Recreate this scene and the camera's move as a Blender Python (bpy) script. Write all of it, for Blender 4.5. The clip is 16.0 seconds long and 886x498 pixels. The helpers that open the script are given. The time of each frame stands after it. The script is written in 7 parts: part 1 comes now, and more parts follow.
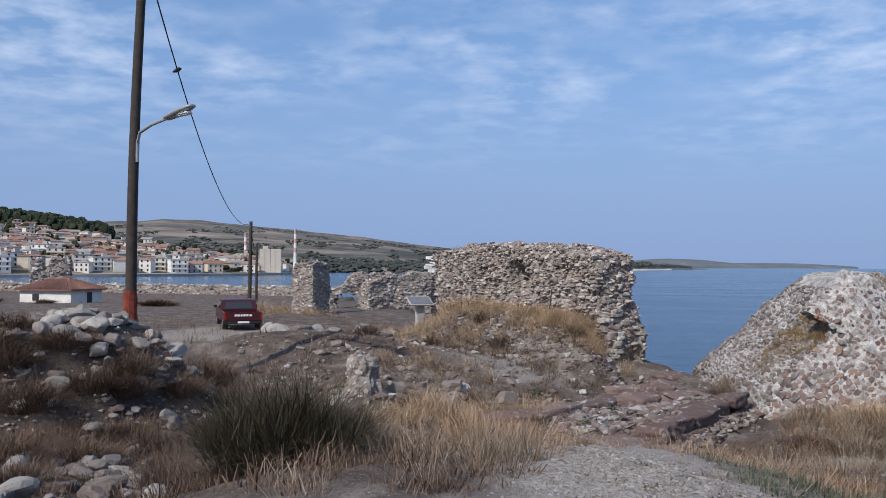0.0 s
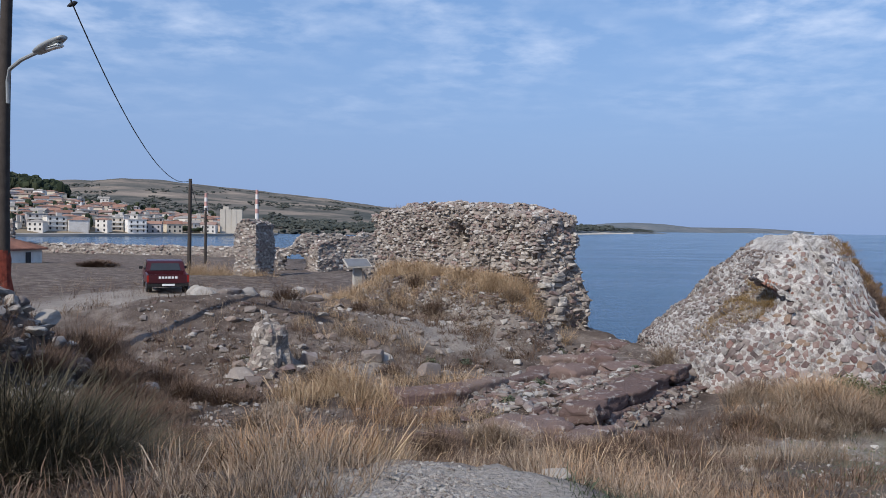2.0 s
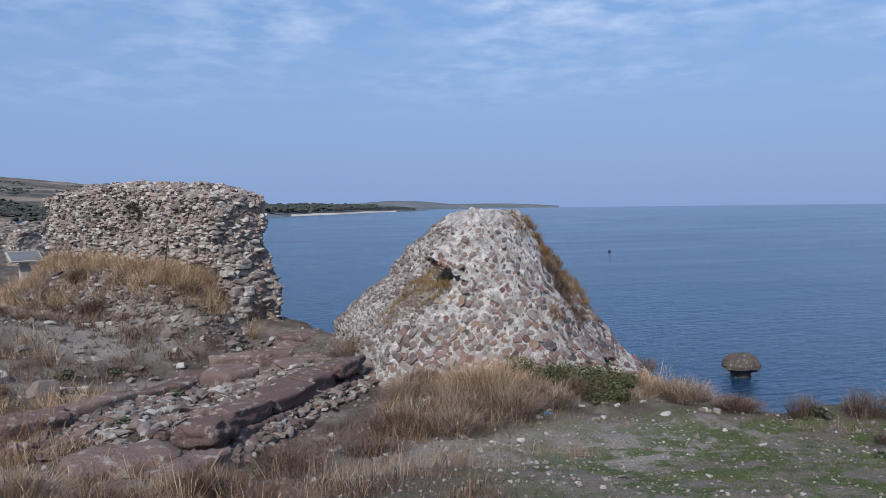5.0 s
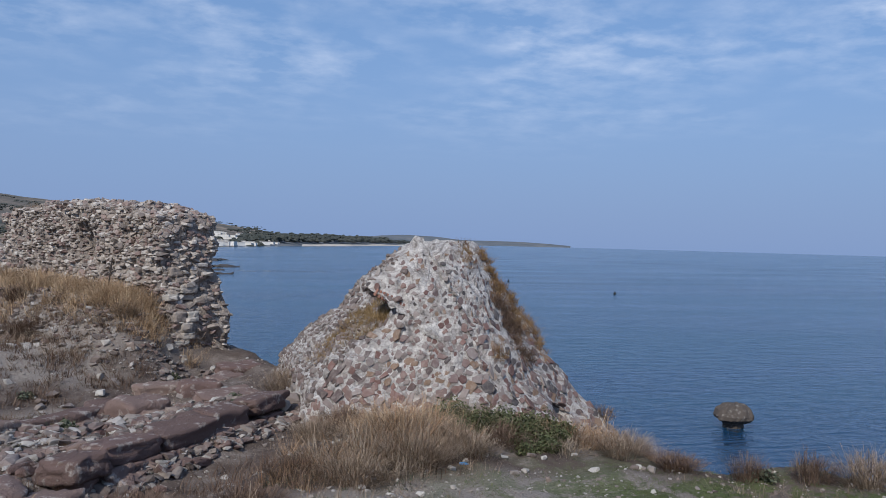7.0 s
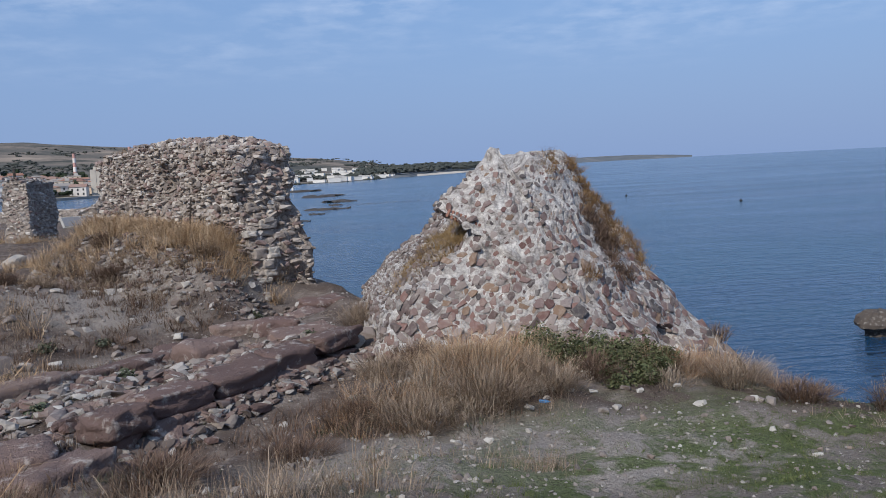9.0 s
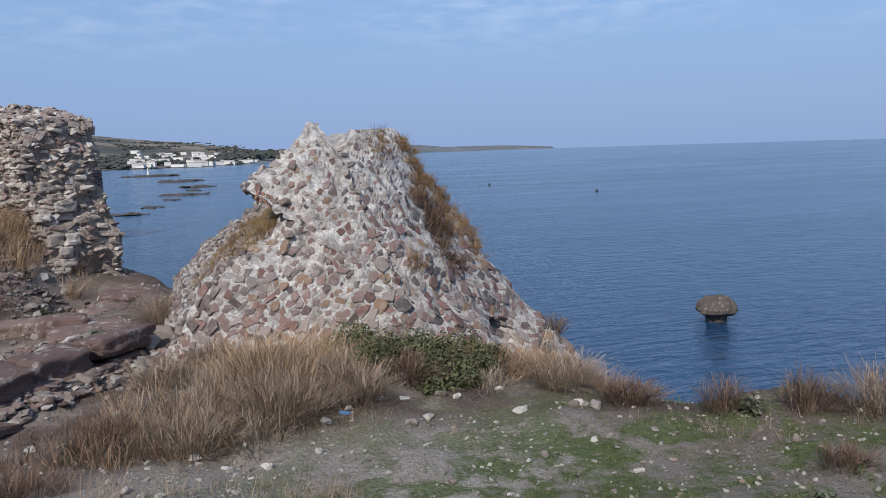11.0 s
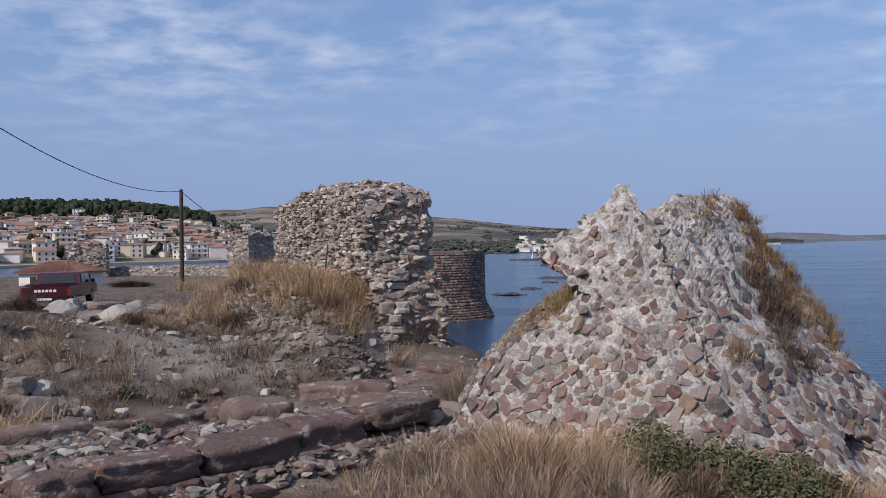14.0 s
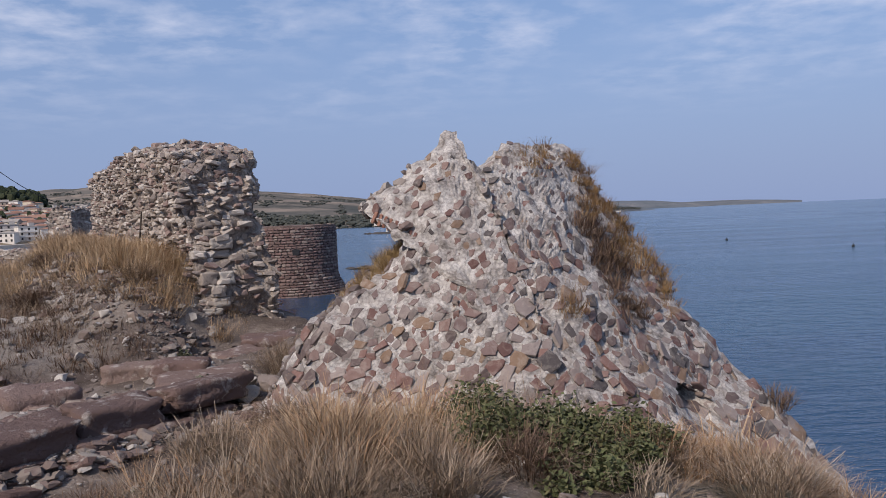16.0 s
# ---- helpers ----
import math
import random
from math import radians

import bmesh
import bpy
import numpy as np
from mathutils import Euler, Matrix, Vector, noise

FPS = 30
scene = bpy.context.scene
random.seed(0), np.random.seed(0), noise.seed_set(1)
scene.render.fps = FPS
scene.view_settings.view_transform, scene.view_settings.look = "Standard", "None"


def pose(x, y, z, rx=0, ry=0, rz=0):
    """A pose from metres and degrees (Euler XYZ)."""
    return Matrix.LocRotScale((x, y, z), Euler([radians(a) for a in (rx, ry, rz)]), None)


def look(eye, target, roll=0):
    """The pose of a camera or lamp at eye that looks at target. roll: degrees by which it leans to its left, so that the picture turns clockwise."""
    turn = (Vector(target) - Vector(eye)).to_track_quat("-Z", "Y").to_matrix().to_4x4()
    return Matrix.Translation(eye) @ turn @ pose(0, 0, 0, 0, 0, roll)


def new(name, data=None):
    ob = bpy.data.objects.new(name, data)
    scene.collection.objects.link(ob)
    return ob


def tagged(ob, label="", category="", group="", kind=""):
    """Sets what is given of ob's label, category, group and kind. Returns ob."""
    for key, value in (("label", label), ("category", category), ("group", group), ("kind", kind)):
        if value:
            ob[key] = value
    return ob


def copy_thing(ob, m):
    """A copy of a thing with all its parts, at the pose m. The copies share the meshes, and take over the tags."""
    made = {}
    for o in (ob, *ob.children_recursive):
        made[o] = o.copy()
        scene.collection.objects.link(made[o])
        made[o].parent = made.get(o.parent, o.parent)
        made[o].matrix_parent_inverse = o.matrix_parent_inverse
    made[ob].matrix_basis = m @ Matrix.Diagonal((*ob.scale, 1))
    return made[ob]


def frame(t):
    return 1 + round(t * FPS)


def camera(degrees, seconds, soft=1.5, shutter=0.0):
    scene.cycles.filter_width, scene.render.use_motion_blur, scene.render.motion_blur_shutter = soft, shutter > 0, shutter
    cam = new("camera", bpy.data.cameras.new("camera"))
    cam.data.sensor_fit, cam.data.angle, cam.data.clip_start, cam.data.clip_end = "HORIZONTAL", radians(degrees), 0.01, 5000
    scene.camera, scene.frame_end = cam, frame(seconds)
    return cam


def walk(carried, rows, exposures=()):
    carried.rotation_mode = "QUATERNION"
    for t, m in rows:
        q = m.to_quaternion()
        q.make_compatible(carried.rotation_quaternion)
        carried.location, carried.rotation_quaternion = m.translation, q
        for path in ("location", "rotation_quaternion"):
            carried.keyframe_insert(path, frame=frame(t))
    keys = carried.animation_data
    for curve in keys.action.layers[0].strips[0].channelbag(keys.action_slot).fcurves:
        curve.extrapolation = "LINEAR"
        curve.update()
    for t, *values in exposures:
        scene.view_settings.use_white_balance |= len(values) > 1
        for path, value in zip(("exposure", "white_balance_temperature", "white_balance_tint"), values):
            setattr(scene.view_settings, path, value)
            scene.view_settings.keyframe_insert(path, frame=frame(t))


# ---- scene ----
cam = camera(57.87, 16.0, 0.9)
ROWS = [
    (0.0, 0.000, 0.000, 1.600, 0.00, 1.05, -0.44),
    (0.5, 0.111, 0.397, 1.585, -1.25, -1.03, 0.56),
    (1.0, 0.299, 0.806, 1.583, -1.37, -2.67, 1.93),
    (1.5, 0.591, 1.150, 1.548, 2.25, -4.37, 3.38),
    (2.0, 0.888, 1.576, 1.547, -2.54, -1.61, -0.88),
    (2.5, 1.189, 1.957, 1.511, -3.10, -2.23, 0.88),
    (3.0, 1.615, 2.287, 1.499, -8.74, -4.66, -1.43),
    (3.5, 2.005, 2.596, 1.486, -16.68, -3.22, -2.85),
    (4.0, 2.410, 2.762, 1.492, -16.98, -1.89, -0.55),
    (4.5, 2.780, 2.958, 1.511, -16.85, -2.63, -0.76),
    (5.0, 3.139, 3.121, 1.552, -19.17, -3.01, 0.64),
    (5.2, 3.285, 3.178, 1.561, -19.28, -1.07, 1.71),
    (7.3, 4.802, 3.763, 1.426, -18.27, -0.46, -1.79),
    (7.5, 4.925, 3.885, 1.418, -16.60, -3.64, 0.83),
    (8.0, 5.245, 4.191, 1.360, -11.71, -3.50, 2.17),
    (8.2, 5.319, 4.315, 1.338, -7.46, -4.94, 1.82),
    (10.3, 6.205, 5.505, 1.148, -17.32, -6.13, 3.28),
    (10.5, 6.314, 5.598, 1.126, -17.80, -4.74, 2.82),
    (11.0, 6.565, 5.836, 1.095, -19.57, -7.05, 1.69),
    (11.5, 6.719, 6.029, 1.062, -15.66, -5.43, 2.54),
    (12.0, 6.980, 6.229, 1.012, -6.27, -4.12, 2.44),
    (12.5, 7.173, 6.500, 0.974, -4.58, -2.60, 1.48),
    (13.0, 7.362, 6.707, 0.957, -0.32, -0.34, 1.24),
    (13.5, 7.545, 6.875, 0.907, 7.24, 0.85, -0.63),
    (14.0, 7.684, 7.111, 0.821, 7.11, -0.27, 0.93),
    (14.5, 7.801, 7.294, 0.774, 8.15, -0.95, 0.97),
    (15.0, 7.867, 7.495, 0.751, 2.67, -2.54, 0.58),
    (15.5, 7.889, 7.707, 0.686, -2.19, -2.65, 0.95),
    (16.0, 8.037, 8.024, 0.575, -3.24, -2.42, 2.38),
]
walk(cam, [(t, pose(x, y, z, 90 + pitch, roll, yaw)) for t, x, y, z, yaw, pitch, roll in ROWS],
     [(0.0, -0.14, 6150, 10), (3.0, -0.1, 6150, 10), (5.0, -0.19, 6050, 10), (7.5, -0.34, 6050, 10), (8.2, -0.30, 6100, 10), (11.0, -0.08, 6250, 10), (13.0, -0.17, 6420, 13), (14.5, -0.24, 6570, 16), (16.0, -0.22, 6720, 17)])

# ---- world, sun, exposure ----
SUN_DIR = Vector((-0.56, -0.70, 0.74)).normalized()
SEA = -7.98
world = bpy.data.worlds.new("sky_world")
scene.world = world
world.use_nodes = True
wt = world.node_tree
wt.nodes.clear()


w_out = wt.nodes.new("ShaderNodeOutputWorld")
w_bg = wt.nodes.new("ShaderNodeBackground")
w_bg.inputs["Strength"].default_value = 0.125
w_sky = wt.nodes.new("ShaderNodeTexSky")
w_sky.sky_type = 'NISHITA'
w_sky.sun_disc = False
w_sky.sun_elevation = math.asin(SUN_DIR.z)
w_sky.sun_rotation = math.atan2(SUN_DIR.x, SUN_DIR.y)
w_sky.air_density = 1.0
w_sky.dust_density = 0.6
w_sky.ozone_density = 3.0
# thin high clouds, laid out on a flat layer above the place
w_co = wt.nodes.new("ShaderNodeTexCoord")
w_sep = wt.nodes.new("ShaderNodeSeparateXYZ")
wt.links.new(w_co.outputs["Generated"], w_sep.inputs[0])
w_zc = wt.nodes.new("ShaderNodeMath")
w_zc.operation = 'MAXIMUM'
w_zc.inputs[1].default_value = 0.02
wt.links.new(w_sep.outputs["Z"], w_zc.inputs[0])
w_zo = wt.nodes.new("ShaderNodeMath")
w_zo.operation = 'ADD'
w_zo.inputs[1].default_value = 0.12
wt.links.new(w_zc.outputs[0], w_zo.inputs[0])
w_dx = wt.nodes.new("ShaderNodeMath")
w_dx.operation = 'DIVIDE'
wt.links.new(w_sep.outputs["X"], w_dx.inputs[0])
wt.links.new(w_zo.outputs[0], w_dx.inputs[1])
w_dy = wt.nodes.new("ShaderNodeMath")
w_dy.operation = 'DIVIDE'
wt.links.new(w_sep.outputs["Y"], w_dy.inputs[0])
wt.links.new(w_zo.outputs[0], w_dy.inputs[1])
w_cmb = wt.nodes.new("ShaderNodeCombineXYZ")
wt.links.new(w_dx.outputs[0], w_cmb.inputs[0])
wt.links.new(w_dy.outputs[0], w_cmb.inputs[1])
w_n1 = wt.nodes.new("ShaderNodeTexNoise")
w_n1.inputs["Scale"].default_value = 5.0
w_n1.inputs["Detail"].default_value = 7.0
w_n1.inputs["Roughness"].default_value = 0.56
w_n1.inputs["Distortion"].default_value = 0.08
w_n2 = wt.nodes.new("ShaderNodeTexNoise")
w_n2.inputs["Scale"].default_value = 0.95
w_n2.inputs["Detail"].default_value = 3.0
wt.links.new(w_cmb.outputs[0], w_n1.inputs["Vector"])
wt.links.new(w_cmb.outputs[0], w_n2.inputs["Vector"])
w_r1 = wt.nodes.new("ShaderNodeMapRange")
w_r1.inputs["From Min"].default_value = 0.40
w_r1.inputs["From Max"].default_value = 0.82
wt.links.new(w_n1.outputs["Fac"], w_r1.inputs["Value"])
w_r2 = wt.nodes.new("ShaderNodeMapRange")
w_r2.inputs["From Min"].default_value = 0.38
w_r2.inputs["From Max"].default_value = 0.58
wt.links.new(w_n2.outputs["Fac"], w_r2.inputs["Value"])
w_m = wt.nodes.new("ShaderNodeMath")
w_m.operation = 'MULTIPLY'
wt.links.new(w_r1.outputs[0], w_m.inputs[0])
wt.links.new(w_r2.outputs[0], w_m.inputs[1])
w_up = wt.nodes.new("ShaderNodeMapRange")
w_up.inputs["From Min"].default_value = 0.10
w_up.inputs["From Max"].default_value = 0.30
w_up.inputs["To Max"].default_value = 0.95
wt.links.new(w_sep.outputs["Z"], w_up.inputs["Value"])
w_m2 = wt.nodes.new("ShaderNodeMath")
w_m2.operation = 'MULTIPLY'
wt.links.new(w_m.outputs[0], w_m2.inputs[0])
wt.links.new(w_up.outputs[0], w_m2.inputs[1])
# the air near the horizon is milky over the whole round
w_hz = wt.nodes.new("ShaderNodeMapRange")
w_hz.interpolation_type = 'SMOOTHSTEP'
w_hz.inputs["From Min"].default_value = 0.0
w_hz.inputs["From Max"].default_value = 0.34
w_hz.inputs["To Min"].default_value = 0.92
w_hz.inputs["To Max"].default_value = 0.05
w_tint = wt.nodes.new("ShaderNodeMix")
w_tint.data_type = 'RGBA'
w_tint.inputs["B"].default_value = (2.3, 3.25, 5.4, 1)
wt.links.new(w_sep.outputs["Z"], w_hz.inputs["Value"])
wt.links.new(w_hz.outputs[0], w_tint.inputs["Factor"])
w_deep = wt.nodes.new("ShaderNodeMix")
w_deep.data_type = 'RGBA'
w_deep.inputs["Factor"].default_value = 0.35
w_deep.inputs["B"].default_value = (2.1, 3.9, 7.4, 1)
wt.links.new(w_sky.outputs[0], w_deep.inputs["A"])
wt.links.new(w_deep.outputs["Result"], w_tint.inputs["A"])
w_mix = wt.nodes.new("ShaderNodeMix")
w_mix.data_type = 'RGBA'
w_mix.inputs["B"].default_value = (7.6, 8.1, 9.2, 1)
wt.links.new(w_m2.outputs[0], w_mix.inputs["Factor"])
wt.links.new(w_tint.outputs["Result"], w_mix.inputs["A"])
wt.links.new(w_mix.outputs["Result"], w_bg.inputs["Color"])
wt.links.new(w_bg.outputs[0], w_out.inputs[0])

sun = new("sun", bpy.data.lights.new("sun", 'SUN'))
sun.data.energy = 4.6
sun.data.angle = radians(0.6)
sun.data.color = (1.0, 0.90, 0.77)
sun.matrix_world = look(SUN_DIR * 60, (0, 0, 0))

# ---- materials ----


def mat_new(name, rough=0.9, spec=0.2):
    m = bpy.data.materials.new(name)
    m.use_nodes = True
    b = m.node_tree.nodes["Principled BSDF"]
    b.inputs["Roughness"].default_value = rough
    b.inputs["Specular IOR Level"].default_value = spec
    return m, m.node_tree, b


def ramp(nt, stops, interp='LINEAR'):
    r = nt.nodes.new("ShaderNodeValToRGB")
    r.color_ramp.interpolation = interp
    while len(r.color_ramp.elements) < len(stops):
        r.color_ramp.elements.new(0.5)
    for e, (p, c) in zip(r.color_ramp.elements, stops):
        e.position, e.color = p, (*c, 1)
    return r


def tex_noise(nt, scale, detail=6, rough=0.6, vec=None, dist=0.0):
    n = nt.nodes.new("ShaderNodeTexNoise")
    n.inputs["Scale"].default_value = scale
    n.inputs["Detail"].default_value = detail
    n.inputs["Roughness"].default_value = rough
    n.inputs["Distortion"].default_value = dist
    if vec is not None:
        nt.links.new(vec, n.inputs["Vector"])
    return n


def world_pos(nt):
    return nt.nodes.new("ShaderNodeNewGeometry").outputs["Position"]


def mixc(nt, a, b, fac, mode='MIX'):
    m = nt.nodes.new("ShaderNodeMix")
    m.data_type = 'RGBA'
    m.blend_type = mode
    for key, v in (("A", a), ("B", b)):
        if isinstance(v, tuple):
            m.inputs[key].default_value = (*v, 1)
        else:
            nt.links.new(v, m.inputs[key])
    if isinstance(fac, (int, float)):
        m.inputs["Factor"].default_value = fac
    else:
        nt.links.new(fac, m.inputs["Factor"])
    return m.outputs["Result"]


def span(nt, v, a, b, lo=0.0, hi=1.0):
    r = nt.nodes.new("ShaderNodeMapRange")
    r.inputs["From Min"].default_value, r.inputs["From Max"].default_value = a, b
    r.inputs["To Min"].default_value, r.inputs["To Max"].default_value = lo, hi
    nt.links.new(v, r.inputs["Value"])
    return r.outputs[0]


def bump(nt, bsdf, height, strength=0.5, distance=0.02):
    n = nt.nodes.new("ShaderNodeBump")
    n.inputs["Strength"].default_value = strength
    n.inputs["Distance"].default_value = distance
    nt.links.new(height, n.inputs["Height"])
    nt.links.new(n.outputs[0], bsdf.inputs["Normal"])


def mat_plain(name, col, rough=0.8, var=0.25, scale=3.0, bumps=0.0, metal=0.0, spec=0.3):
    """A surface of one colour with stains at two scales."""
    m, nt, b = mat_new(name, rough, spec)
    p = world_pos(nt)
    n = tex_noise(nt, scale, 6, 0.65, p)
    f = tex_noise(nt, scale * 9, 4, 0.6, p)
    dark = tuple(c * (1 - var) for c in col)
    lite = tuple(min(1, c * (1 + var)) for c in col)
    c1 = mixc(nt, dark, lite, span(nt, n.outputs["Fac"], 0.3, 0.7))
    c2 = mixc(nt, c1, dark, span(nt, f.outputs["Fac"], 0.5, 0.8, 0, 0.5))
    nt.links.new(c2, b.inputs["Base Color"])
    b.inputs["Metallic"].default_value = metal
    if bumps:
        bump(nt, b, f.outputs["Fac"], bumps, 0.02)
    return m


def mat_stone(name, cols, island=False, rough=0.92, lichen=0.35, speck=(0.62, 0.6, 0.55), smear=0.0, relief=0.02):
    """Stones that differ from one another, with grain, dirt and pale lichen."""
    m, nt, b = mat_new(name, rough, 0.15)
    p = world_pos(nt)
    if island:
        rnd = nt.nodes.new("ShaderNodeNewGeometry").outputs["Random Per Island"]
    else:
        rnd = nt.nodes.new("ShaderNodeObjectInfo").outputs["Random"]
    stops = [(i / len(cols), c) for i, c in enumerate(cols)]
    r = ramp(nt, stops, 'CONSTANT')
    nt.links.new(rnd, r.inputs[0])
    g = tex_noise(nt, 26, 5, 0.7, p)
    s = tex_noise(nt, 5.5, 5, 0.65, p)
    c1 = mixc(nt, r.outputs[0], (0.06, 0.05, 0.045), span(nt, g.outputs["Fac"], 0.55, 0.8, 0, 0.55))
    c2 = mixc(nt, c1, speck, span(nt, s.outputs["Fac"], 0.55, 0.72, 0, lichen))
    if smear:
        q = tex_noise(nt, 11, 6, 0.7, p, 0.5)
        c2 = mixc(nt, c2, (0.40, 0.37, 0.335), span(nt, q.outputs["Fac"], 0.47, 0.62, 0, smear))
    nt.links.new(c2, b.inputs["Base Color"])
    hs = nt.nodes.new("ShaderNodeMath")
    hs.operation = 'MULTIPLY_ADD'
    hs.inputs[1].default_value = 1.5
    nt.links.new(s.outputs["Fac"], hs.inputs[0])
    nt.links.new(g.outputs["Fac"], hs.inputs[2])
    bump(nt, b, hs.outputs[0], 0.8, relief)
    return m


def mat_mortar(name, lite, mid, dark, scale=2.2):
    """Rubble core and lime mortar, pitted, with weather stains."""
    m, nt, b = mat_new(name, 0.95, 0.1)
    p = world_pos(nt)
    a = tex_noise(nt, scale, 8, 0.68, p, 0.3)
    g = tex_noise(nt, scale * 8, 6, 0.7, p)
    v = nt.nodes.new("ShaderNodeTexVoronoi")
    v.inputs["Scale"].default_value = scale * 5.5
    nt.links.new(p, v.inputs["Vector"])
    r = ramp(nt, [(0.28, dark), (0.46, mid), (0.66, lite)])
    nt.links.new(a.outputs["Fac"], r.inputs[0])
    c1 = mixc(nt, r.outputs[0], dark, span(nt, g.outputs["Fac"], 0.52, 0.75, 0, 0.7))
    c2 = mixc(nt, c1, dark, span(nt, v.outputs["Distance"], 0.45, 0.75, 0, 0.35))
    nt.links.new(c2, b.inputs["Base Color"])
    h = nt.nodes.new("ShaderNodeMath")
    h.operation = 'MULTIPLY_ADD'
    h.inputs[1].default_value = 0.3
    nt.links.new(v.outputs["Distance"], h.inputs[0])
    nt.links.new(g.outputs["Fac"], h.inputs[2])
    bump(nt, b, h.outputs[0], 0.8, 0.05)
    return m


def mat_blade(name, cols, rough=0.8):
    m, nt, b = mat_new(name, rough, 0.15)
    rnd = nt.nodes.new("ShaderNodeNewGeometry").outputs["Random Per Island"]
    r = ramp(nt, [(i / max(1, len(cols) - 1), c) for i, c in enumerate(cols)])
    nt.links.new(rnd, r.inputs[0])
    n = tex_noise(nt, 2.4, 4, 0.6, world_pos(nt))
    dark = mixc(nt, r.outputs[0], (0.62, 0.56, 0.50), 1.0, 'MULTIPLY')
    c = mixc(nt, dark, r.outputs[0], span(nt, n.outputs["Fac"], 0.3, 0.6))
    nt.links.new(c, b.inputs["Base Color"])
    b.inputs["Subsurface Weight"].default_value = 0.0
    return m


def mat_ground():
    """Trodden gravel, dry soil, moss-green turf and bare pale path, laid out in patches."""
    m, nt, b = mat_new("dry_ground", 0.97, 0.1)
    p = world_pos(nt)
    big = tex_noise(nt, 0.33, 5, 0.6, p, 0.4)
    mid = tex_noise(nt, 1.7, 7, 0.68, p, 0.3)
    fine = tex_noise(nt, 22, 5, 0.75, p)
    vor = nt.nodes.new("ShaderNodeTexVoronoi")
    vor.inputs["Scale"].default_value = 27
    nt.links.new(p, vor.inputs["Vector"])
    soil = ramp(nt, [(0.3, (0.06, 0.046, 0.039)), (0.5, (0.125, 0.10, 0.087)), (0.68, (0.25, 0.217, 0.195))])
    nt.links.new(mid.outputs["Fac"], soil.inputs[0])
    c = mixc(nt, soil.outputs[0], (0.10, 0.075, 0.06), span(nt, fine.outputs["Fac"], 0.5, 0.75, 0, 0.75))
    peb = mixc(nt, c, (0.56, 0.53, 0.5), span(nt, vor.outputs["Distance"], 0.22, 0.06, 0, 0.42))
    # pale trodden patches
    sep = nt.nodes.new("ShaderNodeSeparateXYZ")
    nt.links.new(p, sep.inputs[0])

    def blob(cx, cy, rx, ry):
        q = nt.nodes.new("ShaderNodeMapping")
        q.inputs["Location"].default_value = (-cx / rx, -cy / ry, 0)
        q.inputs["Scale"].default_value = (1 / rx, 1 / ry, 0)
        nt.links.new(p, q.inputs["Vector"])
        ln = nt.nodes.new("ShaderNodeVectorMath")
        ln.operation = 'LENGTH'
        nt.links.new(q.outputs[0], ln.inputs[0])
        ad = nt.nodes.new("ShaderNodeMath")
        ad.operation = 'MULTIPLY_ADD'
        ad.inputs[1].default_value = 1.1
        nt.links.new(mid.outputs["Fac"], ad.inputs[0])
        nt.links.new(ln.outputs["Value"], ad.inputs[2])
        return span(nt, ad.outputs[0], 1.75, 1.25)

    pale = mixc(nt, (0.28, 0.25, 0.22), (0.47, 0.435, 0.395), span(nt, fine.outputs["Fac"], 0.35, 0.65))
    c2 = peb
    for cx, cy, rx, ry in ((1.05, 4.2, 0.8, 2.2), (9.2, 9.4, 3.6, 2.2), (2.4, 22.2, 2.6, 1.3), (0.0, 17.2, 2.2, 0.8), (3.6, 17.9, 1.6, 0.7), (7.6, 11.6, 2.6, 1.1), (1.8, 20.3, 1.8, 1.0), (-8.0, 27.0, 3.5, 7.0), (-12.0, 19.0, 4.0, 5.0)):
        f = blob(cx, cy, rx, ry)
        g2 = nt.nodes.new("ShaderNodeMath")
        g2.operation = 'MULTIPLY'
        g2.inputs[1].default_value = 0.85 if cy < 5 else 0.3 if cx > 9 else 0.56
        nt.links.new(f, g2.inputs[0])
        c2 = mixc(nt, c2, pale, g2.outputs[0])
    # dark earth on the left slope, some of its shade put into the colour
    shaded_earth = blob(-4.2, 10.6, 5.0, 5.5)
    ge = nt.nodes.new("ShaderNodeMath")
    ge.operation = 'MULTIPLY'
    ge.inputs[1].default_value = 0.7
    nt.links.new(shaded_earth, ge.inputs[0])
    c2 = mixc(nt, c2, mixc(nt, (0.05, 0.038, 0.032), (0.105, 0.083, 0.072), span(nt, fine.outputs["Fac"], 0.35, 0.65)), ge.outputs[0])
    turf = mixc(nt, (0.045, 0.064, 0.02), (0.105, 0.14, 0.045), span(nt, fine.outputs["Fac"], 0.35, 0.65))
    f1 = blob(9.8, 9.0, 4.6, 4.2)
    patch = nt.nodes.new("ShaderNodeMath")
    patch.operation = 'MULTIPLY'
    nt.links.new(f1, patch.inputs[0])
    nt.links.new(span(nt, mid.outputs["Fac"], 0.46, 0.55, 0, 0.88), patch.inputs[1])
    c3 = mixc(nt, c2, turf, patch.outputs[0])
    nt.links.new(c3, b.inputs["Base Color"])
    h = nt.nodes.new("ShaderNodeMath")
    h.operation = 'MULTIPLY_ADD'
    h.inputs[1].default_value = 0.35
    nt.links.new(vor.outputs["Distance"], h.inputs[0])
    nt.links.new(fine.outputs["Fac"], h.inputs[2])
    bump(nt, b, h.outputs[0], 0.9, 0.04)
    return m


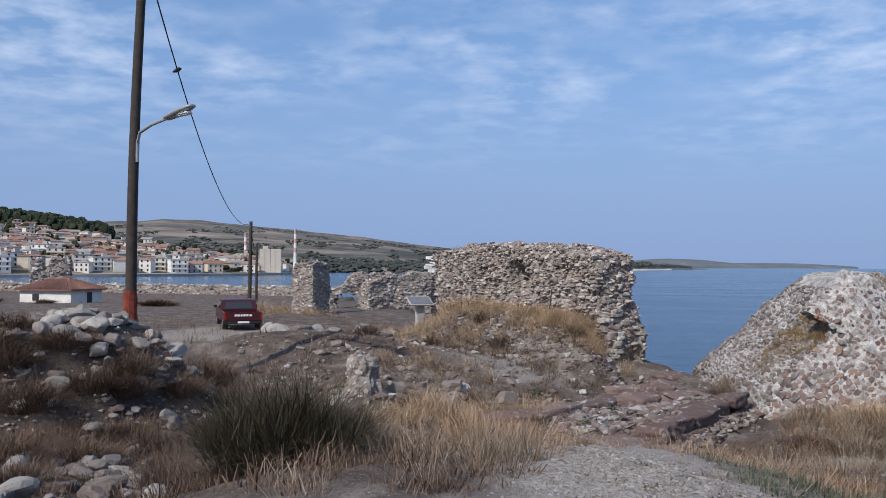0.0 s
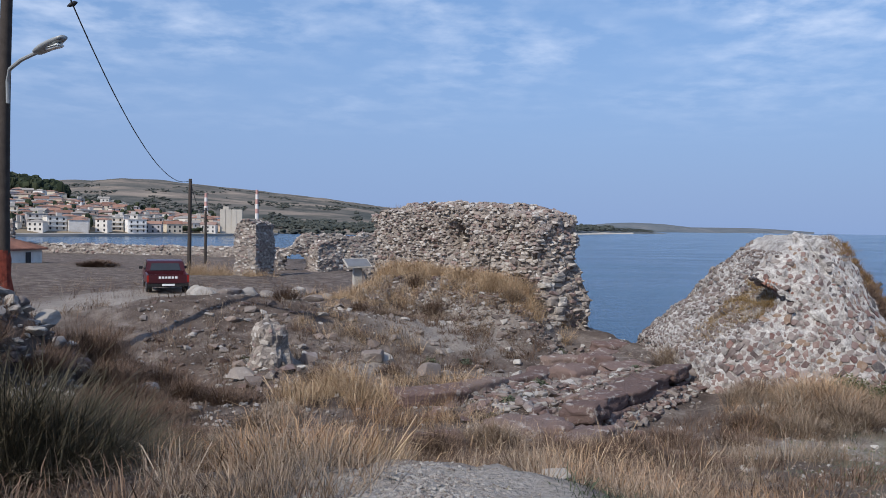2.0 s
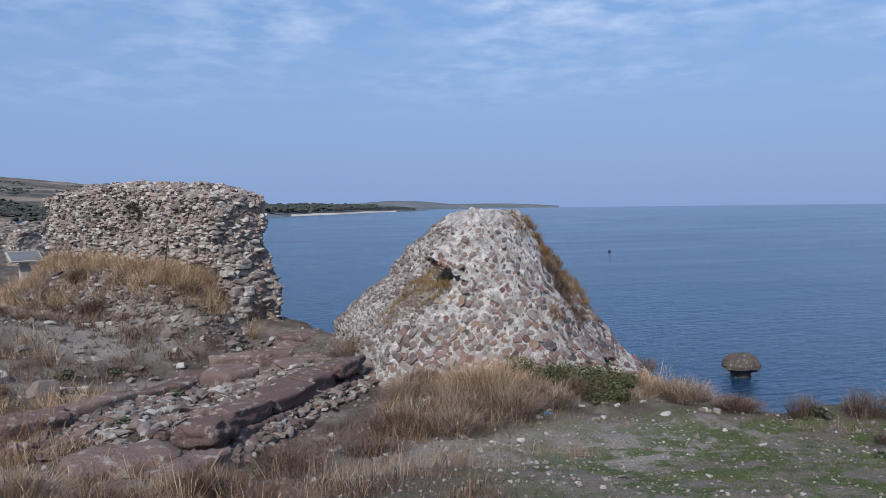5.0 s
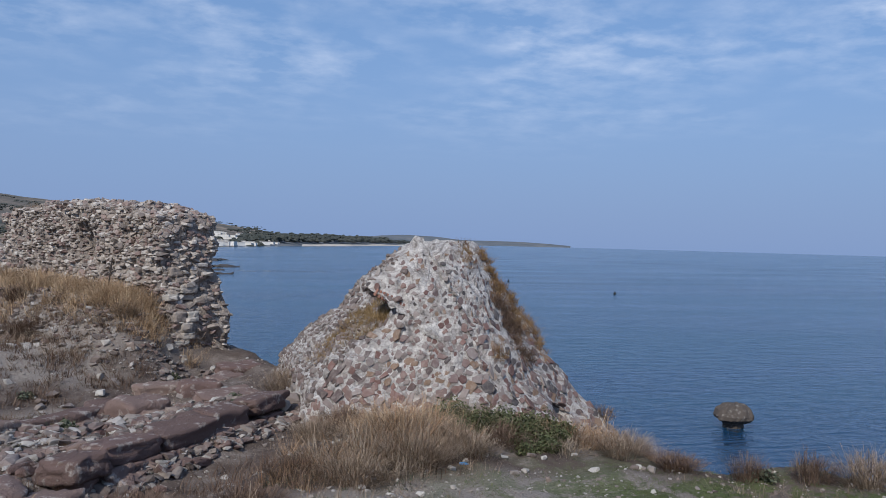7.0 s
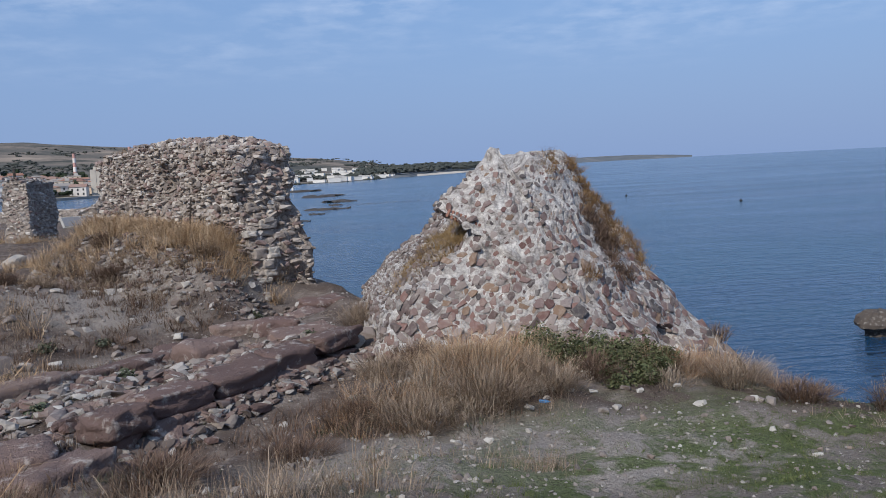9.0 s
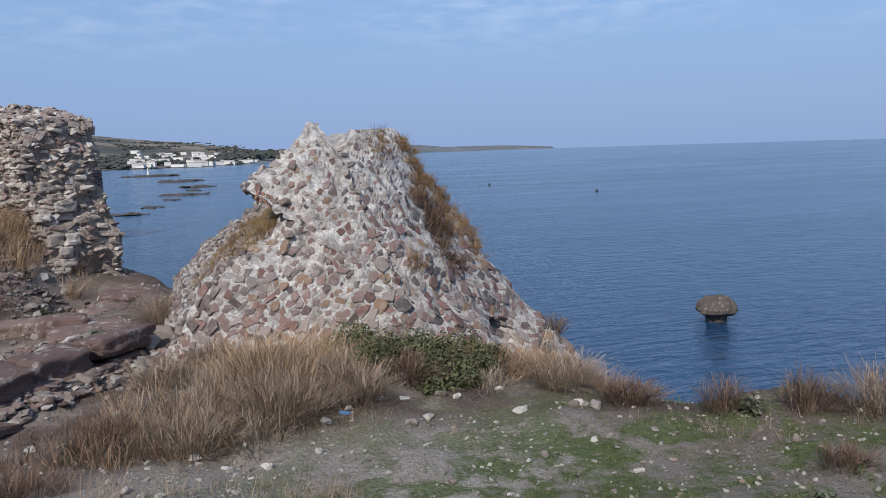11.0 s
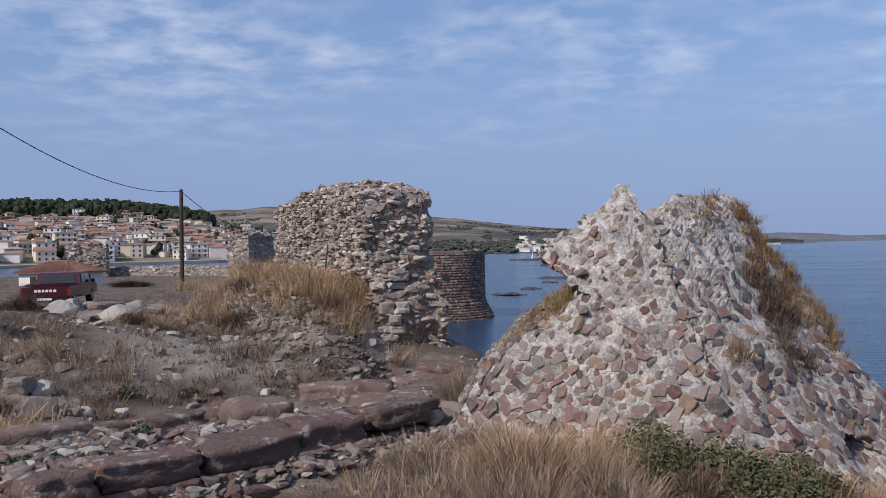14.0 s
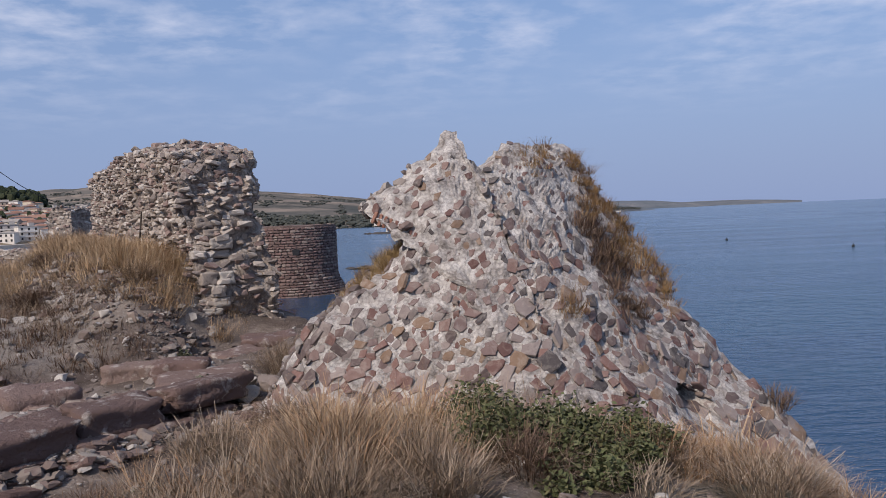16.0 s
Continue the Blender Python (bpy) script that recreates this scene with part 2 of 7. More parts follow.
def mat_water():
    m, nt, b = mat_new("sea_water", 0.12, 0.5)
    p = world_pos(nt)
    b.inputs["IOR"].default_value = 1.33
    deep = tex_noise(nt, 0.008, 4, 0.5, p)
    streak = nt.nodes.new("ShaderNodeMapping")
    streak.inputs["Scale"].default_value = (0.012, 0.05, 1)
    nt.links.new(p, streak.inputs["Vector"])
    st = tex_noise(nt, 1.0, 4, 0.6, streak.outputs[0])
    c = mixc(nt, (0.009, 0.037, 0.085), (0.021, 0.066, 0.13), span(nt, deep.outputs["Fac"], 0.35, 0.65))
    c = mixc(nt, c, (0.034, 0.092, 0.135), span(nt, st.outputs["Fac"], 0.45, 0.75, 0, 0.6))
    nt.links.new(c, b.inputs["Base Color"])
    w1 = tex_noise(nt, 0.55, 5, 0.6, p, 0.6)
    sq = nt.nodes.new("ShaderNodeMapping")
    sq.inputs["Rotation"].default_value = (0, 0, 0.5)
    sq.inputs["Scale"].default_value = (0.25, 0.9, 1)
    nt.links.new(p, sq.inputs["Vector"])
    w2 = tex_noise(nt, 1.6, 4, 0.55, sq.outputs[0], 0.4)
    h = nt.nodes.new("ShaderNodeMath")
    h.operation = 'ADD'
    nt.links.new(w1.outputs["Fac"], h.inputs[0])
    nt.links.new(w2.outputs["Fac"], h.inputs[1])
    bump(nt, b, h.outputs[0], 0.55, 0.35)
    rr = span(nt, st.outputs["Fac"], 0.3, 0.7, 0.08, 0.24)
    nt.links.new(rr, b.inputs["Roughness"])
    return m


def mat_hill(name, stops, scale, trees=0.5, tree_col=(0.035, 0.048, 0.03)):
    m, nt, b = mat_new(name, 1.0, 0.0)
    p = world_pos(nt)
    a = tex_noise(nt, scale, 8, 0.65, p, 0.5)
    t = tex_noise(nt, scale * 2.2, 8, 0.75, p)
    r = ramp(nt, stops)
    nt.links.new(a.outputs["Fac"], r.inputs[0])
    c = mixc(nt, r.outputs[0], tree_col, span(nt, t.outputs["Fac"], 0.5, 0.62, 0, trees))
    nt.links.new(c, b.inputs["Base Color"])
    return m


RUBBLE = [(0.19, 0.115, 0.102), (0.165, 0.12, 0.114), (0.085, 0.076, 0.078), (0.20, 0.135, 0.12), (0.26, 0.22, 0.205), (0.14, 0.082, 0.074), (0.18, 0.128, 0.118), (0.11, 0.085, 0.083), (0.21, 0.145, 0.105), (0.22, 0.185, 0.175)]
WALLST = [(0.32, 0.28, 0.25), (0.24, 0.205, 0.187), (0.42, 0.385, 0.35), (0.26, 0.20, 0.18), (0.17, 0.148, 0.137), (0.36, 0.32, 0.285), (0.48, 0.45, 0.42), (0.225, 0.168, 0.154), (0.28, 0.24, 0.21)]
REDST = [(0.185, 0.127, 0.115), (0.22, 0.158, 0.14), (0.16, 0.112, 0.102), (0.25, 0.185, 0.16)]
PALEST = [(0.44, 0.42, 0.39), (0.25, 0.22, 0.20), (0.20, 0.172, 0.155), (0.38, 0.355, 0.325), (0.165, 0.135, 0.122), (0.23, 0.185, 0.16)]

M_GROUND = mat_ground()
M_SEA = mat_water()
M_FRAG = mat_mortar("lime_mortar", (0.71, 0.69, 0.66), (0.42, 0.395, 0.375), (0.115, 0.10, 0.093), 5.2)
M_WALL = mat_mortar("rubble_core", (0.44, 0.40, 0.36), (0.27, 0.235, 0.21), (0.09, 0.077, 0.07), 4.2)
M_RUB = mat_stone("rubble_stone", RUBBLE, lichen=0.16, smear=0.24)
M_RUB_I = mat_stone("rubble_stone_small", RUBBLE, True, lichen=0.16, smear=0.24)
M_WST = mat_stone("wall_stone", WALLST)
M_WST_I = mat_stone("wall_stone_small", WALLST, True)
M_RED = mat_stone("red_block", REDST, lichen=0.85, speck=(0.58, 0.55, 0.51), relief=0.07)
M_PALE = mat_stone("pale_stone", PALEST, lichen=0.3, speck=(0.55, 0.53, 0.5))
M_PALE_I = mat_stone("pale_stone_small", PALEST, True, lichen=0.3, speck=(0.55, 0.53, 0.5))
M_PEB = mat_stone("pebble", [(0.36, 0.34, 0.315), (0.27, 0.245, 0.225), (0.21, 0.185, 0.17), (0.32, 0.30, 0.275), (0.18, 0.155, 0.14)], True, lichen=0.2)
M_TOWER = mat_stone("tower_stone", [(0.17, 0.112, 0.104), (0.21, 0.15, 0.135), (0.13, 0.092, 0.085), (0.26, 0.21, 0.185)], lichen=0.2)
M_TOWER_I = mat_mortar("tower_core", (0.21, 0.16, 0.145), (0.15, 0.11, 0.10), (0.07, 0.055, 0.05), 1.6)
M_GOLD = mat_blade("golden_grass", [(0.34, 0.23, 0.138), (0.46, 0.335, 0.215), (0.58, 0.46, 0.32)])
M_RUSTGRASS = mat_blade("rust_grass", [(0.26, 0.155, 0.092), (0.39, 0.255, 0.158), (0.52, 0.385, 0.26)])
M_TWIG = mat_blade("bleached_twig", [(0.20, 0.155, 0.115), (0.29, 0.235, 0.18), (0.40, 0.34, 0.27)])
M_STRAW = mat_blade("straw_grass", [(0.17, 0.125, 0.092), (0.28, 0.215, 0.16), (0.43, 0.355, 0.275)])
M_BROWN = mat_blade("brown_scrub", [(0.08, 0.053, 0.04), (0.15, 0.10, 0.074), (0.23, 0.17, 0.128)])
M_TURF = mat_blade("green_grass", [(0.058, 0.08, 0.027), (0.095, 0.128, 0.044), (0.165, 0.17, 0.078)])
M_LEAF = mat_blade("green_leaf", [(0.062, 0.072, 0.036), (0.095, 0.115, 0.055), (0.16, 0.165, 0.09)])
M_BROOM = mat_blade("broom_stalk", [(0.045, 0.043, 0.03), (0.075, 0.068, 0.045), (0.14, 0.115, 0.08)])
M_OLIVE = mat_blade("yellow_green_tuft", [(0.20, 0.14, 0.065), (0.30, 0.21, 0.105), (0.41, 0.30, 0.165)])
M_RUSSET = mat_blade("russet_tuft", [(0.15, 0.088, 0.048), (0.25, 0.155, 0.075), (0.36, 0.25, 0.125)])
M_GREYWEED = mat_blade("grey_green_weed", [(0.06, 0.075, 0.05), (0.10, 0.12, 0.08), (0.16, 0.17, 0.12)])
M_POLE = mat_plain("weathered_pole", (0.05, 0.041, 0.036), 0.85, 0.35, 6, 0.4)
M_ORANGE = mat_plain("orange_paint", (0.19, 0.042, 0.026), 0.9, 0.6, 7, 0.6)
M_LAMP = mat_plain("lamp_grey", (0.33, 0.35, 0.36), 0.5, 0.15, 8, 0, 0.3)
M_GLASS = mat_plain("dark_glass", (0.03, 0.035, 0.04), 0.08, 0.1, 4, 0, 0, 0.6)
M_WIRE = mat_plain("black_cable", (0.02, 0.02, 0.022), 0.6, 0.1)
M_PAINT = mat_plain("dark_red_paint", (0.05, 0.006, 0.009), 0.32, 0.15, 2, 0, 0.0, 0.5)
M_TYRE = mat_plain("tyre_rubber", (0.018, 0.018, 0.018), 0.8, 0.2)
M_CHROME = mat_plain("dull_chrome", (0.35, 0.35, 0.36), 0.3, 0.1, 5, 0, 0.9)
M_WHITE = mat_plain("white_plaster", (0.66, 0.65, 0.62), 0.9, 0.14, 1.2, 0.1)
M_WHITEPAINT = mat_plain("white_letters", (0.75, 0.75, 0.75), 0.5, 0.05)
M_LIGHTRED = mat_plain("tail_lamp", (0.25, 0.02, 0.015), 0.2, 0.1, 3, 0, 0, 0.6)
M_ROOF = mat_plain("old_terracotta", (0.19, 0.098, 0.076), 0.9, 0.35, 2.5, 0.4)
M_SHUT = mat_plain("dark_opening", (0.03, 0.03, 0.033), 0.6, 0.2)
M_SIGN = mat_plain("sign_panel", (0.16, 0.17, 0.19), 0.35, 0.15, 5)
M_SIGNPOST = mat_plain("sign_stand", (0.40, 0.38, 0.35), 0.7, 0.15, 5)
M_BLUE = mat_plain("blue_plastic", (0.06, 0.2, 0.42), 0.4, 0.2, 12)
# dark scrub tones are lifted and greyed, so the colours carry haze
M_HILL = mat_hill("hazy_dry_hill", [(0.36, (0.085, 0.092, 0.09)), (0.5, (0.15, 0.14, 0.128)), (0.58, (0.24, 0.205, 0.175)), (0.68, (0.33, 0.28, 0.235))], 0.0045, 0.85, (0.06, 0.068, 0.066))
M_TOWNHILL = mat_hill("town_hill_soil", [(0.3, (0.15, 0.13, 0.09)), (0.55, (0.24, 0.20, 0.15)), (0.7, (0.32, 0.27, 0.20))], 0.012, 0.5)
# headland and islands: distance haze painted in as lighter, bluish scrub tones
M_ISLE = mat_hill("hazy_island_scrub", [(0.3, (0.115, 0.135, 0.155)), (0.55, (0.15, 0.165, 0.18)), (0.7, (0.23, 0.225, 0.225))], 0.006, 0.7, (0.085, 0.105, 0.12))
M_BEACH = mat_plain("pale_sand", (0.52, 0.47, 0.40), 0.95, 0.15, 0.05)
M_REEF = mat_plain("wet_reef", (0.06, 0.052, 0.046), 0.6, 0.3, 0.4, 0.3)
M_SILO = mat_plain("silo_concrete", (0.50, 0.46, 0.40), 0.9, 0.12, 0.1)
M_QUAY = mat_plain("quay_stone", (0.36, 0.33, 0.30), 0.9, 0.25, 0.05)
M_PINE = mat_blade("pine_green", [(0.016, 0.026, 0.016), (0.028, 0.04, 0.022), (0.045, 0.055, 0.03)])

M_HILLTREE = mat_blade("hill_scrub", [(0.05, 0.06, 0.055), (0.065, 0.075, 0.07), (0.085, 0.092, 0.082)])


def mat_random(name, cols, rough=0.9, island=False):
    m, nt, b = mat_new(name, rough, 0.1)
    rnd = nt.nodes.new("ShaderNodeNewGeometry").outputs["Random Per Island"] if island else nt.nodes.new("ShaderNodeObjectInfo").outputs["Random"]
    r = ramp(nt, [(i / len(cols), c) for i, c in enumerate(cols)], 'CONSTANT')
    nt.links.new(rnd, r.inputs[0])
    n = tex_noise(nt, 0.25, 4, 0.6, world_pos(nt))
    c = mixc(nt, r.outputs[0], (0.3, 0.27, 0.25), span(nt, n.outputs["Fac"], 0.45, 0.75, 0, 0.45))
    nt.links.new(c, b.inputs["Base Color"])
    return m


PLASTER = [(0.68, 0.65, 0.60), (0.74, 0.73, 0.71), (0.60, 0.54, 0.44), (0.70, 0.69, 0.68), (0.52, 0.42, 0.34), (0.62, 0.60, 0.57), (0.64, 0.57, 0.47), (0.40, 0.38, 0.38)]
TILES = [(0.27, 0.14, 0.10), (0.22, 0.12, 0.09), (0.30, 0.17, 0.125), (0.27, 0.18, 0.15), (0.30, 0.28, 0.26)]
M_HOUSE = mat_random("town_plaster", PLASTER)
M_HOUSE_I = mat_random("town_plaster_crowd", PLASTER, island=True)
M_TILES = mat_random("town_tiles", TILES)
M_TILES_I = mat_random("town_tiles_crowd", TILES, island=True)
M_FLATROOF = mat_plain("flat_roof", (0.42, 0.40, 0.38), 0.9, 0.2, 0.1)
M_STACKRED = mat_plain("stack_red", (0.46, 0.27, 0.24), 0.8, 0.15, 0.2)
M_STACKWHITE = mat_plain("stack_white", (0.66, 0.64, 0.62), 0.8, 0.15, 0.2)

# ---- building helpers ----


def mesh_of(name, bm, material, smooth=False):
    me = bpy.data.meshes.new(name)
    bm.to_mesh(me)
    bm.free()
    me.materials.append(material)
    if smooth:
        me.shade_smooth()
    return me


def thing(name, bm, material, label, category, group="", kind="", smooth=False):
    ob = new(name, mesh_of(name, bm, material, smooth) if bm is not None else None)
    return tagged(ob, label, category, group, kind)


def part(name, bm, material, parent, label="", smooth=False):
    ob = new(name, mesh_of(name, bm, material, smooth))
    ob.parent = parent
    return tagged(ob, label)


def raw_mesh(name, verts, faces, material, smooth=False):
    me = bpy.data.meshes.new(name)
    me.from_pydata(verts, [], faces)
    me.materials.append(material)
    if smooth:
        me.shade_smooth()
    return me


def box(bm, cx, cy, cz, sx, sy, sz, bevel=0.0, turn=None):
    r = bmesh.ops.create_cube(bm, size=1)
    m = Matrix.Translation((cx, cy, cz)) @ (turn or Matrix()) @ Matrix.Diagonal((sx, sy, sz, 1))
    bmesh.ops.transform(bm, matrix=m, verts=r["verts"])
    if bevel:
        ed = list({e for v in r["verts"] for e in v.link_edges})
        bmesh.ops.bevel(bm, geom=ed, offset=bevel, segments=2, affect='EDGES')
    return bm


def tube(bm, pts, radii, sides=10, cap=True):
    """A tapered tube along a line of points."""
    rings = []
    for i, (p, r) in enumerate(zip(pts, radii)):
        a = Vector(pts[max(0, i - 1)])
        b = Vector(pts[min(len(pts) - 1, i + 1)])
        q = Vector((0, 0, 1)).rotation_difference((b - a).normalized())
        rings.append([bm.verts.new(Vector(p) + q @ Vector((r * math.cos(2 * math.pi * k / sides), r * math.sin(2 * math.pi * k / sides), 0))) for k in range(sides)])
    for a, b in zip(rings, rings[1:]):
        for k in range(sides):
            bm.faces.new((a[k], a[(k + 1) % sides], b[(k + 1) % sides], b[k]))
    if cap:
        bm.faces.new(rings[0][::-1])
        bm.faces.new(rings[-1])
    return bm


def loft(bm, loops, cap=True):
    rows = [[bm.verts.new(p) for p in lp] for lp in loops]
    n = len(rows[0])
    for a, b in zip(rows, rows[1:]):
        for k in range(n):
            bm.faces.new((a[k], a[(k + 1) % n], b[(k + 1) % n], b[k]))
    if cap:
        for row, flip in ((rows[0], True), (rows[-1], False)):
            mid = sum((v.co for v in row), Vector()) / n
            reach = max((v.co - mid).length for v in row)
            for q in range(1, min(18, int(reach / 0.16))):
                k0 = q / min(18, int(reach / 0.16))
                ring = [bm.verts.new(mid + (v.co - mid) * ((1 - k0) / (1 - (q - 1) / min(18, int(reach / 0.16))))) for v in row]
                for k in range(n):
                    f = (row[k], row[(k + 1) % n], ring[(k + 1) % n], ring[k])
                    bm.faces.new(f[::-1] if flip else f)
                row = ring
            c = bm.verts.new(mid)
            for k in range(n):
                f = (row[k], row[(k + 1) % n], c)
                bm.faces.new(f[::-1] if flip else f)
    bmesh.ops.recalc_face_normals(bm, faces=bm.faces)
    return bm


def roughen(bm, amp, scale, seed=0.0, fine=0.4):
    """Weathered relief at two scales, along the normals."""
    bm.normal_update()
    off = Vector((seed * 7.3, seed * 3.1, seed * 5.7))
    mv = []
    for v in bm.verts:
        n = noise.noise(v.co * scale + off) + fine * noise.noise(v.co * scale * 3.7 + off) + 0.5 * fine * noise.noise(v.co * scale * 9.1 + off)
        mv.append(v.normal * (n * amp))
    for v, d in zip(bm.verts, mv):
        v.co += d
    bm.normal_update()
    return bm


def hull_stone(rng, sx, sy, sz, n=13, boxy=0.5):
    """A chipped stone: the hull of a few points on a rounded block. Returns points and triangles."""
    bm = bmesh.new()
    for k in range(n):
        v = Vector((rng.uniform(-1, 1), rng.uniform(-1, 1), rng.uniform(-1, 1)))
        m = max(abs(v.x), abs(v.y), abs(v.z))
        a, s = v / m, v.normalized()
        v = a * boxy + s * (1 - boxy)
        bm.verts.new((v.x * sx * 0.5, v.y * sy * 0.5, v.z * sz * 0.5))
    bmesh.ops.convex_hull(bm, input=bm.verts, use_existing_faces=False)
    loose = [v for v in bm.verts if not v.link_faces]
    bmesh.ops.delete(bm, geom=loose, context='VERTS')
    bm.verts.index_update()
    pts = np.array([v.co[:] for v in bm.verts])
    tri = [tuple(v.index for v in f.verts) for f in bm.faces]
    bm.free()
    return pts, tri


STONES = [hull_stone(random.Random(k), 1, 1, 1, 12 + k % 5, 0.35 + 0.05 * (k % 6)) for k in range(14)]
BLOCKS = [hull_stone(random.Random(50 + k), 1, 1, 1, 26, 0.85) for k in range(8)]


def facet_stone(seed):
    """A split stone set in mortar: an irregular polygon with chipped edges."""
    rr_ = random.Random(seed)
    n = rr_.choice((4, 4, 5, 5, 6, 7))
    a0 = rr_.uniform(0, 6.3)
    ring = []
    for k in range(n):
        a = a0 + 2 * math.pi * (k + rr_.uniform(-0.34, 0.34)) / n
        r = 0.5 * rr_.uniform(0.78, 1.2) / max(abs(math.cos(a)), abs(math.sin(a))) ** 0.5
        ring.append((r * math.cos(a), r * math.sin(a)))
    pts = [(x, y, -0.5) for x, y in ring] + [(x, y, 0.2 + rr_.uniform(-0.1, 0.1)) for x, y in ring] + [(x * 0.86, y * 0.86, 0.33 + rr_.uniform(-0.16, 0.16)) for x, y in ring] + [(rr_.uniform(-0.2, 0.2), rr_.uniform(-0.2, 0.2), 0.42)]
    f = []
    for k in range(n):
        j = (k + 1) % n
        f += [(k, j, n + j, n + k), (n + k, n + j, 2 * n + j, 2 * n + k), (2 * n + k, 2 * n + j, 3 * n)]
    return np.array(pts), f


FACETS = [facet_stone(900 + k) for k in range(16)]


def worn_block(seed):
    """A worn ashlar block: a bevelled cube with weathered faces."""
    b = bmesh.new()
    bmesh.ops.create_cube(b, size=1)
    bmesh.ops.subdivide_edges(b, edges=b.edges, cuts=7, use_grid_fill=True)
    off = Vector((seed * 3.7, seed, 0))
    for v in b.verts:
        m_ = (abs(v.co.x) ** 14 + abs(v.co.y) ** 14 + abs(v.co.z) ** 14) ** (1 / 14)
        v.co = v.co * (0.5 / m_)
        v.co += v.co.normalized() * (0.07 * noise.noise(v.co * 1.5 + off) + 0.09 * noise.noise(v.co * 3.5 + off) + 0.07 * noise.noise(v.co * 8 + off))
    bmesh.ops.triangulate(b, faces=b.faces)
    b.verts.index_update()
    r = (np.array([v.co[:] for v in b.verts]), [tuple(v.index for v in f.verts) for f in b.faces])
    b.free()
    return r


WORN = [worn_block(k + 1) for k in range(8)]


def round_rock(seed):
    """A weathered boulder with broken planes and rounded edges."""
    b = bmesh.new()
    bmesh.ops.create_icosphere(b, subdivisions=3, radius=0.5)
    rr_ = random.Random(seed)
    cuts = [(Vector((rr_.gauss(0, 1), rr_.gauss(0, 1), rr_.gauss(0, 1))).normalized(), rr_.uniform(0.26, 0.42)) for _ in range(11)]
    for v in b.verts:
        for nn, dd in cuts:
            over = v.co.dot(nn) - dd
            if over > 0:
                v.co -= nn * over * 0.92
        v.co *= 1.25 + 0.12 * noise.noise(v.co * 4 + Vector((seed, 0, 0))) + 0.08 * noise.noise(v.co * 9 + Vector((0, seed, 0)))
    b.verts.index_update()
    r = (np.array([v.co[:] for v in b.verts]), [tuple(v.index for v in f.verts) for f in b.faces])
    b.free()
    return r


ROCKS = [round_rock(70 + k) for k in range(9)]


def stone_meshes(name, material, kinds=STONES, smooth=False):
    return [raw_mesh(name, p.tolist(), f, material, smooth) for p, f in kinds]


def joined_stones(items, kinds=STONES):
    """Verts and faces of many stones in one; items: matrices."""
    vs, fs, base = [], [], 0
    for i, m in enumerate(items):
        p, f = kinds[i % len(kinds)]
        mm = np.array(m)
        q = p @ mm[:3, :3].T + mm[:3, 3]
        vs.append(q)
        fs += [tuple(k + base for k in t) for t in f]
        base += len(p)
    return np.concatenate(vs).tolist(), fs


def stone_pose(p, n, along, size, rng, spin=0.3):
    """A stone at p set in a face of normal n, its length turned towards along."""
    z = Vector(n).normalized()
    x = (Vector(along) - z * Vector(along).dot(z)).normalized()
    y = z.cross(x)
    rot = Matrix((x, y, z)).transposed().to_4x4()
    return Matrix.Translation(p) @ rot @ Matrix.Rotation(rng.uniform(-spin, spin), 4, 'Z') @ Matrix.Diagonal((*size, 1))


def scatter_on(bm, rng, gap, keep, tries=9000):
    """Well-spaced places on the faces of a body: point and normal."""
    bm.faces.ensure_lookup_table()
    faces = [f for f in bm.faces if keep(f.calc_center_median(), f.normal)]
    area = np.cumsum([f.calc_area() for f in faces])
    cells, out = {}, []
    for _ in range(tries):
        f = faces[int(np.searchsorted(area, rng.random() * area[-1]))]
        vs = [v.co for v in f.verts]
        a, b = rng.random(), rng.random()
        if a + b > 1:
            a, b = 1 - a, 1 - b
        k = rng.randrange(1, len(vs) - 1)
        p = vs[0] + (vs[k] - vs[0]) * a + (vs[k + 1] - vs[0]) * b
        g = gap if not callable(gap) else gap(p)
        key = (int(p.x // 0.5), int(p.y // 0.5), int(p.z // 0.5))
        near = False
        for i in (-1, 0, 1):
            for j in (-1, 0, 1):
                for l in (-1, 0, 1):
                    for q, gq in cells.get((key[0] + i, key[1] + j, key[2] + l), ()):
                        if (q - p).length < 0.5 * (g + gq):
                            near = True
        if not near:
            cells.setdefault(key, []).append((p, g))
            out.append((p.copy(), f.normal.copy(), g))
    return out


def set_stones(parent, name, places, meshes, material_joined, along, rng, limit, nearest, flat=0.55, proud=0.0, label="", kinds=STONES, grow=1.0):
    """The stones nearest to a spot become parts, the rest one part of many pieces."""
    places = sorted(places, key=lambda it: (it[0] - Vector(nearest)).length)
    rest = []
    for i, (p, n, g) in enumerate(places):
        s = g * grow * rng.uniform(0.82, 1.15)
        if along is None:
            h = Vector((0, 0, 1)).cross(n)
            ax = h.normalized() if h.length > 0.2 else Vector((1, 0, 0))
            sz = (s * rng.uniform(0.9, 1.75), s * rng.uniform(0.55, 1.0), s * flat * rng.uniform(0.5, 1.4))
            m = stone_pose(p + n * proud * rng.uniform(-1, 1), n, ax, sz, rng, 0.35)
        else:
            sz = (s * rng.uniform(1.0, 1.35), s * rng.uniform(0.75, 1.0), s * flat * rng.uniform(0.7, 1.2))
            m = stone_pose(p + n * proud, n, along, sz, rng, 0.5)
        if i < limit:
            ob = new(name, meshes[i % len(meshes)])
            ob.parent = parent
            ob.matrix_basis = m
        else:
            rest.append(m)
    if rest:
        v, f = joined_stones(rest, kinds)
        ob = new(name, raw_mesh(name + "_field", v, f, material_joined))
        ob.parent = parent
        tagged(ob, label, kind="stuff")


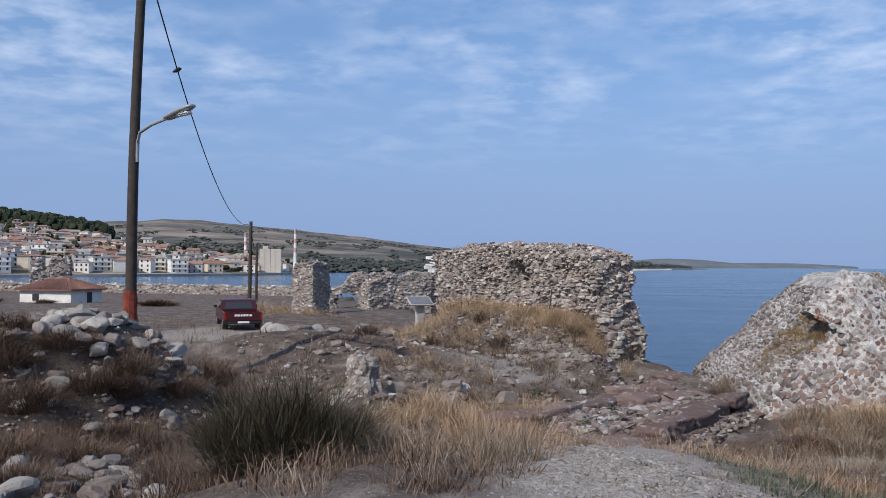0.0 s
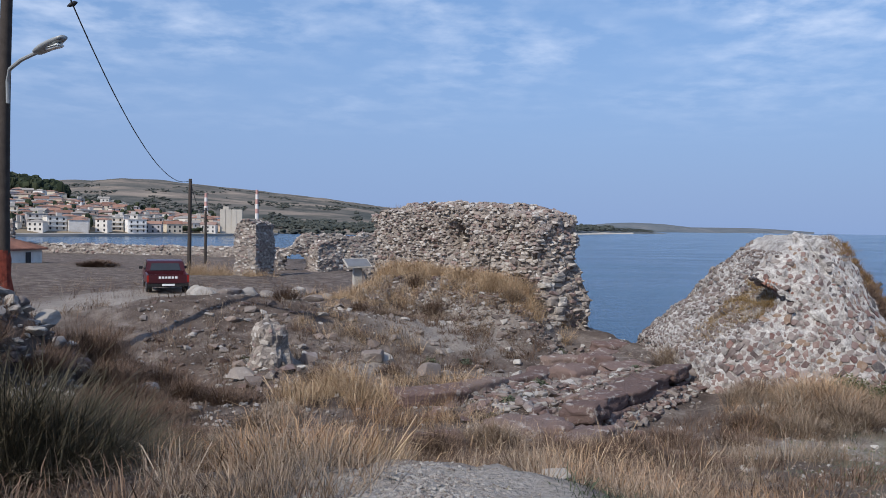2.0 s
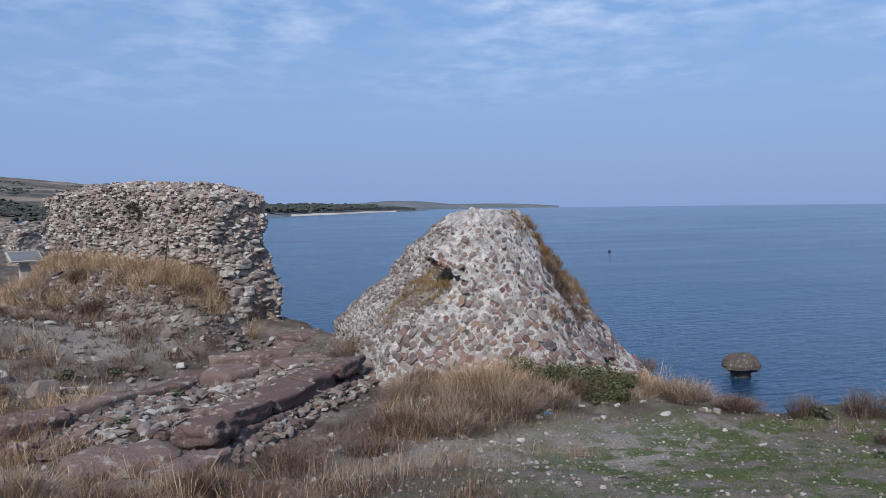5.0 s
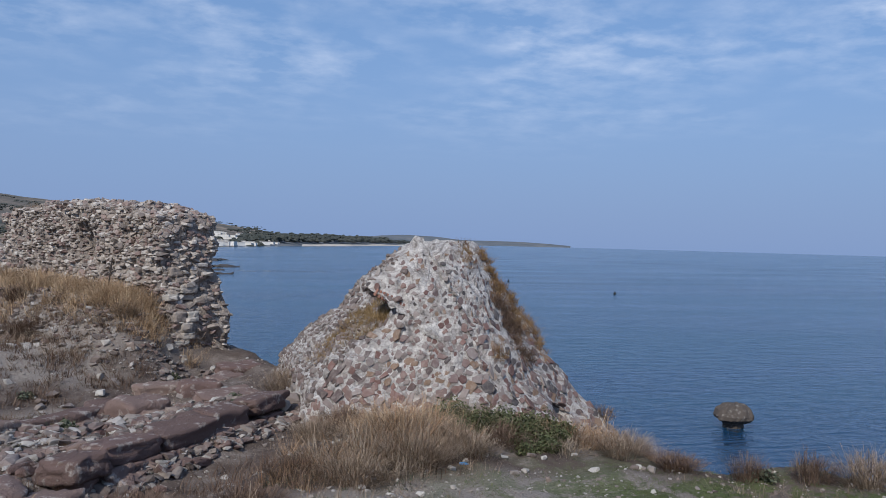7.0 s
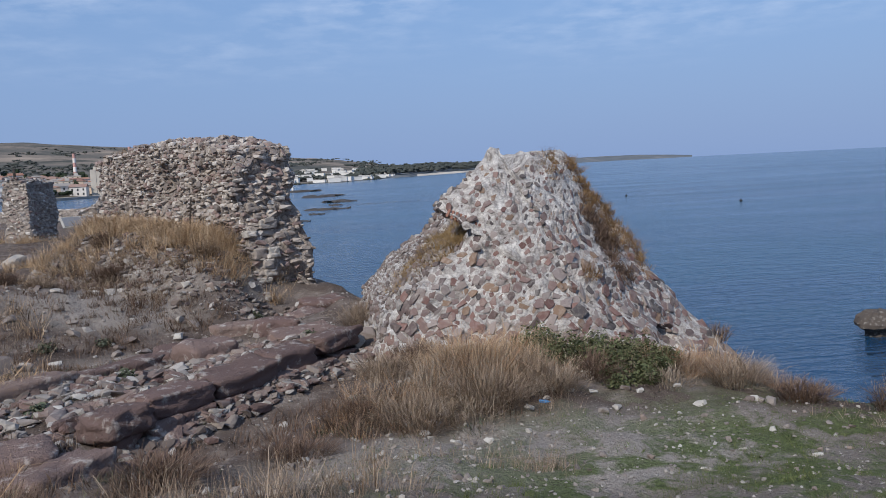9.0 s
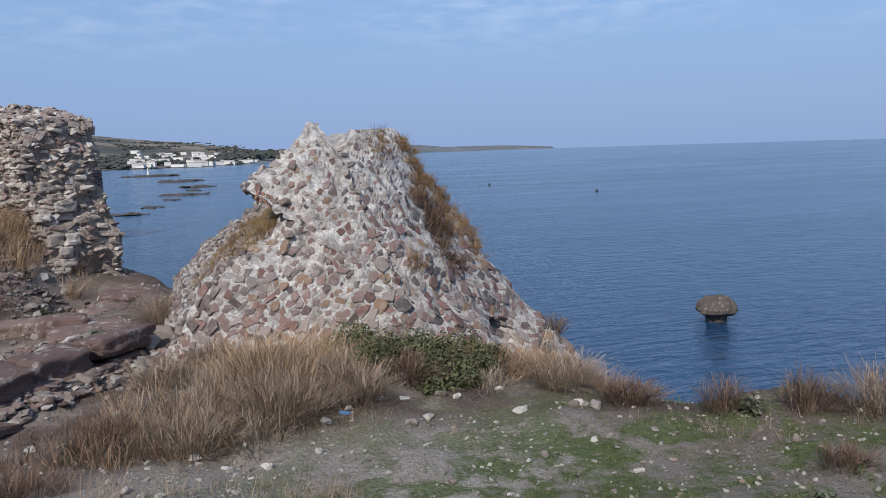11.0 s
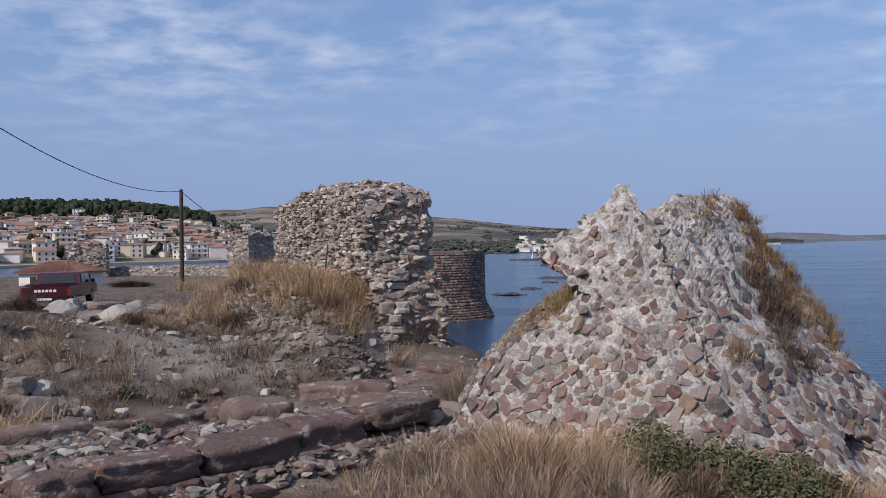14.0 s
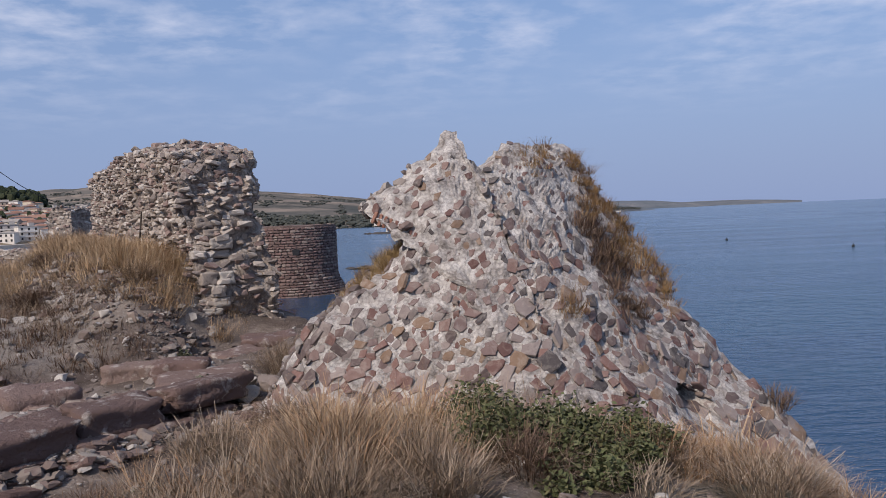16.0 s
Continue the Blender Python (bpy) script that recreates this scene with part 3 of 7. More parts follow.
def blades(name, spots, material, label, category, rng_seed, width=0.008):
    """Many grass blades in one object. Spots: x, y, z, height, spread, count."""
    rg = np.random.default_rng(rng_seed)
    sp = np.array([s[:5] for s in spots])
    cnt = np.array([int(s[5] * 1.75) for s in spots])
    bend_dir = rg.uniform(0, 2 * np.pi, len(sp))
    bend_amt = rg.uniform(0.0, 0.85, len(sp))
    idx = np.repeat(np.arange(len(sp)), cnt)
    n = len(idx)
    b = sp[idx]
    ang = rg.uniform(0, 2 * np.pi, n)
    rad = b[:, 4] * np.sqrt(rg.uniform(0, 1, n))
    x = b[:, 0] + rad * np.cos(ang)
    y = b[:, 1] + rad * np.sin(ang)
    z = b[:, 2] - 0.03
    h = b[:, 3] * (0.22 + 1.0 * rg.uniform(0, 1, n) ** 1.4)
    la = ang + rg.normal(0, 0.8, n)
    lean = h * (0.08 + 1.25 * rg.uniform(0, 1, n) ** 1.3)
    sx, sy = lean * np.cos(la), lean * np.sin(la)
    sx = sx + h * bend_amt[idx] * np.cos(bend_dir[idx])
    sy = sy + h * bend_amt[idx] * np.sin(bend_dir[idx])
    la, lean = np.arctan2(sy, sx), np.minimum(np.hypot(sx, sy), 1.6 * h)
    w = 0.58 * width * rg.uniform(0.5, 1.5, n) * (0.6 + 0.8 * b[:, 3]) * np.where(rg.uniform(0, 1, n) < 0.1, 2.0, 1.0)
    ta = rg.uniform(0, np.pi, n)
    wx, wy = w * np.cos(ta), w * np.sin(ta)
    V = np.empty((n, 5, 3))
    V[:, 0] = np.stack([x - wx, y - wy, z], 1)
    V[:, 1] = np.stack([x + wx, y + wy, z], 1)
    mx, my, mz = x + 0.4 * lean * np.cos(la), y + 0.4 * lean * np.sin(la), z + 0.62 * h
    V[:, 2] = np.stack([mx - wx * .6, my - wy * .6, mz], 1)
    V[:, 3] = np.stack([mx + wx * .6, my + wy * .6, mz], 1)
    V[:, 4] = np.stack([x + lean * np.cos(la), y + lean * np.sin(la), z + np.maximum(0.45, 1.0 - 0.4 * lean / h) * h], 1)
    base = np.arange(n) * 5
    quads = np.stack([base, base + 1, base + 3, base + 2], 1)
    tris = np.stack([base + 2, base + 3, base + 4], 1)
    me = bpy.data.meshes.new(name)
    me.vertices.add(n * 5)
    me.vertices.foreach_set("co", V.reshape(-1))
    loops = np.concatenate([quads.reshape(-1), tris.reshape(-1)]).astype(np.int32)
    me.loops.add(len(loops))
    me.loops.foreach_set("vertex_index", loops)
    me.polygons.add(2 * n)
    start = np.concatenate([np.arange(n) * 4, 4 * n + np.arange(n) * 3]).astype(np.int32)
    me.polygons.foreach_set("loop_start", start)
    me.update(calc_edges=True)
    me.validate()
    me.materials.append(material)
    ob = new(name, me)
    return tagged(ob, label, category, kind="stuff") if label else ob


def leaves(bm, rng, centre, radii, count, size, shell=0.6):
    """Small leaves filling an uneven cushion."""
    for _ in range(count):
        d = Vector((rng.gauss(0, 1), rng.gauss(0, 1), abs(rng.gauss(0, 1)))).normalized()
        k = rng.uniform(shell, 1.0) * (0.8 + 0.35 * noise.noise(d * 2.2 + Vector(centre)))
        p = Vector(centre) + Vector((d.x * radii[0], d.y * radii[1], d.z * radii[2])) * k
        q = Euler((rng.uniform(-0.9, 0.9), rng.uniform(-0.9, 0.9), rng.uniform(0, 6.3))).to_matrix()
        s = size * rng.uniform(0.6, 1.3)
        c = [p + q @ Vector(v) * s for v in ((-0.5, 0, 0), (0, -0.32, 0.08), (0.6, 0, 0), (0, 0.32, 0.08))]
        bm.faces.new([bm.verts.new(v) for v in c])
    return bm


def twigs(bm, rng, base, height, spread, count, width=0.004, forks=2):
    """Thin dry stalks that wander and fork, rising from one root."""
    def ribbon(p, q, w0, w1):
        d = Vector((-(q - p).y, (q - p).x, 0.02)).normalized()
        bm.faces.new([bm.verts.new(v) for v in (p - d * w0, p + d * w0, q + d * w1, q - d * w1)])

    for _ in range(count):
        a = rng.uniform(0, 2 * math.pi)
        s = rng.random() ** 0.6
        p = Vector(base) + Vector((math.cos(a), math.sin(a), 0)) * s * spread * 0.55
        h = height * rng.uniform(0.35, 1.1) * (1.05 - 0.45 * s)
        out = Vector((math.cos(a), math.sin(a), 0)) * spread * s * 0.5
        q = p + out * 0.4 + Vector((rng.gauss(0, 0.1) * h, rng.gauss(0, 0.1) * h, h * 0.5))
        ribbon(p, q, width, width * 0.8)
        for _ in range(forks):
            e = q + out * rng.uniform(0.1, 0.9) + Vector((rng.gauss(0, 0.22) * h, rng.gauss(0, 0.22) * h, h * rng.uniform(0.1, 0.5)))
            ribbon(q, e, width * 0.7, width * 0.35)
    return bm


# ---- the ground ----


def sstep(a, b, v):
    t = np.clip((v - a) / (b - a), 0, 1)
    return t * t * (3 - 2 * t)


def hump(x, y, cx, cy, rx, ry, turn=0.0, p=1.0):
    c, s = math.cos(turn), math.sin(turn)
    u = ((x - cx) * c + (y - cy) * s) / rx
    v = ((y - cy) * c - (x - cx) * s) / ry
    return np.exp(-((u * u + v * v) ** p))


COAST = [(26, -120), (19, -20), (16.5, 3), (14.3, 9), (12.6, 11.2), (12.3, 12.4), (13.0, 14.2), (14.6, 16.5), (14.0, 20), (9.0, 24.5), (7.3, 20.2), (6.75, 18.9), (6.35, 20.5), (6.3, 22.6), (5.4, 24.4), (1.0, 31.0), (-1.3, 45), (-2.4, 62), (-6.5, 84), (-10.5, 97), (-13, 112), (-60, 121), (-230, 126)]


def coast_side(x, y):
    """Metres seaward of the cliff's edge (negative on land)."""
    d = np.full(x.shape, 1e9)
    ring = COAST + [(-230, -120)]
    inside = np.zeros(x.shape, bool)
    n = len(ring)
    for i in range(n):
        (ax, ay), (bx, by) = ring[i], ring[(i + 1) % n]
        if i < n - 2:
            t = np.clip(((x - ax) * (bx - ax) + (y - ay) * (by - ay)) / ((bx - ax) ** 2 + (by - ay) ** 2), 0, 1)
            d = np.minimum(d, np.hypot(x - ax - t * (bx - ax), y - ay - t * (by - ay)))
        cross = ((ay > y) != (by > y)) & (x < (bx - ax) * (y - ay) / (by - ay + 1e-12) + ax)
        inside ^= cross
    return np.where(inside, -d, d)


def ground_z(x, y):
    x, y = np.asarray(x, float), np.asarray(y, float)
    z = (-0.1 - 1.1 * sstep(3, 13, y) - 1.5 * sstep(30, 100, y)
         + 0.62 * hump(x, y, 0.6, 4.1, 2.6, 3.4, 0, 2)
         - 0.3 * sstep(3, 11, x) * (1 - sstep(10, 16, y))
         + 1.45 * hump(x, y, -7.2, 13.8, 3.0, 2.6, 0, 1.8)
         + 0.28 * hump(x, y, -7.7, 31.0, 3.0, 4.0)
         + 0.5 * hump(x, y, -5.6, 13.5, 1.7, 1.4)
         - 0.3 * hump(x, y, -3.2, 16.2, 1.6, 1.6)
         + 1.02 * hump(x, y, -3.5, 20.5, 5, 2.2)
         + 1.12 * hump(x, y, 2.3, 24.6, 4.4, 1.75, -0.95, 2)
         + 0.45 * hump(x, y, -1.0, 25.5, 3, 3)
         - 0.44 * hump(x, y, 3, 18.5, 3, 2.0)
         - 0.22 * hump(x, y, 4.0, 12.8, 3.0, 1.3)
         - 0.3 * hump(x, y, 5.35, 14.4, 2.5, 0.6, 0.909, 1.5)
         - 0.35 * hump(x, y, 9.3, 16.0, 2.6, 1.6)
         - 0.35 * sstep(9, 11, x) * sstep(13, 15.5, y)
         - 2.4 * sstep(10.4, 12.7, x) * sstep(12.0, 13.8, y)
         + 0.3 * hump(x, y, -1.6, 16.6, 0.8, 0.8)
         - 0.9 * hump(x, y, 5.0, 21.2, 0.9, 1.2))
    s = coast_side(x, y)
    return z + (np.minimum(-10.5 - z, 0)) * sstep(0.0, 1.0, s / (4.5 - 2.9 * sstep(21, 24, y)))


def gz(x, y):
    return float(ground_z(np.array([x]), np.array([y]))[0])


def axis(lo, d0, d1, hi, step, grow=1.16):
    mid = list(np.arange(d0, d1, step))
    a, s, left = d0, step, []
    while a > lo:
        s *= grow
        a -= s
        left.append(a)
    b, s, right = mid[-1], step, []
    while b < hi:
        s *= grow
        b += s
        right.append(b)
    return np.array(left[::-1] + mid + right)


gx = axis(-230, -9, 15, 30, 0.14)
gy = axis(-120, 2.5, 27, 134, 0.14)
GX, GY = np.meshgrid(gx, gy)
GZ = ground_z(GX, GY)
rough = np.zeros(GX.shape)
SD = coast_side(GX, GY)
for j in range(GX.shape[0]):
    for i in range(GX.shape[1]):
        p = Vector((GX[j, i], GY[j, i], 0))
        k = 1.0 + 2.5 * float(min(1, max(0, SD[j, i] / 2)))
        rough[j, i] = k * (0.09 * noise.noise(p * 0.7) + 0.06 * noise.noise(p * 2.1) + 0.045 * noise.noise(p * 5.3))
GZ = GZ + rough
nx, ny = len(gx), len(gy)
ids = np.arange(nx * ny).reshape(ny, nx)
quads = np.stack([ids[:-1, :-1], ids[:-1, 1:], ids[1:, 1:], ids[1:, :-1]], -1).reshape(-1, 4)
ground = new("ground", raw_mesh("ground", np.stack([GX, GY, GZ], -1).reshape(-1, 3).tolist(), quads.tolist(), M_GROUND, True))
tagged(ground, "dry stony headland of gravel, brown soil and thin turf", "ground", kind="structure")


def top_z(x, y):
    """Height of the finished ground."""
    i = min(max(int(np.searchsorted(gx, x)) - 1, 0), nx - 2)
    j = min(max(int(np.searchsorted(gy, y)) - 1, 0), ny - 2)
    u, v = (x - gx[i]) / (gx[i + 1] - gx[i]), (y - gy[j]) / (gy[j + 1] - gy[j])
    u, v = min(max(u, 0), 1), min(max(v, 0), 1)
    return float(GZ[j, i] * (1 - u) * (1 - v) + GZ[j, i + 1] * u * (1 - v) + GZ[j + 1, i] * (1 - u) * v + GZ[j + 1, i + 1] * u * v)


# ---- the sea ----
bm = bmesh.new()
loops_sea = [0, 60, 150, 400, 1200, 3000, 4900]
ring0 = [bm.verts.new((5, 5, SEA))]
prev = None
for r in loops_sea[1:]:
    cur = [bm.verts.new((5 + r * math.cos(2 * math.pi * k / 64), 5 + r * math.sin(2 * math.pi * k / 64), SEA)) for k in range(64)]
    for k in range(64):
        if prev is None:
            bm.faces.new((ring0[0], cur[k], cur[(k + 1) % 64]))
        else:
            bm.faces.new((prev[k], cur[k], cur[(k + 1) % 64], prev[(k + 1) % 64]))
    prev = cur
thing("sea", bm, M_SEA, "calm blue sea with light ripples reaching the horizon", "sea", kind="structure")

# ---- the toppled fragment of masonry ----


def frag_front(x, z):
    """The leaning front: one face to the walker, turning away towards the sea."""
    a = 18.15 - 0.2262 * x + 0.419 * z
    b = 11.12 + 0.624 * x + 1.003 * z
    w = float(sstep(8.5, 11.3, np.array(x + 0.35 * z)))
    return a * (1 - w) + b * w


FRONT = [(6.6, -2.3), (6.58, -1.5), (6.68, -1.05), (6.92, -0.72), (7.42, -0.33), (7.86, -0.02), (8.16, 0.30), (8.02, 0.47), (7.62, 0.66), (7.72, 0.80), (8.28, 1.19), (8.57, 1.50), (8.75, 1.52), (8.84, 1.22), (9.02, 1.10), (9.38, 1.38), (9.6, 1.36), (9.95, 1.47), (10.32, 1.45), (10.7, 0.92), (11.06, 0.31), (11.42, -0.25), (11.6, -0.85), (11.98, -1.35), (12.5, -1.96), (13.0, -2.6), (13.3, -3.6), (10.0, -3.4)]
CORE = [(6.7, -2.3), (6.6, -1.5), (6.72, -1.05), (6.98, -0.72), (7.46, -0.33), (7.90, -0.02), (8.14, 0.20), (8.22, 0.28), (8.32, 0.40), (8.42, 0.52), (8.52, 0.66), (8.62, 0.80), (8.75, 0.92), (8.9, 1.0), (9.05, 1.06), (9.38, 1.34), (9.6, 1.36), (9.95, 1.47), (10.32, 1.45), (10.7, 0.92), (11.06, 0.31), (11.42, -0.25), (11.6, -0.85), (11.98, -1.35), (12.5, -1.96), (13.0, -2.6), (13.3, -3.6), (10.0, -3.4)]


def resample(pts, n):
    """Evenly spaced points along a closed line, with corners kept by index."""
    out = []
    per = n // len(pts)
    for i, a in enumerate(pts):
        b = pts[(i + 1) % len(pts)]
        for k in range(per):
            t = k / per
            out.append((a[0] + (b[0] - a[0]) * t, a[1] + (b[1] - a[1]) * t))
    return out


def build_fragment():
    n = len(FRONT) * 7
    F, C = resample(FRONT, n), resample(CORE, n)
    cx, cz = 9.5, -0.75
    loops = []
    for k in range(1, 43):
        s = k / 42
        inset = 0.16 * max(0, (s - 0.85) / 0.15) ** 2
        loops.append([Vector((cx + (x - cx) * s, frag_front(cx + (x - cx) * s, cz + (z - cz) * s) + inset, cz + (z - cz) * s)) for x, z in F])
    for d, m, sh in ((0.3, 0.0, 0.0), (0.5, 0.1, 0.0), (0.62, 0.85, 0.0), (0.95, 1.0, 0.0), (1.5, 1.0, 0.0), (2.2, 1.0, 0.0), (3.0, 1.0, 0.0), (4.0, 1.0, 0.0), (5.2, 1.0, 0.1), (6.5, 1.0, 0.32), (7.0, 1.0, 0.6)):
        lp = []
        for (x, z), (x2, z2) in zip(F, C):
            px, pz = x + (x2 - x) * m, z + (z2 - z) * m
            y = frag_front(px, pz) * (1 - min(1, d / 6)) + 16.6 * min(1, d / 6) + d
            px, pz = px + (9.6 - px) * sh * 0.55, pz + (-2.2 - pz) * sh
            lp.append(Vector((px, y, pz)))
        loops.append(lp)
    b = loft(bmesh.new(), loops)
    roughen(b, 0.10, 1.5, 1.0, 0.45)
    # the broken rear flank is bare rubble core
    for v in b.verts:
        if v.normal.x < -0.2 and v.normal.y > -0.75:
            k = min(1.0, (-0.2 - v.normal.x) * 4)
            v.co += v.normal * k * (0.10 * noise.noise(v.co * 2.6) + 0.07 * noise.noise(v.co * 6.1))
    # a dark gap under the seaward foot
    for v in b.verts:
        q = (v.co - Vector((11.1, 16.35, -1.66))).length
        if q < 0.34:
            v.co += Vector((-0.25, 0.65, 0.25)) * (1 - q / 0.34) ** 0.7
    b.normal_update()
    return b


frag_bm = build_fragment()
from mathutils.bvhtree import BVHTree
FRAG_TREE = BVHTree.FromBMesh(frag_bm)
rng = random.Random(7)
frag_places = scatter_on(frag_bm, rng, lambda p: (0.075 + 0.15 * abs(noise.noise(p * 1.3))) * (1.0 if p.z > -0.1 + 0.4 * noise.noise(p * 0.8) else 0.84), lambda c, n: (n.y > -0.3 and n.x < -0.25 and n.y < 0.4) and c.y < 22.5 and -2.4 < c.z < 1.1, 20000)
flank_places, frag_places = frag_places, []
# on the front the stones lie in slanting courses, closer and larger towards the foot
rc = random.Random(71)
across = -6.0
while across < 4.5:
    row_h = rc.uniform(0.085, 0.128)
    s = -6.0 + rc.random()
    while s < 8.0:
        x0, z0 = 9.2 + 0.72 * s - 0.69 * across, -0.6 + 0.69 * s + 0.72 * across
        low = 1 - float(sstep(-1.1, 0.9, np.array(z0 + 0.45 * noise.noise(Vector((x0 * 0.8, z0 * 0.8, 3))) - 0.25 * max(0, 8.6 - x0))))
        g = row_h * rc.uniform(0.68, 1.2) * (1 + 0.3 * low)
        s += g * (1.26 - 0.2 * low) + 0.03 * (1 - low) * rc.random()
        hit = FRAG_TREE.ray_cast(Vector((x0, 5, z0)), Vector((0, 1, 0)))
        if hit[0] is None or hit[1].y > -0.25 or hit[0].z < -2.4 or hit[0].z > 1.42 or hit[0].y > 21:
            continue
        if rc.random() < 0.12 * (1 - low) + 0.02:
            continue
        frag_places.append((hit[0] + Vector((rc.gauss(0, 0.012), 0, rc.gauss(0, 0.012))), hit[1], g * (0.88 + 0.17 * low) * min(1.35, (-hit[1].y) ** -0.5)))
    across += row_h * 1.04
fragment = thing("toppled_masonry_fragment", frag_bm, M_FRAG, "toppled block of ancient rubble masonry, pale mortar set with reddish stones", "ruin")
frag_meshes = stone_meshes("stone", M_RUB, FACETS)
set_stones(fragment, "stone", frag_places, frag_meshes, M_RUB_I, (0.72, 0, 0.69), random.Random(8), 300, (8.6, 16.2, 0.2), 0.18, 0.0, "", FACETS, 1.0)
M_FLANK = mat_stone("flank_rubble", [(0.24, 0.212, 0.195), (0.155, 0.125, 0.116), (0.33, 0.305, 0.282), (0.12, 0.096, 0.09), (0.195, 0.16, 0.145), (0.17, 0.128, 0.115)], True, lichen=0.25, smear=0.2)
set_stones(fragment, "core_rubble", flank_places, None, M_FLANK, None, random.Random(18), 0, (8.6, 16.2, 0.2), 0.6, 0.02, "bare rubble core of mixed grey and brown stones", STONES, 1.22)
# thin bricks of a broken arch under the overhanging tip
bm0 = bmesh.new()
box(bm0, 0, 0, 0, 0.035, 0.2, 0.13, 0.006)
brick_me = mesh_of("brick", bm0, mat_stone("arch_brick", [(0.30, 0.15, 0.11), (0.22, 0.12, 0.10), (0.36, 0.2, 0.15)], lichen=0.2))
for k in range(9):
    ob = new("brick", brick_me)
    ob.parent = fragment
    x = 7.80 + 0.05 * k
    z = 0.585 - 0.03 * k
    ob.matrix_basis = pose(x, frag_front(x, z) + 0.10 + 0.03 * rng.random(), z, rng.uniform(-8, 8), 24 + rng.uniform(-6, 6), rng.uniform(-8, 8))

# ---- standing walls ----


def wall_loops(a, b, thick, top, bottom, step=0.22, rows=14, flare=0.0):
    """Rounded sections from a to b (ground points); top: height along the length."""
    a, b = Vector(a), Vector(b)
    d = (b - a).normalized()
    nrm = Vector((d.y, -d.x, 0))
    L = (b - a).length
    loops = []
    m = max(3, int(L / step))
    for i in range(m + 1):
        u = L * i / m
        T = top(u)
        lp = []
        for k in range(rows + 1):
            lp.append((0.0, bottom + (T - bottom) * k / rows))
        for k in range(1, 5):
            lp.append((thick * k / 5, T + 0.05 * math.sin(k)))
        for k in range(rows + 1):
            lp.append((thick, T - (T - bottom) * k / rows))
        c = a + d * u
        loops.append([Vector((c.x + nrm.x * w, c.y + nrm.y * w, z)) for w, z in lp])
    return loops, d, nrm


def wall_top(u):
    return float(np.interp(u, [0, 0.5, 1.2, 1.7, 3.2, 5.0, 6.0, 8.6, 10.2], [1.86, 1.92, 1.98, 2.13, 2.13, 2.17, 2.17, 2.12, 1.9])) + 0.10 * noise.noise(Vector((u * 1.6, 3, 1))) + 0.05 * noise.noise(Vector((u * 4.5, 1, 1)))


wl, wd, wn = wall_loops((5.44, 23.02, 0), (0.49, 31.94, 0), -1.35, wall_top, -2.3, 0.16, 26)
# the broken end leans out towards its foot
for i, lp in enumerate(wl):
    for p in lp:
        k = max(0, 1 - i / 6)
        low = float(sstep(1.2, -1.4, np.array(p.z)))
        p += Vector((0.42, -0.2, 0)) * (k * low) - wd * 0.12 * k * noise.noise(p * 1.7)
# the far end is broken off at a slant
for i, lp in enumerate(wl):
    k = max(0, 1 - (len(wl) - 1 - i) / 12)
    for j, p in enumerate(lp):
        p += wd * k * (0.45 - 2.1 * j / (len(lp) - 1))
wall_bm = loft(bmesh.new(), wl)
bmesh.ops.triangulate(wall_bm, faces=wall_bm.faces)
roughen(wall_bm, 0.17, 0.8, 2.0, 0.8)
for c, r, dep in (((2.37, 25.85, 1.23), 0.42, 1.5), ((2.62, 25.3, 1.0), 0.3, 0.35), ((1.4, 27.6, 1.3), 0.3, 0.35), ((3.6, 23.6, 1.4), 0.28, 0.3)):
    for v in wall_bm.verts:
        q = (v.co - Vector(c)).length
        if q < r * 1.4:
            v.co += Vector((0.879, 0.477, 0)) * dep * math.exp(-(q / r) ** 2 * 1.6)
wall_bm.normal_update()
WALL_TREE = BVHTree.FromBMesh(wall_bm)
WALL_HOLE = Vector((2.37, 25.85, 1.23))


def coursed(tree, origin, along, inward, length, z0, z1, rr_, hi=0.125, lo=0.055, reach=6.0):
    """Flat rubble stones laid in wavering courses on a face: point, normal, length, height."""
    out = []
    z_ = z0
    while z_ < z1:
        rh_ = rr_.uniform(lo, hi)
        u_ = rr_.uniform(-0.2, 0.1)
        while u_ < length:
            w_ = rh_ * rr_.uniform(1.1, 3.0)
            q = origin + along * (u_ + w_ / 2) - inward * 2.0
            q.z = z_ + rh_ / 2 + 0.09 * noise.noise(Vector((u_ * 0.9, z_ * 1.2, 4.0)))
            u_ += w_ * rr_.uniform(1.0, 1.12)
            hit = tree.ray_cast(q, inward)
            if hit[0] is None or (hit[0] - q).length > reach or rr_.random() < 0.13:
                continue
            out.append((hit[0], hit[1], w_, rh_))
        z_ += rh_ * 1.02
    return out


rw = random.Random(11)
laid = coursed(WALL_TREE, Vector((4.4, 22.1, 0)), wd, Vector((0.879, 0.477, 0)), 11.0, -1.3, 2.4, rw, 0.105, 0.04)
laid = [it for it in laid if rw.random() > 0.12 and (it[0] - WALL_HOLE).length > 0.40 and it[0].x < 2.75 + 100 * ((it[0] - WALL_HOLE).length > 0.9)]
end_laid = coursed(WALL_TREE, Vector((4.05, 22.3, 0)), Vector((0.879, 0.477, 0)), wd, 2.2, -1.7, 2.3, rw, 0.105, 0.04)
end_laid = [it for it in end_laid if rw.random() > 0.3]
top_places = scatter_on(wall_bm, random.Random(12), lambda p: 0.09 + 0.10 * abs(noise.noise(p * 1.1)), lambda c, n: n.z > 0.35 and c.z > 1.0, 6000)
ruin_wall = thing("ruined_wall", wall_bm, M_WALL, "standing stretch of ruined rubble wall with a ragged top", "ruin")
WALL_KINDS = BLOCKS[:5] + STONES[:7]
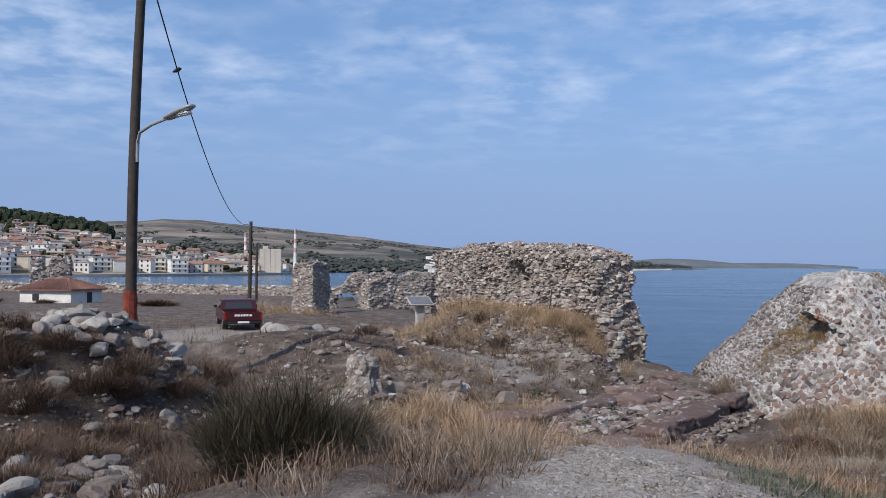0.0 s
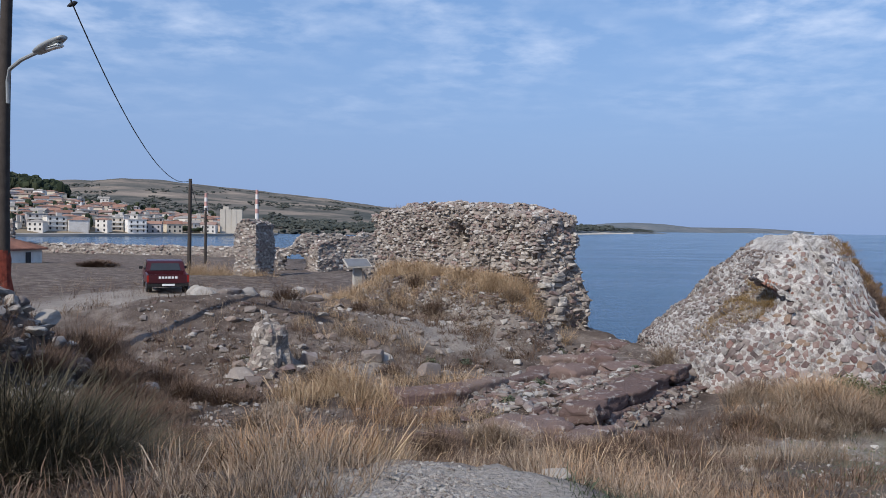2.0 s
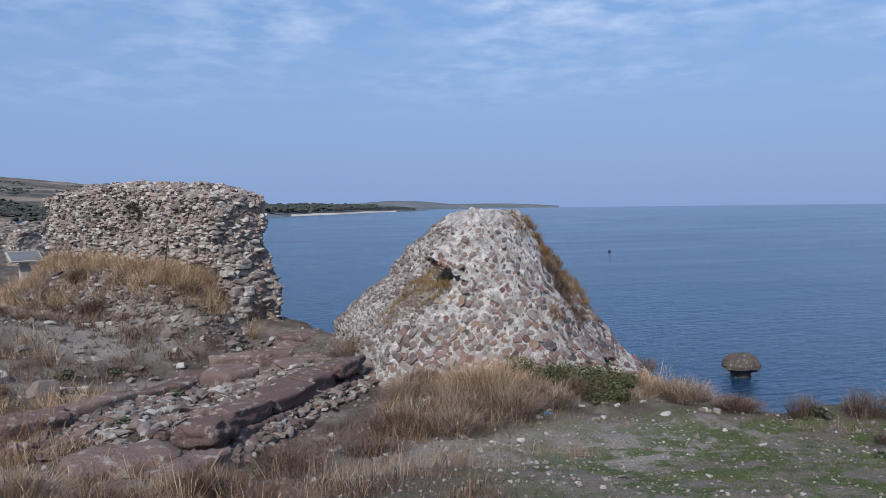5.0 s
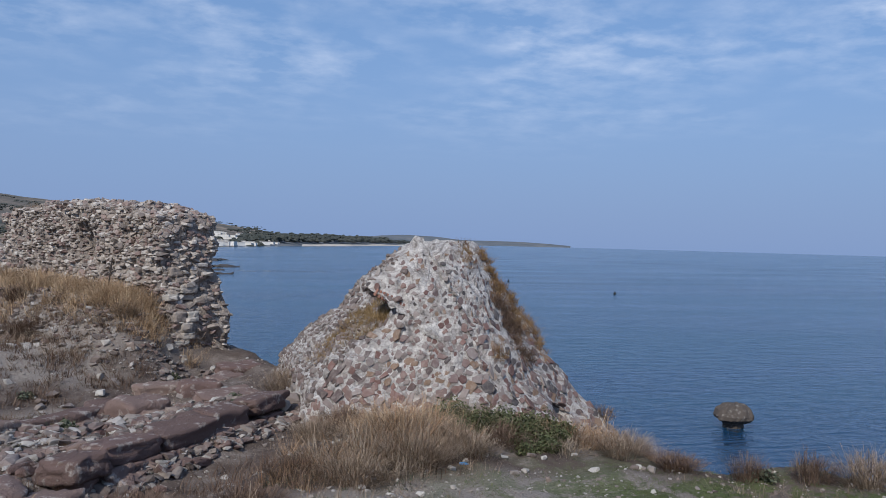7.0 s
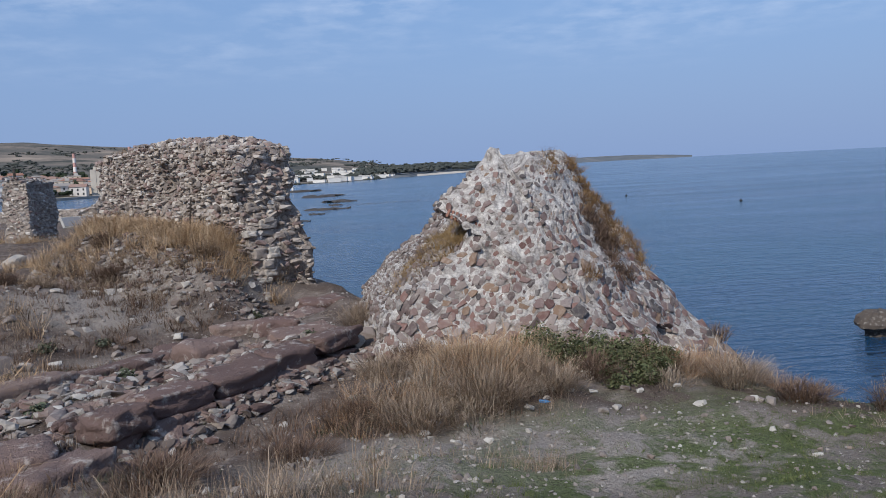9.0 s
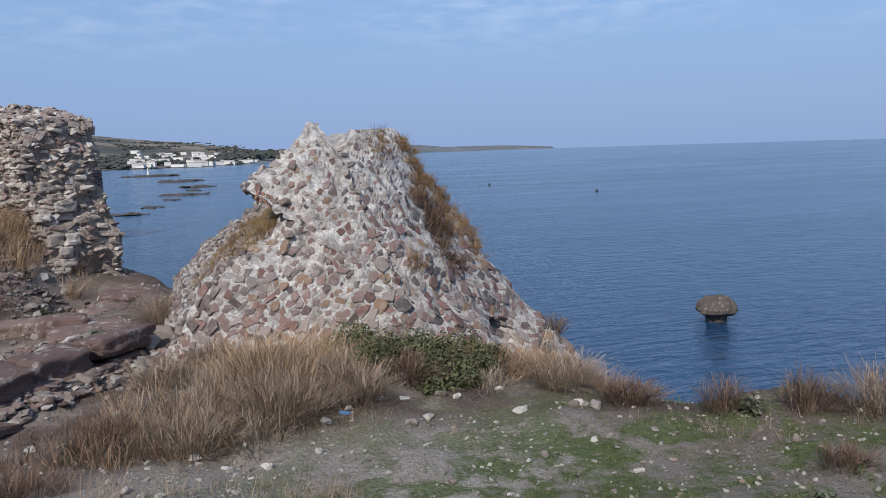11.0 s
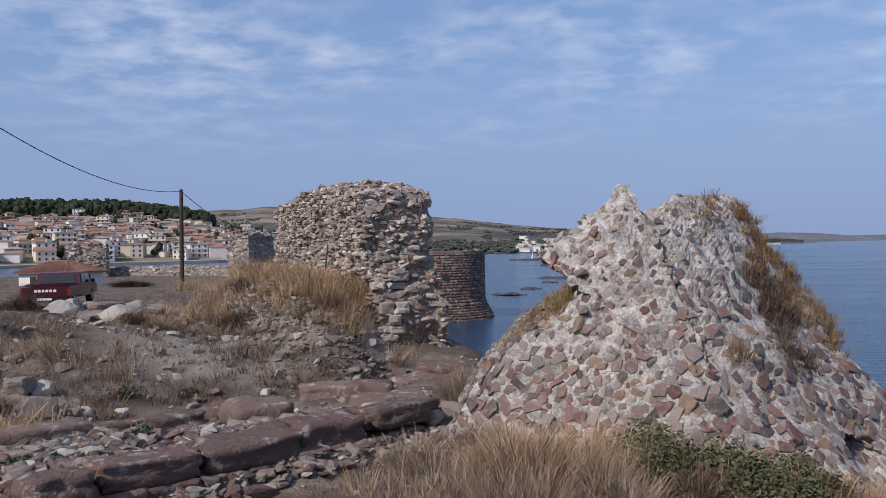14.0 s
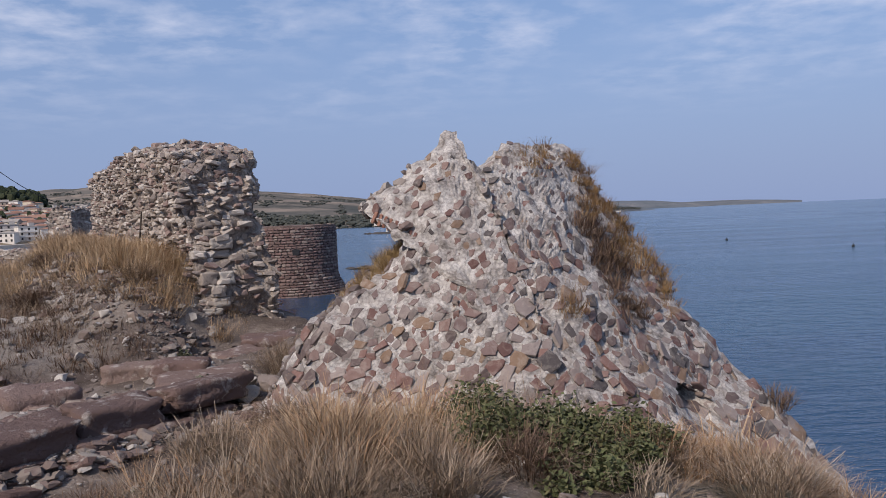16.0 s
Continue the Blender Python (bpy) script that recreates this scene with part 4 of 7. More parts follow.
wall_meshes = stone_meshes("stone", M_WST, WALL_KINDS)
laid = sorted(laid + end_laid, key=lambda it: (it[0] - Vector((4.6, 22.2, 0.3))).length)
rest = []
for i, (p, n, w, h) in enumerate(laid):
    out_n = Vector((n.x, n.y, 0.25 * n.z)).normalized()
    out_n = (out_n + (Vector((-0.879, -0.477, 0)) if out_n.dot(wd) > -0.55 else -wd) * 1.2).normalized()
    m = stone_pose(p + out_n * rw.uniform(-0.07, 0.03), out_n, Vector((0, 0, 1)).cross(out_n), (w * 1.04, h * rw.uniform(0.85, 1.35), rw.uniform(0.14, 0.26)), rw, 0.24)
    if i < 280:
        ob = new("stone", wall_meshes[i % len(wall_meshes)])
        ob.parent = ruin_wall
        ob.matrix_basis = m
    else:
        rest.append(m)
for p, n, g in top_places:
    rest.append(stone_pose(p, n, wd, (g * rw.uniform(1.0, 1.9), g * rw.uniform(0.8, 1.2), g * rw.uniform(0.4, 1.0)), rw, 1.2))
v, f = joined_stones(rest, WALL_KINDS)
ob = new("stone", raw_mesh("stone_field", v, f, M_WST_I))
ob.parent = ruin_wall
tagged(ob, kind="stuff")
# lump of masonry left standing on the wall's top
for k in range(16):
    s_ = rw.uniform(0.10, 0.2)
    ob = new("stone", wall_meshes[k % len(wall_meshes)])
    ob.parent = ruin_wall
    ob.matrix_basis = Matrix.Translation((1.72 + rw.gauss(0, 0.11), 29.3 + rw.gauss(0, 0.11), wall_top(7.3) + 0.02 + 0.26 * rw.random())) @ Matrix.Rotation(rw.uniform(0, 6.3), 4, 'Z') @ Matrix.Diagonal((s_ * 1.5, s_, s_ * 0.7, 1))
# squared facing blocks left on the broken end, beside the corner
bl = stone_meshes("facing_block", mat_stone("facing_stone", [(0.35, 0.32, 0.29), (0.28, 0.245, 0.22), (0.40, 0.375, 0.34), (0.25, 0.21, 0.19)], lichen=0.3), WORN, True)
r2 = random.Random(5)
z = -1.2
k = 0
while z < 0.62:
    h = r2.uniform(0.12, 0.24)
    u = r2.uniform(-0.05, 0.25)
    while u < 0.55:
        w = r2.uniform(0.24, 0.48)
        q = Vector((4.1, 22.3, z + h / 2)) + Vector((0.879, 0.477, 0)) * (0.12 + u + w / 2) - wd * 2
        hit = WALL_TREE.ray_cast(q, wd)
        u += w
        if hit[0] is None or r2.random() < 0.3:
            continue
        ob = new("facing_block", bl[k % len(bl)])
        ob.parent = ruin_wall
        ob.matrix_basis = Matrix.Translation(hit[0] + wd * r2.uniform(0.05, 0.11)) @ Matrix.Rotation(math.atan2(0.477, 0.879) + r2.uniform(-.08, .08), 4, 'Z') @ Matrix.Diagonal((w * 0.97, 0.3, h * 0.94, 1))
        k += 1
    z += h


def small_ruin(name, a, b, thick, top, bottom, label, seed, gap=0.3, hole=None, limit=60, mat=None, step=0.22, rows=12):
    lp, d, nn = wall_loops((*a, 0), (*b, 0), thick, top, bottom, step, rows)
    bmr = loft(bmesh.new(), lp)
    bmesh.ops.triangulate(bmr, faces=bmr.faces)
    roughen(bmr, 0.16, 1.2, seed, 0.6)
    if hole:
        hc, hr = Vector(hole[0]), hole[1]
        dead = [f for f in bmr.faces if ((f.calc_center_median() - hc) - d * 0).xz.length < hr]
        bmesh.ops.delete(bmr, geom=dead, context='FACES')
    places = scatter_on(bmr, random.Random(int(seed * 10)), lambda p: gap * (0.75 + 0.7 * abs(noise.noise(p * 1.1))), lambda c, n: n.y < 0.5, 9000)
    ob = thing(name, bmr, mat or M_WALL, label, "ruin")
    set_stones(ob, "stone", places, stone_meshes("stone", M_WST), M_WST_I, None, random.Random(3), limit, (0, 0, 0), 0.7, 0.0)
    return ob


# free-standing pier beyond the road
small_ruin("ruined_pier", (-9.05, 48.25), (-7.75, 47.85), -2.3, lambda u: float(np.interp(u, [0, 0.3, 0.9, 1.25], [1.25, 1.6, 1.72, 1.55])), -2.2, "free-standing stump of a rubble masonry pier", 3.0, 0.19, None, 60, None, 0.2, 20)
# broken curtain wall with a pierced opening
R_TOP = lambda u: float(np.interp(u, [0, 1.0, 1.6, 2.6, 2.7, 3.3, 4.4, 5.4, 6.2, 7.4], [-0.35, -0.1, 0.7, 0.95, 0.55, 0.85, 0.75, 0.55, 0.95, 0.8]))
small_ruin("ruined_curtain_wall", (-8.3, 59.0), (-0.9, 61.0), -1.0, R_TOP, -6.0, "low broken rubble wall pierced by a round hole", 4.0, 0.24, ((-7.15, 59.3, -1.35), 0.8), 60, None, 0.25, 22)
small_ruin("ruined_wall_stub", (-5.2, 56.5), (-3.6, 57.6), -1.2, lambda u: float(np.interp(u, [0, 0.8, 1.9], [0.1, 0.45, -0.1])), -2.6, "short stub of rubble wall", 5.0, 0.24, None, 40)
LOWT = lambda u: -1.55 + 0.35 * noise.noise(Vector((u * 0.25, 1, 0))) + 0.18 * noise.noise(Vector((u * 1.1, 4, 0)))
small_ruin("low_sea_wall", (-64, 113), (-15.5, 102.5), -1.4, LOWT, -4.2, "long low crumbling stone wall along the shore", 7.0, 0.42, None, 120, None, 0.6, 8)
CT = lambda u: float(np.interp(u, [0, 1.1, 1.4, 2.0, 2.3, 3.5, 3.8, 5.3], [1.9, 1.8, 0.3, 0.4, 2.1, 2.0, 1.2, 1.9]))
small_ruin("castle_ruin", (-54.2, 105.5), (-49.8, 107.0), -1.6, CT, -4.0, "broken castle tower with a gap in its dark stone wall", 8.0, 0.5, None, 60, None, 0.35, 16)

# ---- round sea tower ----
TC = Vector((-4.8, 104.5, 0))
bm = bmesh.new()
lps = []
for i in range(34):
    z = -9.5 + (9.55) * i / 33
    r = 5.3 + 1.1 * float(sstep(-5.5, -8.5, np.array(z)))
    lps.append([Vector((TC.x + r * math.cos(a), TC.y + r * math.sin(a), z + (0.12 * noise.noise(Vector((math.cos(a) * 3, math.sin(a) * 3, 2))) if i == 33 else 0))) for a in [2 * math.pi * k / 96 for k in range(96)]])
loft(bm, lps)
bmesh.ops.triangulate(bm, faces=bm.faces)
roughen(bm, 0.09, 1.1, 9.0, 0.5)
tower = thing("sea_tower", bm, M_TOWER_I, "squat round tower of coursed dark red stone rising from the sea", "tower")
tb = stone_meshes("stone", M_TOWER, BLOCKS)
rt = random.Random(21)
k = 0
rest = []
z = -8.1
while z < -0.15:
    h = rt.uniform(0.26, 0.40)
    a = -2.75
    r = 5.33 + 1.1 * float(sstep(-5.5, -8.5, np.array(z)))
    while a < 0.25:
        w = rt.uniform(0.35, 0.8)
        da = w / r
        c = a + da / 2
        m = Matrix.Translation((TC.x + r * math.cos(c), TC.y + r * math.sin(c), z + h / 2)) @ Matrix.Rotation(c + math.pi / 2, 4, 'Z') @ Matrix.Diagonal((w * 0.95, 0.22 * rt.uniform(0.8, 1.3), h * 0.9, 1))
        hole = abs(z + h / 2 + 2.9) < 0.32 and abs(c + 1.35) < 0.07
        if not hole:
            if k < 300 and z > -6:
                ob = new("stone", tb[k % len(tb)])
                ob.parent = tower
                ob.matrix_basis = m
                k += 1
            else:
                rest.append(m)
        a += da
    z += h
v, f = joined_stones(rest, BLOCKS)
M_TOWER_J = mat_stone("tower_stone_small", [(0.17, 0.112, 0.104), (0.21, 0.15, 0.135), (0.13, 0.092, 0.085), (0.26, 0.21, 0.185)], True, lichen=0.2)
ob = new("stone", raw_mesh("stone_field", v, f, M_TOWER_J))
ob.parent = tower
tagged(ob, kind="stuff")
bm = bmesh.new()
c = -1.35
box(bm, TC.x + 5.25 * math.cos(c), TC.y + 5.25 * math.sin(c), -2.9, 0.75, 0.5, 0.6, 0, Matrix.Rotation(c + math.pi / 2, 4, 'Z'))
part("opening", bm, M_SHUT, tower, "dark square opening")

# ---- far shores ----


def polar(az, d):
    a = radians(az)
    return d * math.sin(a), d * math.cos(a)


def far_sheet(name, az0, az1, near, far, crest, material, label, na=180, nd=26, wob=0.10, seed=0.0, base=SEA - 1.5, shape=0.8):
    """A shore rising to a crest line, seen over water. near, far: metres; crest: degrees above eye level, by bearing."""
    vs, fs = [], []
    for i in range(na + 1):
        az = az0 + (az1 - az0) * i / na
        d0, d1, e = near(az), far(az), crest(az)
        H = d1 * math.tan(radians(e)) + 1.5
        for j in range(nd + 1):
            s = j / nd
            d = d0 + (d1 - d0) * min(1, s / 0.86) + (d1 * 0.25) * max(0, (s - 0.86) / 0.14)
            x, y = polar(az, d)
            up = min(1, s / 0.86) ** shape
            z = base + (H - base) * up if s <= 0.86 else H - (H - base) * 0.5 * ((s - 0.86) / 0.14)
            p = Vector((x, y, 0))
            hh = (H - SEA)
            z += hh * wob * up * (noise.noise(p * 0.004 + Vector((seed, 0, 0))) + 0.5 * noise.noise(p * 0.013)) * (1 if s < 0.8 else 0.35)
            if j == 0:
                z = SEA - 2
            elif j == 1:
                z = max(z, SEA + 1.2)
            vs.append((x, y, z))
    for i in range(na):
        for j in range(nd):
            a = i * (nd + 1) + j
            fs.append((a, a + nd + 1, a + nd + 2, a + 1))
    ob = new(name, raw_mesh(name, vs, fs, material, True))
    return tagged(ob, label, "hill", kind="structure")


def ip(xs, ys):
    return lambda a: float(np.interp(a, xs, ys))


FH_NEAR, FH_FAR = ip([-60, -14, -8, -1, 3, 6, 8, 11, 14], [900, 860, 790, 750, 750, 870, 1050, 1600, 2500]), ip([-60, -20, 0, 14], [2300, 2400, 3000, 3600])
FH_CREST = ip([-60, -40, -26, -21.3, -19.2, -17, -13.8, -10.4, -5, -1, 3, 6, 9, 14], [1.5, 1.8, 2.3, 2.7, 2.92, 2.85, 2.6, 2.3, 1.75, 1.25, 1.0, 0.72, 0.42, 0.2])


def shore_z(az, d):
    d0, d1, e = FH_NEAR(az), FH_FAR(az), FH_CREST(az)
    H = d1 * math.tan(radians(e)) + 1.5
    return SEA - 1.5 + (H - SEA + 1.5) * min(1, max(0, (d - d0) / (d1 - d0))) ** 0.8


far_sheet("far_hills", -62, 14, FH_NEAR, FH_FAR,
          ip([-60, -40, -26, -21.3, -19.2, -17, -13.8, -10.4, -5, -1, 3, 6, 9, 14], [1.5, 1.8, 2.3, 2.7, 2.92, 2.85, 2.6, 2.3, 1.75, 1.25, 0.85, 0.42, 0.12, -0.2]), M_HILL, "hazy dry hills with scrub across the bay", 240, 30, 0.10, 3.0)
HL_NEAR = ip([3.5, 6, 8, 12, 15.5, 18.2], [840, 880, 960, 1230, 1700, 1950])
HL_CREST = ip([3.5, 6, 9, 12, 14.5, 16.5, 18.2], [-0.1, 0.05, 0.14, 0.13, 0.06, -0.05, -0.26])
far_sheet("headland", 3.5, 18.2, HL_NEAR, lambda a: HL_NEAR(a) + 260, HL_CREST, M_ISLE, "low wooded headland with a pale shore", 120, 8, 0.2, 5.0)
# pale beach along the headland
vs, fs = [], []
beach_az = [8.6 + 0.12 * k for k in range(62)]
for az in beach_az:
    w = 1.6 + 1.3 * noise.noise(Vector((az * 0.9, 2, 0)))
    for d, z in ((HL_NEAR(az) - 16, SEA - 0.6), (HL_NEAR(az) - 6, SEA + 0.5), (HL_NEAR(az) + 34, SEA + 0.8 + w)):
        vs.append((*polar(az, d), z))
for i in range(len(beach_az) - 1):
    for j in range(2):
        fs.append((i * 3 + j, i * 3 + j + 3, i * 3 + j + 4, i * 3 + j + 1))
tagged(new("beach", raw_mesh("beach", vs, fs, M_BEACH)), "narrow strip of pale sand below the wooded headland", "beach", kind="structure")
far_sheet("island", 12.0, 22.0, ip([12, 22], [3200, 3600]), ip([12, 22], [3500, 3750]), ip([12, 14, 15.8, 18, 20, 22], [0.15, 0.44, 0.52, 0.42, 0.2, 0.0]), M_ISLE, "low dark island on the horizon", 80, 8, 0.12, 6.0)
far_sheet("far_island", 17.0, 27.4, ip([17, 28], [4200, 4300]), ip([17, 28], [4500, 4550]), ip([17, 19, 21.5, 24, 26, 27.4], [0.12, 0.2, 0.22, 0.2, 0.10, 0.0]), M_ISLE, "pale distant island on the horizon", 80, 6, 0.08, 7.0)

T_NEAR = ip([-85, -45, -30, -22, -14, -11, -9], [430, 470, 520, 545, 600, 640, 700])
T_FAR = ip([-85, -30, -14, -9], [1000, 1050, 900, 800])
T_CREST = ip([-85, -50, -37, -29, -26, -23, -19, -16, -13, -11, -9], [2.0, 2.3, 2.45, 2.5, 2.2, 1.62, 1.05, 0.65, 0.25, -0.1, -0.5])
far_sheet("town_hill", -85, -9, T_NEAR, T_FAR, T_CREST, M_TOWNHILL, "dry hillside behind the harbour town", 200, 30, 0.03, 9.0, SEA + 1.0, 0.95)


def town_z(az, d):
    d0, d1, e = T_NEAR(az), T_FAR(az), T_CREST(az)
    H = d1 * math.tan(radians(e)) + 1.5
    s = min(1, max(0, (d - d0) / (d1 - d0)))
    return SEA + 1.0 + (H - SEA - 1.0) * s ** 0.95


# quay along the water
vs, fs = [], []
qa = [-85 + 0.8 * k for k in range(96)]
for az in qa:
    for d, z in ((T_NEAR(az) - 8, SEA - 2), (T_NEAR(az) - 8, SEA + 1.6), (T_NEAR(az) + 26, SEA + 1.7)):
        vs.append((*polar(az, d), z))
for i in range(len(qa) - 1):
    for j in range(2):
        fs.append((i * 3 + j, i * 3 + j + 3, i * 3 + j + 4, i * 3 + j + 1))
tagged(new("quay", raw_mesh("quay", vs, fs, M_QUAY)), "pale stone quay along the harbour water", "quay", kind="structure")


def house_proto(w, d, h, roof, floors, bays):
    """A town house: plastered walls, tiled or flat roof, windows on two sides."""
    bm = bmesh.new()
    box(bm, 0, 0, h / 2 - 2, w, d, h + 4)
    ob = thing("town_house", bm, M_HOUSE, "plastered town house with a tiled roof on the hillside", "house", "houses of the harbour town")
    rb = bmesh.new()
    if roof == 'hip':
        e = 0.5
        base = [rb.verts.new((sx * (w / 2 + e), sy * (d / 2 + e), h)) for sx, sy in ((-1, -1), (1, -1), (1, 1), (-1, 1))]
        r1, r2_ = rb.verts.new((-max(0.1, (w - d) / 2), 0, h + d * 0.18)), rb.verts.new((max(0.1, (w - d) / 2), 0, h + d * 0.18))
        rb.faces.new((base[0], base[1], r2_, r1))
        rb.faces.new((base[1], base[2], r2_))
        rb.faces.new((base[2], base[3], r1, r2_))
        rb.faces.new((base[3], base[0], r1))
        rb.faces.new(base[::-1])
        part("roof", rb, M_TILES, ob, "terracotta tiled roof")
    elif roof == 'gable':
        e = 0.5
        b0 = [rb.verts.new((sx * (w / 2 + e), sy * (d / 2 + e), h)) for sx, sy in ((-1, -1), (1, -1), (1, 1), (-1, 1))]
        g = [rb.verts.new((sx * (w / 2 + e), 0, h + d * 0.27)) for sx in (-1, 1)]
        rb.faces.new((b0[0], b0[1], g[1], g[0]))
        rb.faces.new((b0[2], b0[3], g[0], g[1]))
        rb.faces.new((b0[1], b0[2], g[1]))
        rb.faces.new((b0[3], b0[0], g[0]))
        rb.faces.new(b0[::-1])
        part("roof", rb, M_TILES, ob, "terracotta tiled roof")
    else:
        box(rb, 0, 0, h + 0.3, w + 0.7, d + 0.7, 0.5)
        box(rb, w * 0.2, 0, h + 1.5, w * 0.25, d * 0.3, 2.2)
        part("roof", rb, M_FLATROOF, ob, "flat concrete roof")
        ob["label"] = "pale flat-roofed apartment house near the harbour"
    wb = bmesh.new()
    box(wb, 0, 0, 0, 1.1, 0.12, 1.5)
    wm = mesh_of("window", wb, M_SHUT)
    for fl in range(floors):
        for b_ in range(bays):
            x = -w / 2 + w * (b_ + 0.5) / bays
            o = new("window", wm)
            o.parent = ob
            o.matrix_basis = pose(x, -d / 2 - 0.03, 1.6 + fl * 3.0)
    if roof == 'flat':
        bb = bmesh.new()
        for fl in range(1, floors):
            bb.clear()
            box(bb, 0, -d / 2 - 0.6, fl * 3.0 + 0.1, w * 0.9, 1.2, 0.9)
            part("balcony", bb.copy(), M_WHITE, ob, "white balcony front")
        bb.free()
    return ob


protos = [house_proto(9, 8, 6.2, 'hip', 2, 3), house_proto(11, 8, 6.5, 'gable', 2, 3), house_proto(8, 8, 8.5, 'hip', 3, 2), house_proto(14, 10, 12, 'flat', 4, 4), house_proto(12, 9, 9, 'flat', 3, 3), house_proto(13, 9, 6.0, 'hip', 2, 4), house_proto(7, 7, 4.5, 'gable', 1, 2)]
rh = random.Random(77)
spots, used = [], []
tries = 0
while len(spots) < 290 and tries < 20000:
    tries += 1
    az = rh.uniform(-48, -11.3)
    s = rh.random() ** 1.25 * 0.86
    if az > -19:
        s *= 0.55 + 0.45 * rh.random()
    d0, d1 = T_NEAR(az), T_FAR(az)
    d = d0 + 16 + (d1 - d0) * s
    if s > 0.62 and noise.noise(Vector((az * 0.35, s * 4, 0))) < 0.02:
        continue
    x, y = polar(az, d)
    if any((x - a) ** 2 + (y - b) ** 2 < 12.5 ** 2 for a, b in used):
        continue
    used.append((x, y))
    spots.append((az, d, s, x, y))
first = set()
for az, d, s, x, y in spots:
    if s < 0.16:
        k = rh.choice((3, 4, 4, 2, 5, 0, 1))
    else:
        k = rh.choice((0, 0, 1, 1, 2, 5, 5, 6, 4))
    m = pose(x, y, town_z(az, d) - 0.5, 0, 0, -az + rh.uniform(-28, 28))
    if k not in first:
        protos[k].matrix_basis = m
        first.add(k)
    else:
        copy_thing(protos[k], m)


def joined_houses(n, seed):
    """The crowd of houses between the others, as two fields: walls and roofs."""
    rr_ = random.Random(seed)
    wv, wf, rv, rf = [], [], [], []
    while n > 0:
        az = rr_.uniform(-50, -11.3)
        s_ = rr_.random() ** 1.1 * 0.84
        if az > -19:
            s_ *= 0.5
        d_ = T_NEAR(az) + 20 + (T_FAR(az) - T_NEAR(az)) * s_
        if s_ > 0.6 and noise.noise(Vector((az * 0.35, s_ * 4, 0))) < 0.02:
            continue
        x_, y_ = polar(az, d_)
        if any((x_ - a) ** 2 + (y_ - b_) ** 2 < 8.5 ** 2 for a, b_ in used):
            continue
        used.append((x_, y_))
        w_, dd, h_ = rr_.uniform(7, 12), rr_.uniform(6, 9), rr_.uniform(4, 9)
        m_ = pose(x_, y_, town_z(az, d_) - 1, 0, 0, -az + rr_.uniform(-30, 30))
        k_ = len(wv)
        wv += [tuple(m_ @ Vector((sx * w_ / 2, sy * dd / 2, q))) for q in (-2, h_) for sx, sy in ((-1, -1), (1, -1), (1, 1), (-1, 1))]
        wf += [tuple(k_ + i for i in fc) for fc in ((0, 1, 5, 4), (1, 2, 6, 5), (2, 3, 7, 6), (3, 0, 4, 7), (4, 5, 6, 7))]
        k_ = len(rv)
        rv += [tuple(m_ @ Vector(q)) for q in ((-w_ / 2 - .5, -dd / 2 - .5, h_ + .05), (w_ / 2 + .5, -dd / 2 - .5, h_ + .05), (w_ / 2 + .5, dd / 2 + .5, h_ + .05), (-w_ / 2 - .5, dd / 2 + .5, h_ + .05), (-w_ * .15, 0, h_ + dd * .17), (w_ * .15, 0, h_ + dd * .17))]
        rf += [tuple(k_ + i for i in fc) for fc in ((0, 1, 5, 4), (1, 2, 5), (2, 3, 4, 5), (3, 0, 4))]
        n -= 1
    ob_ = tagged(new("town_house_field", raw_mesh("town_house_field", wv, wf, M_HOUSE_I)), "crowd of pale plastered houses climbing the hillside", "houses", kind="stuff")
    r_ = new("roof", raw_mesh("roof", rv, rf, M_TILES_I))
    r_.parent = ob_
    tagged(r_, "terracotta roofs")


joined_houses(420, 5)


def clump_field(name, spots_, material, label, seed, kind="stuff", per=5):
    """Tree crowns far off, as uneven clumps of many facets."""
    rr = random.Random(seed)
    vs_, fs_, base = [], [], 0
    for x, y, z, r, h in spots_:
        for _ in range(per):
            ox, oy, oz = rr.uniform(-.5, .5) * r, rr.uniform(-.5, .5) * r, rr.uniform(0.3, 0.9) * h
            p, f = STONES[rr.randrange(len(STONES))]
            k = r * rr.uniform(0.7, 1.2)
            q = p * np.array([k, k, h * rr.uniform(0.5, 0.8)]) + np.array([x + ox, y + oy, z + oz])
            vs_.append(q)
            fs_ += [tuple(a + base for a in t) for t in f]
            base += len(p)
    return tagged(new(name, raw_mesh(name, np.concatenate(vs_).tolist(), fs_, material)), label, "trees", kind=kind)


sp = []
for _ in range(2000):
    az = rh.uniform(-50, -22.6)
    s = rh.uniform(0.80, 1.02)
    d0, d1 = T_NEAR(az), T_FAR(az)
    d = d0 + (d1 - d0) * s
    if az > -25 and rh.random() < 0.4:
        continue
    sp.append((*polar(az, d), town_z(az, d) - 1, rh.uniform(5, 9), rh.uniform(10, 16)))
clump_field("pine_wood", sp, M_PINE, "dark pine wood along the crest above the town", 1)
sp = []
for _ in range(260):
    az = rh.uniform(-50, -11)
    s = rh.random() * 0.85
    d = T_NEAR(az) + 14 + (T_FAR(az) - T_NEAR(az)) * s
    sp.append((*polar(az, d), town_z(az, d), rh.uniform(3, 6), rh.uniform(4, 9)))
clump_field("town_trees", sp, M_PINE, "dark green trees among the town houses", 2)
sp = []
for _ in range(260):
    az = rh.uniform(-9, 6)
    if -1 < az < 5 and rh.random() < 0.6:
        continue
    d = FH_NEAR(az) + rh.uniform(0, 160)
    sp.append((*polar(az, d), shore_z(az, d) - 1, rh.uniform(4, 7), rh.uniform(3, 5.5)))
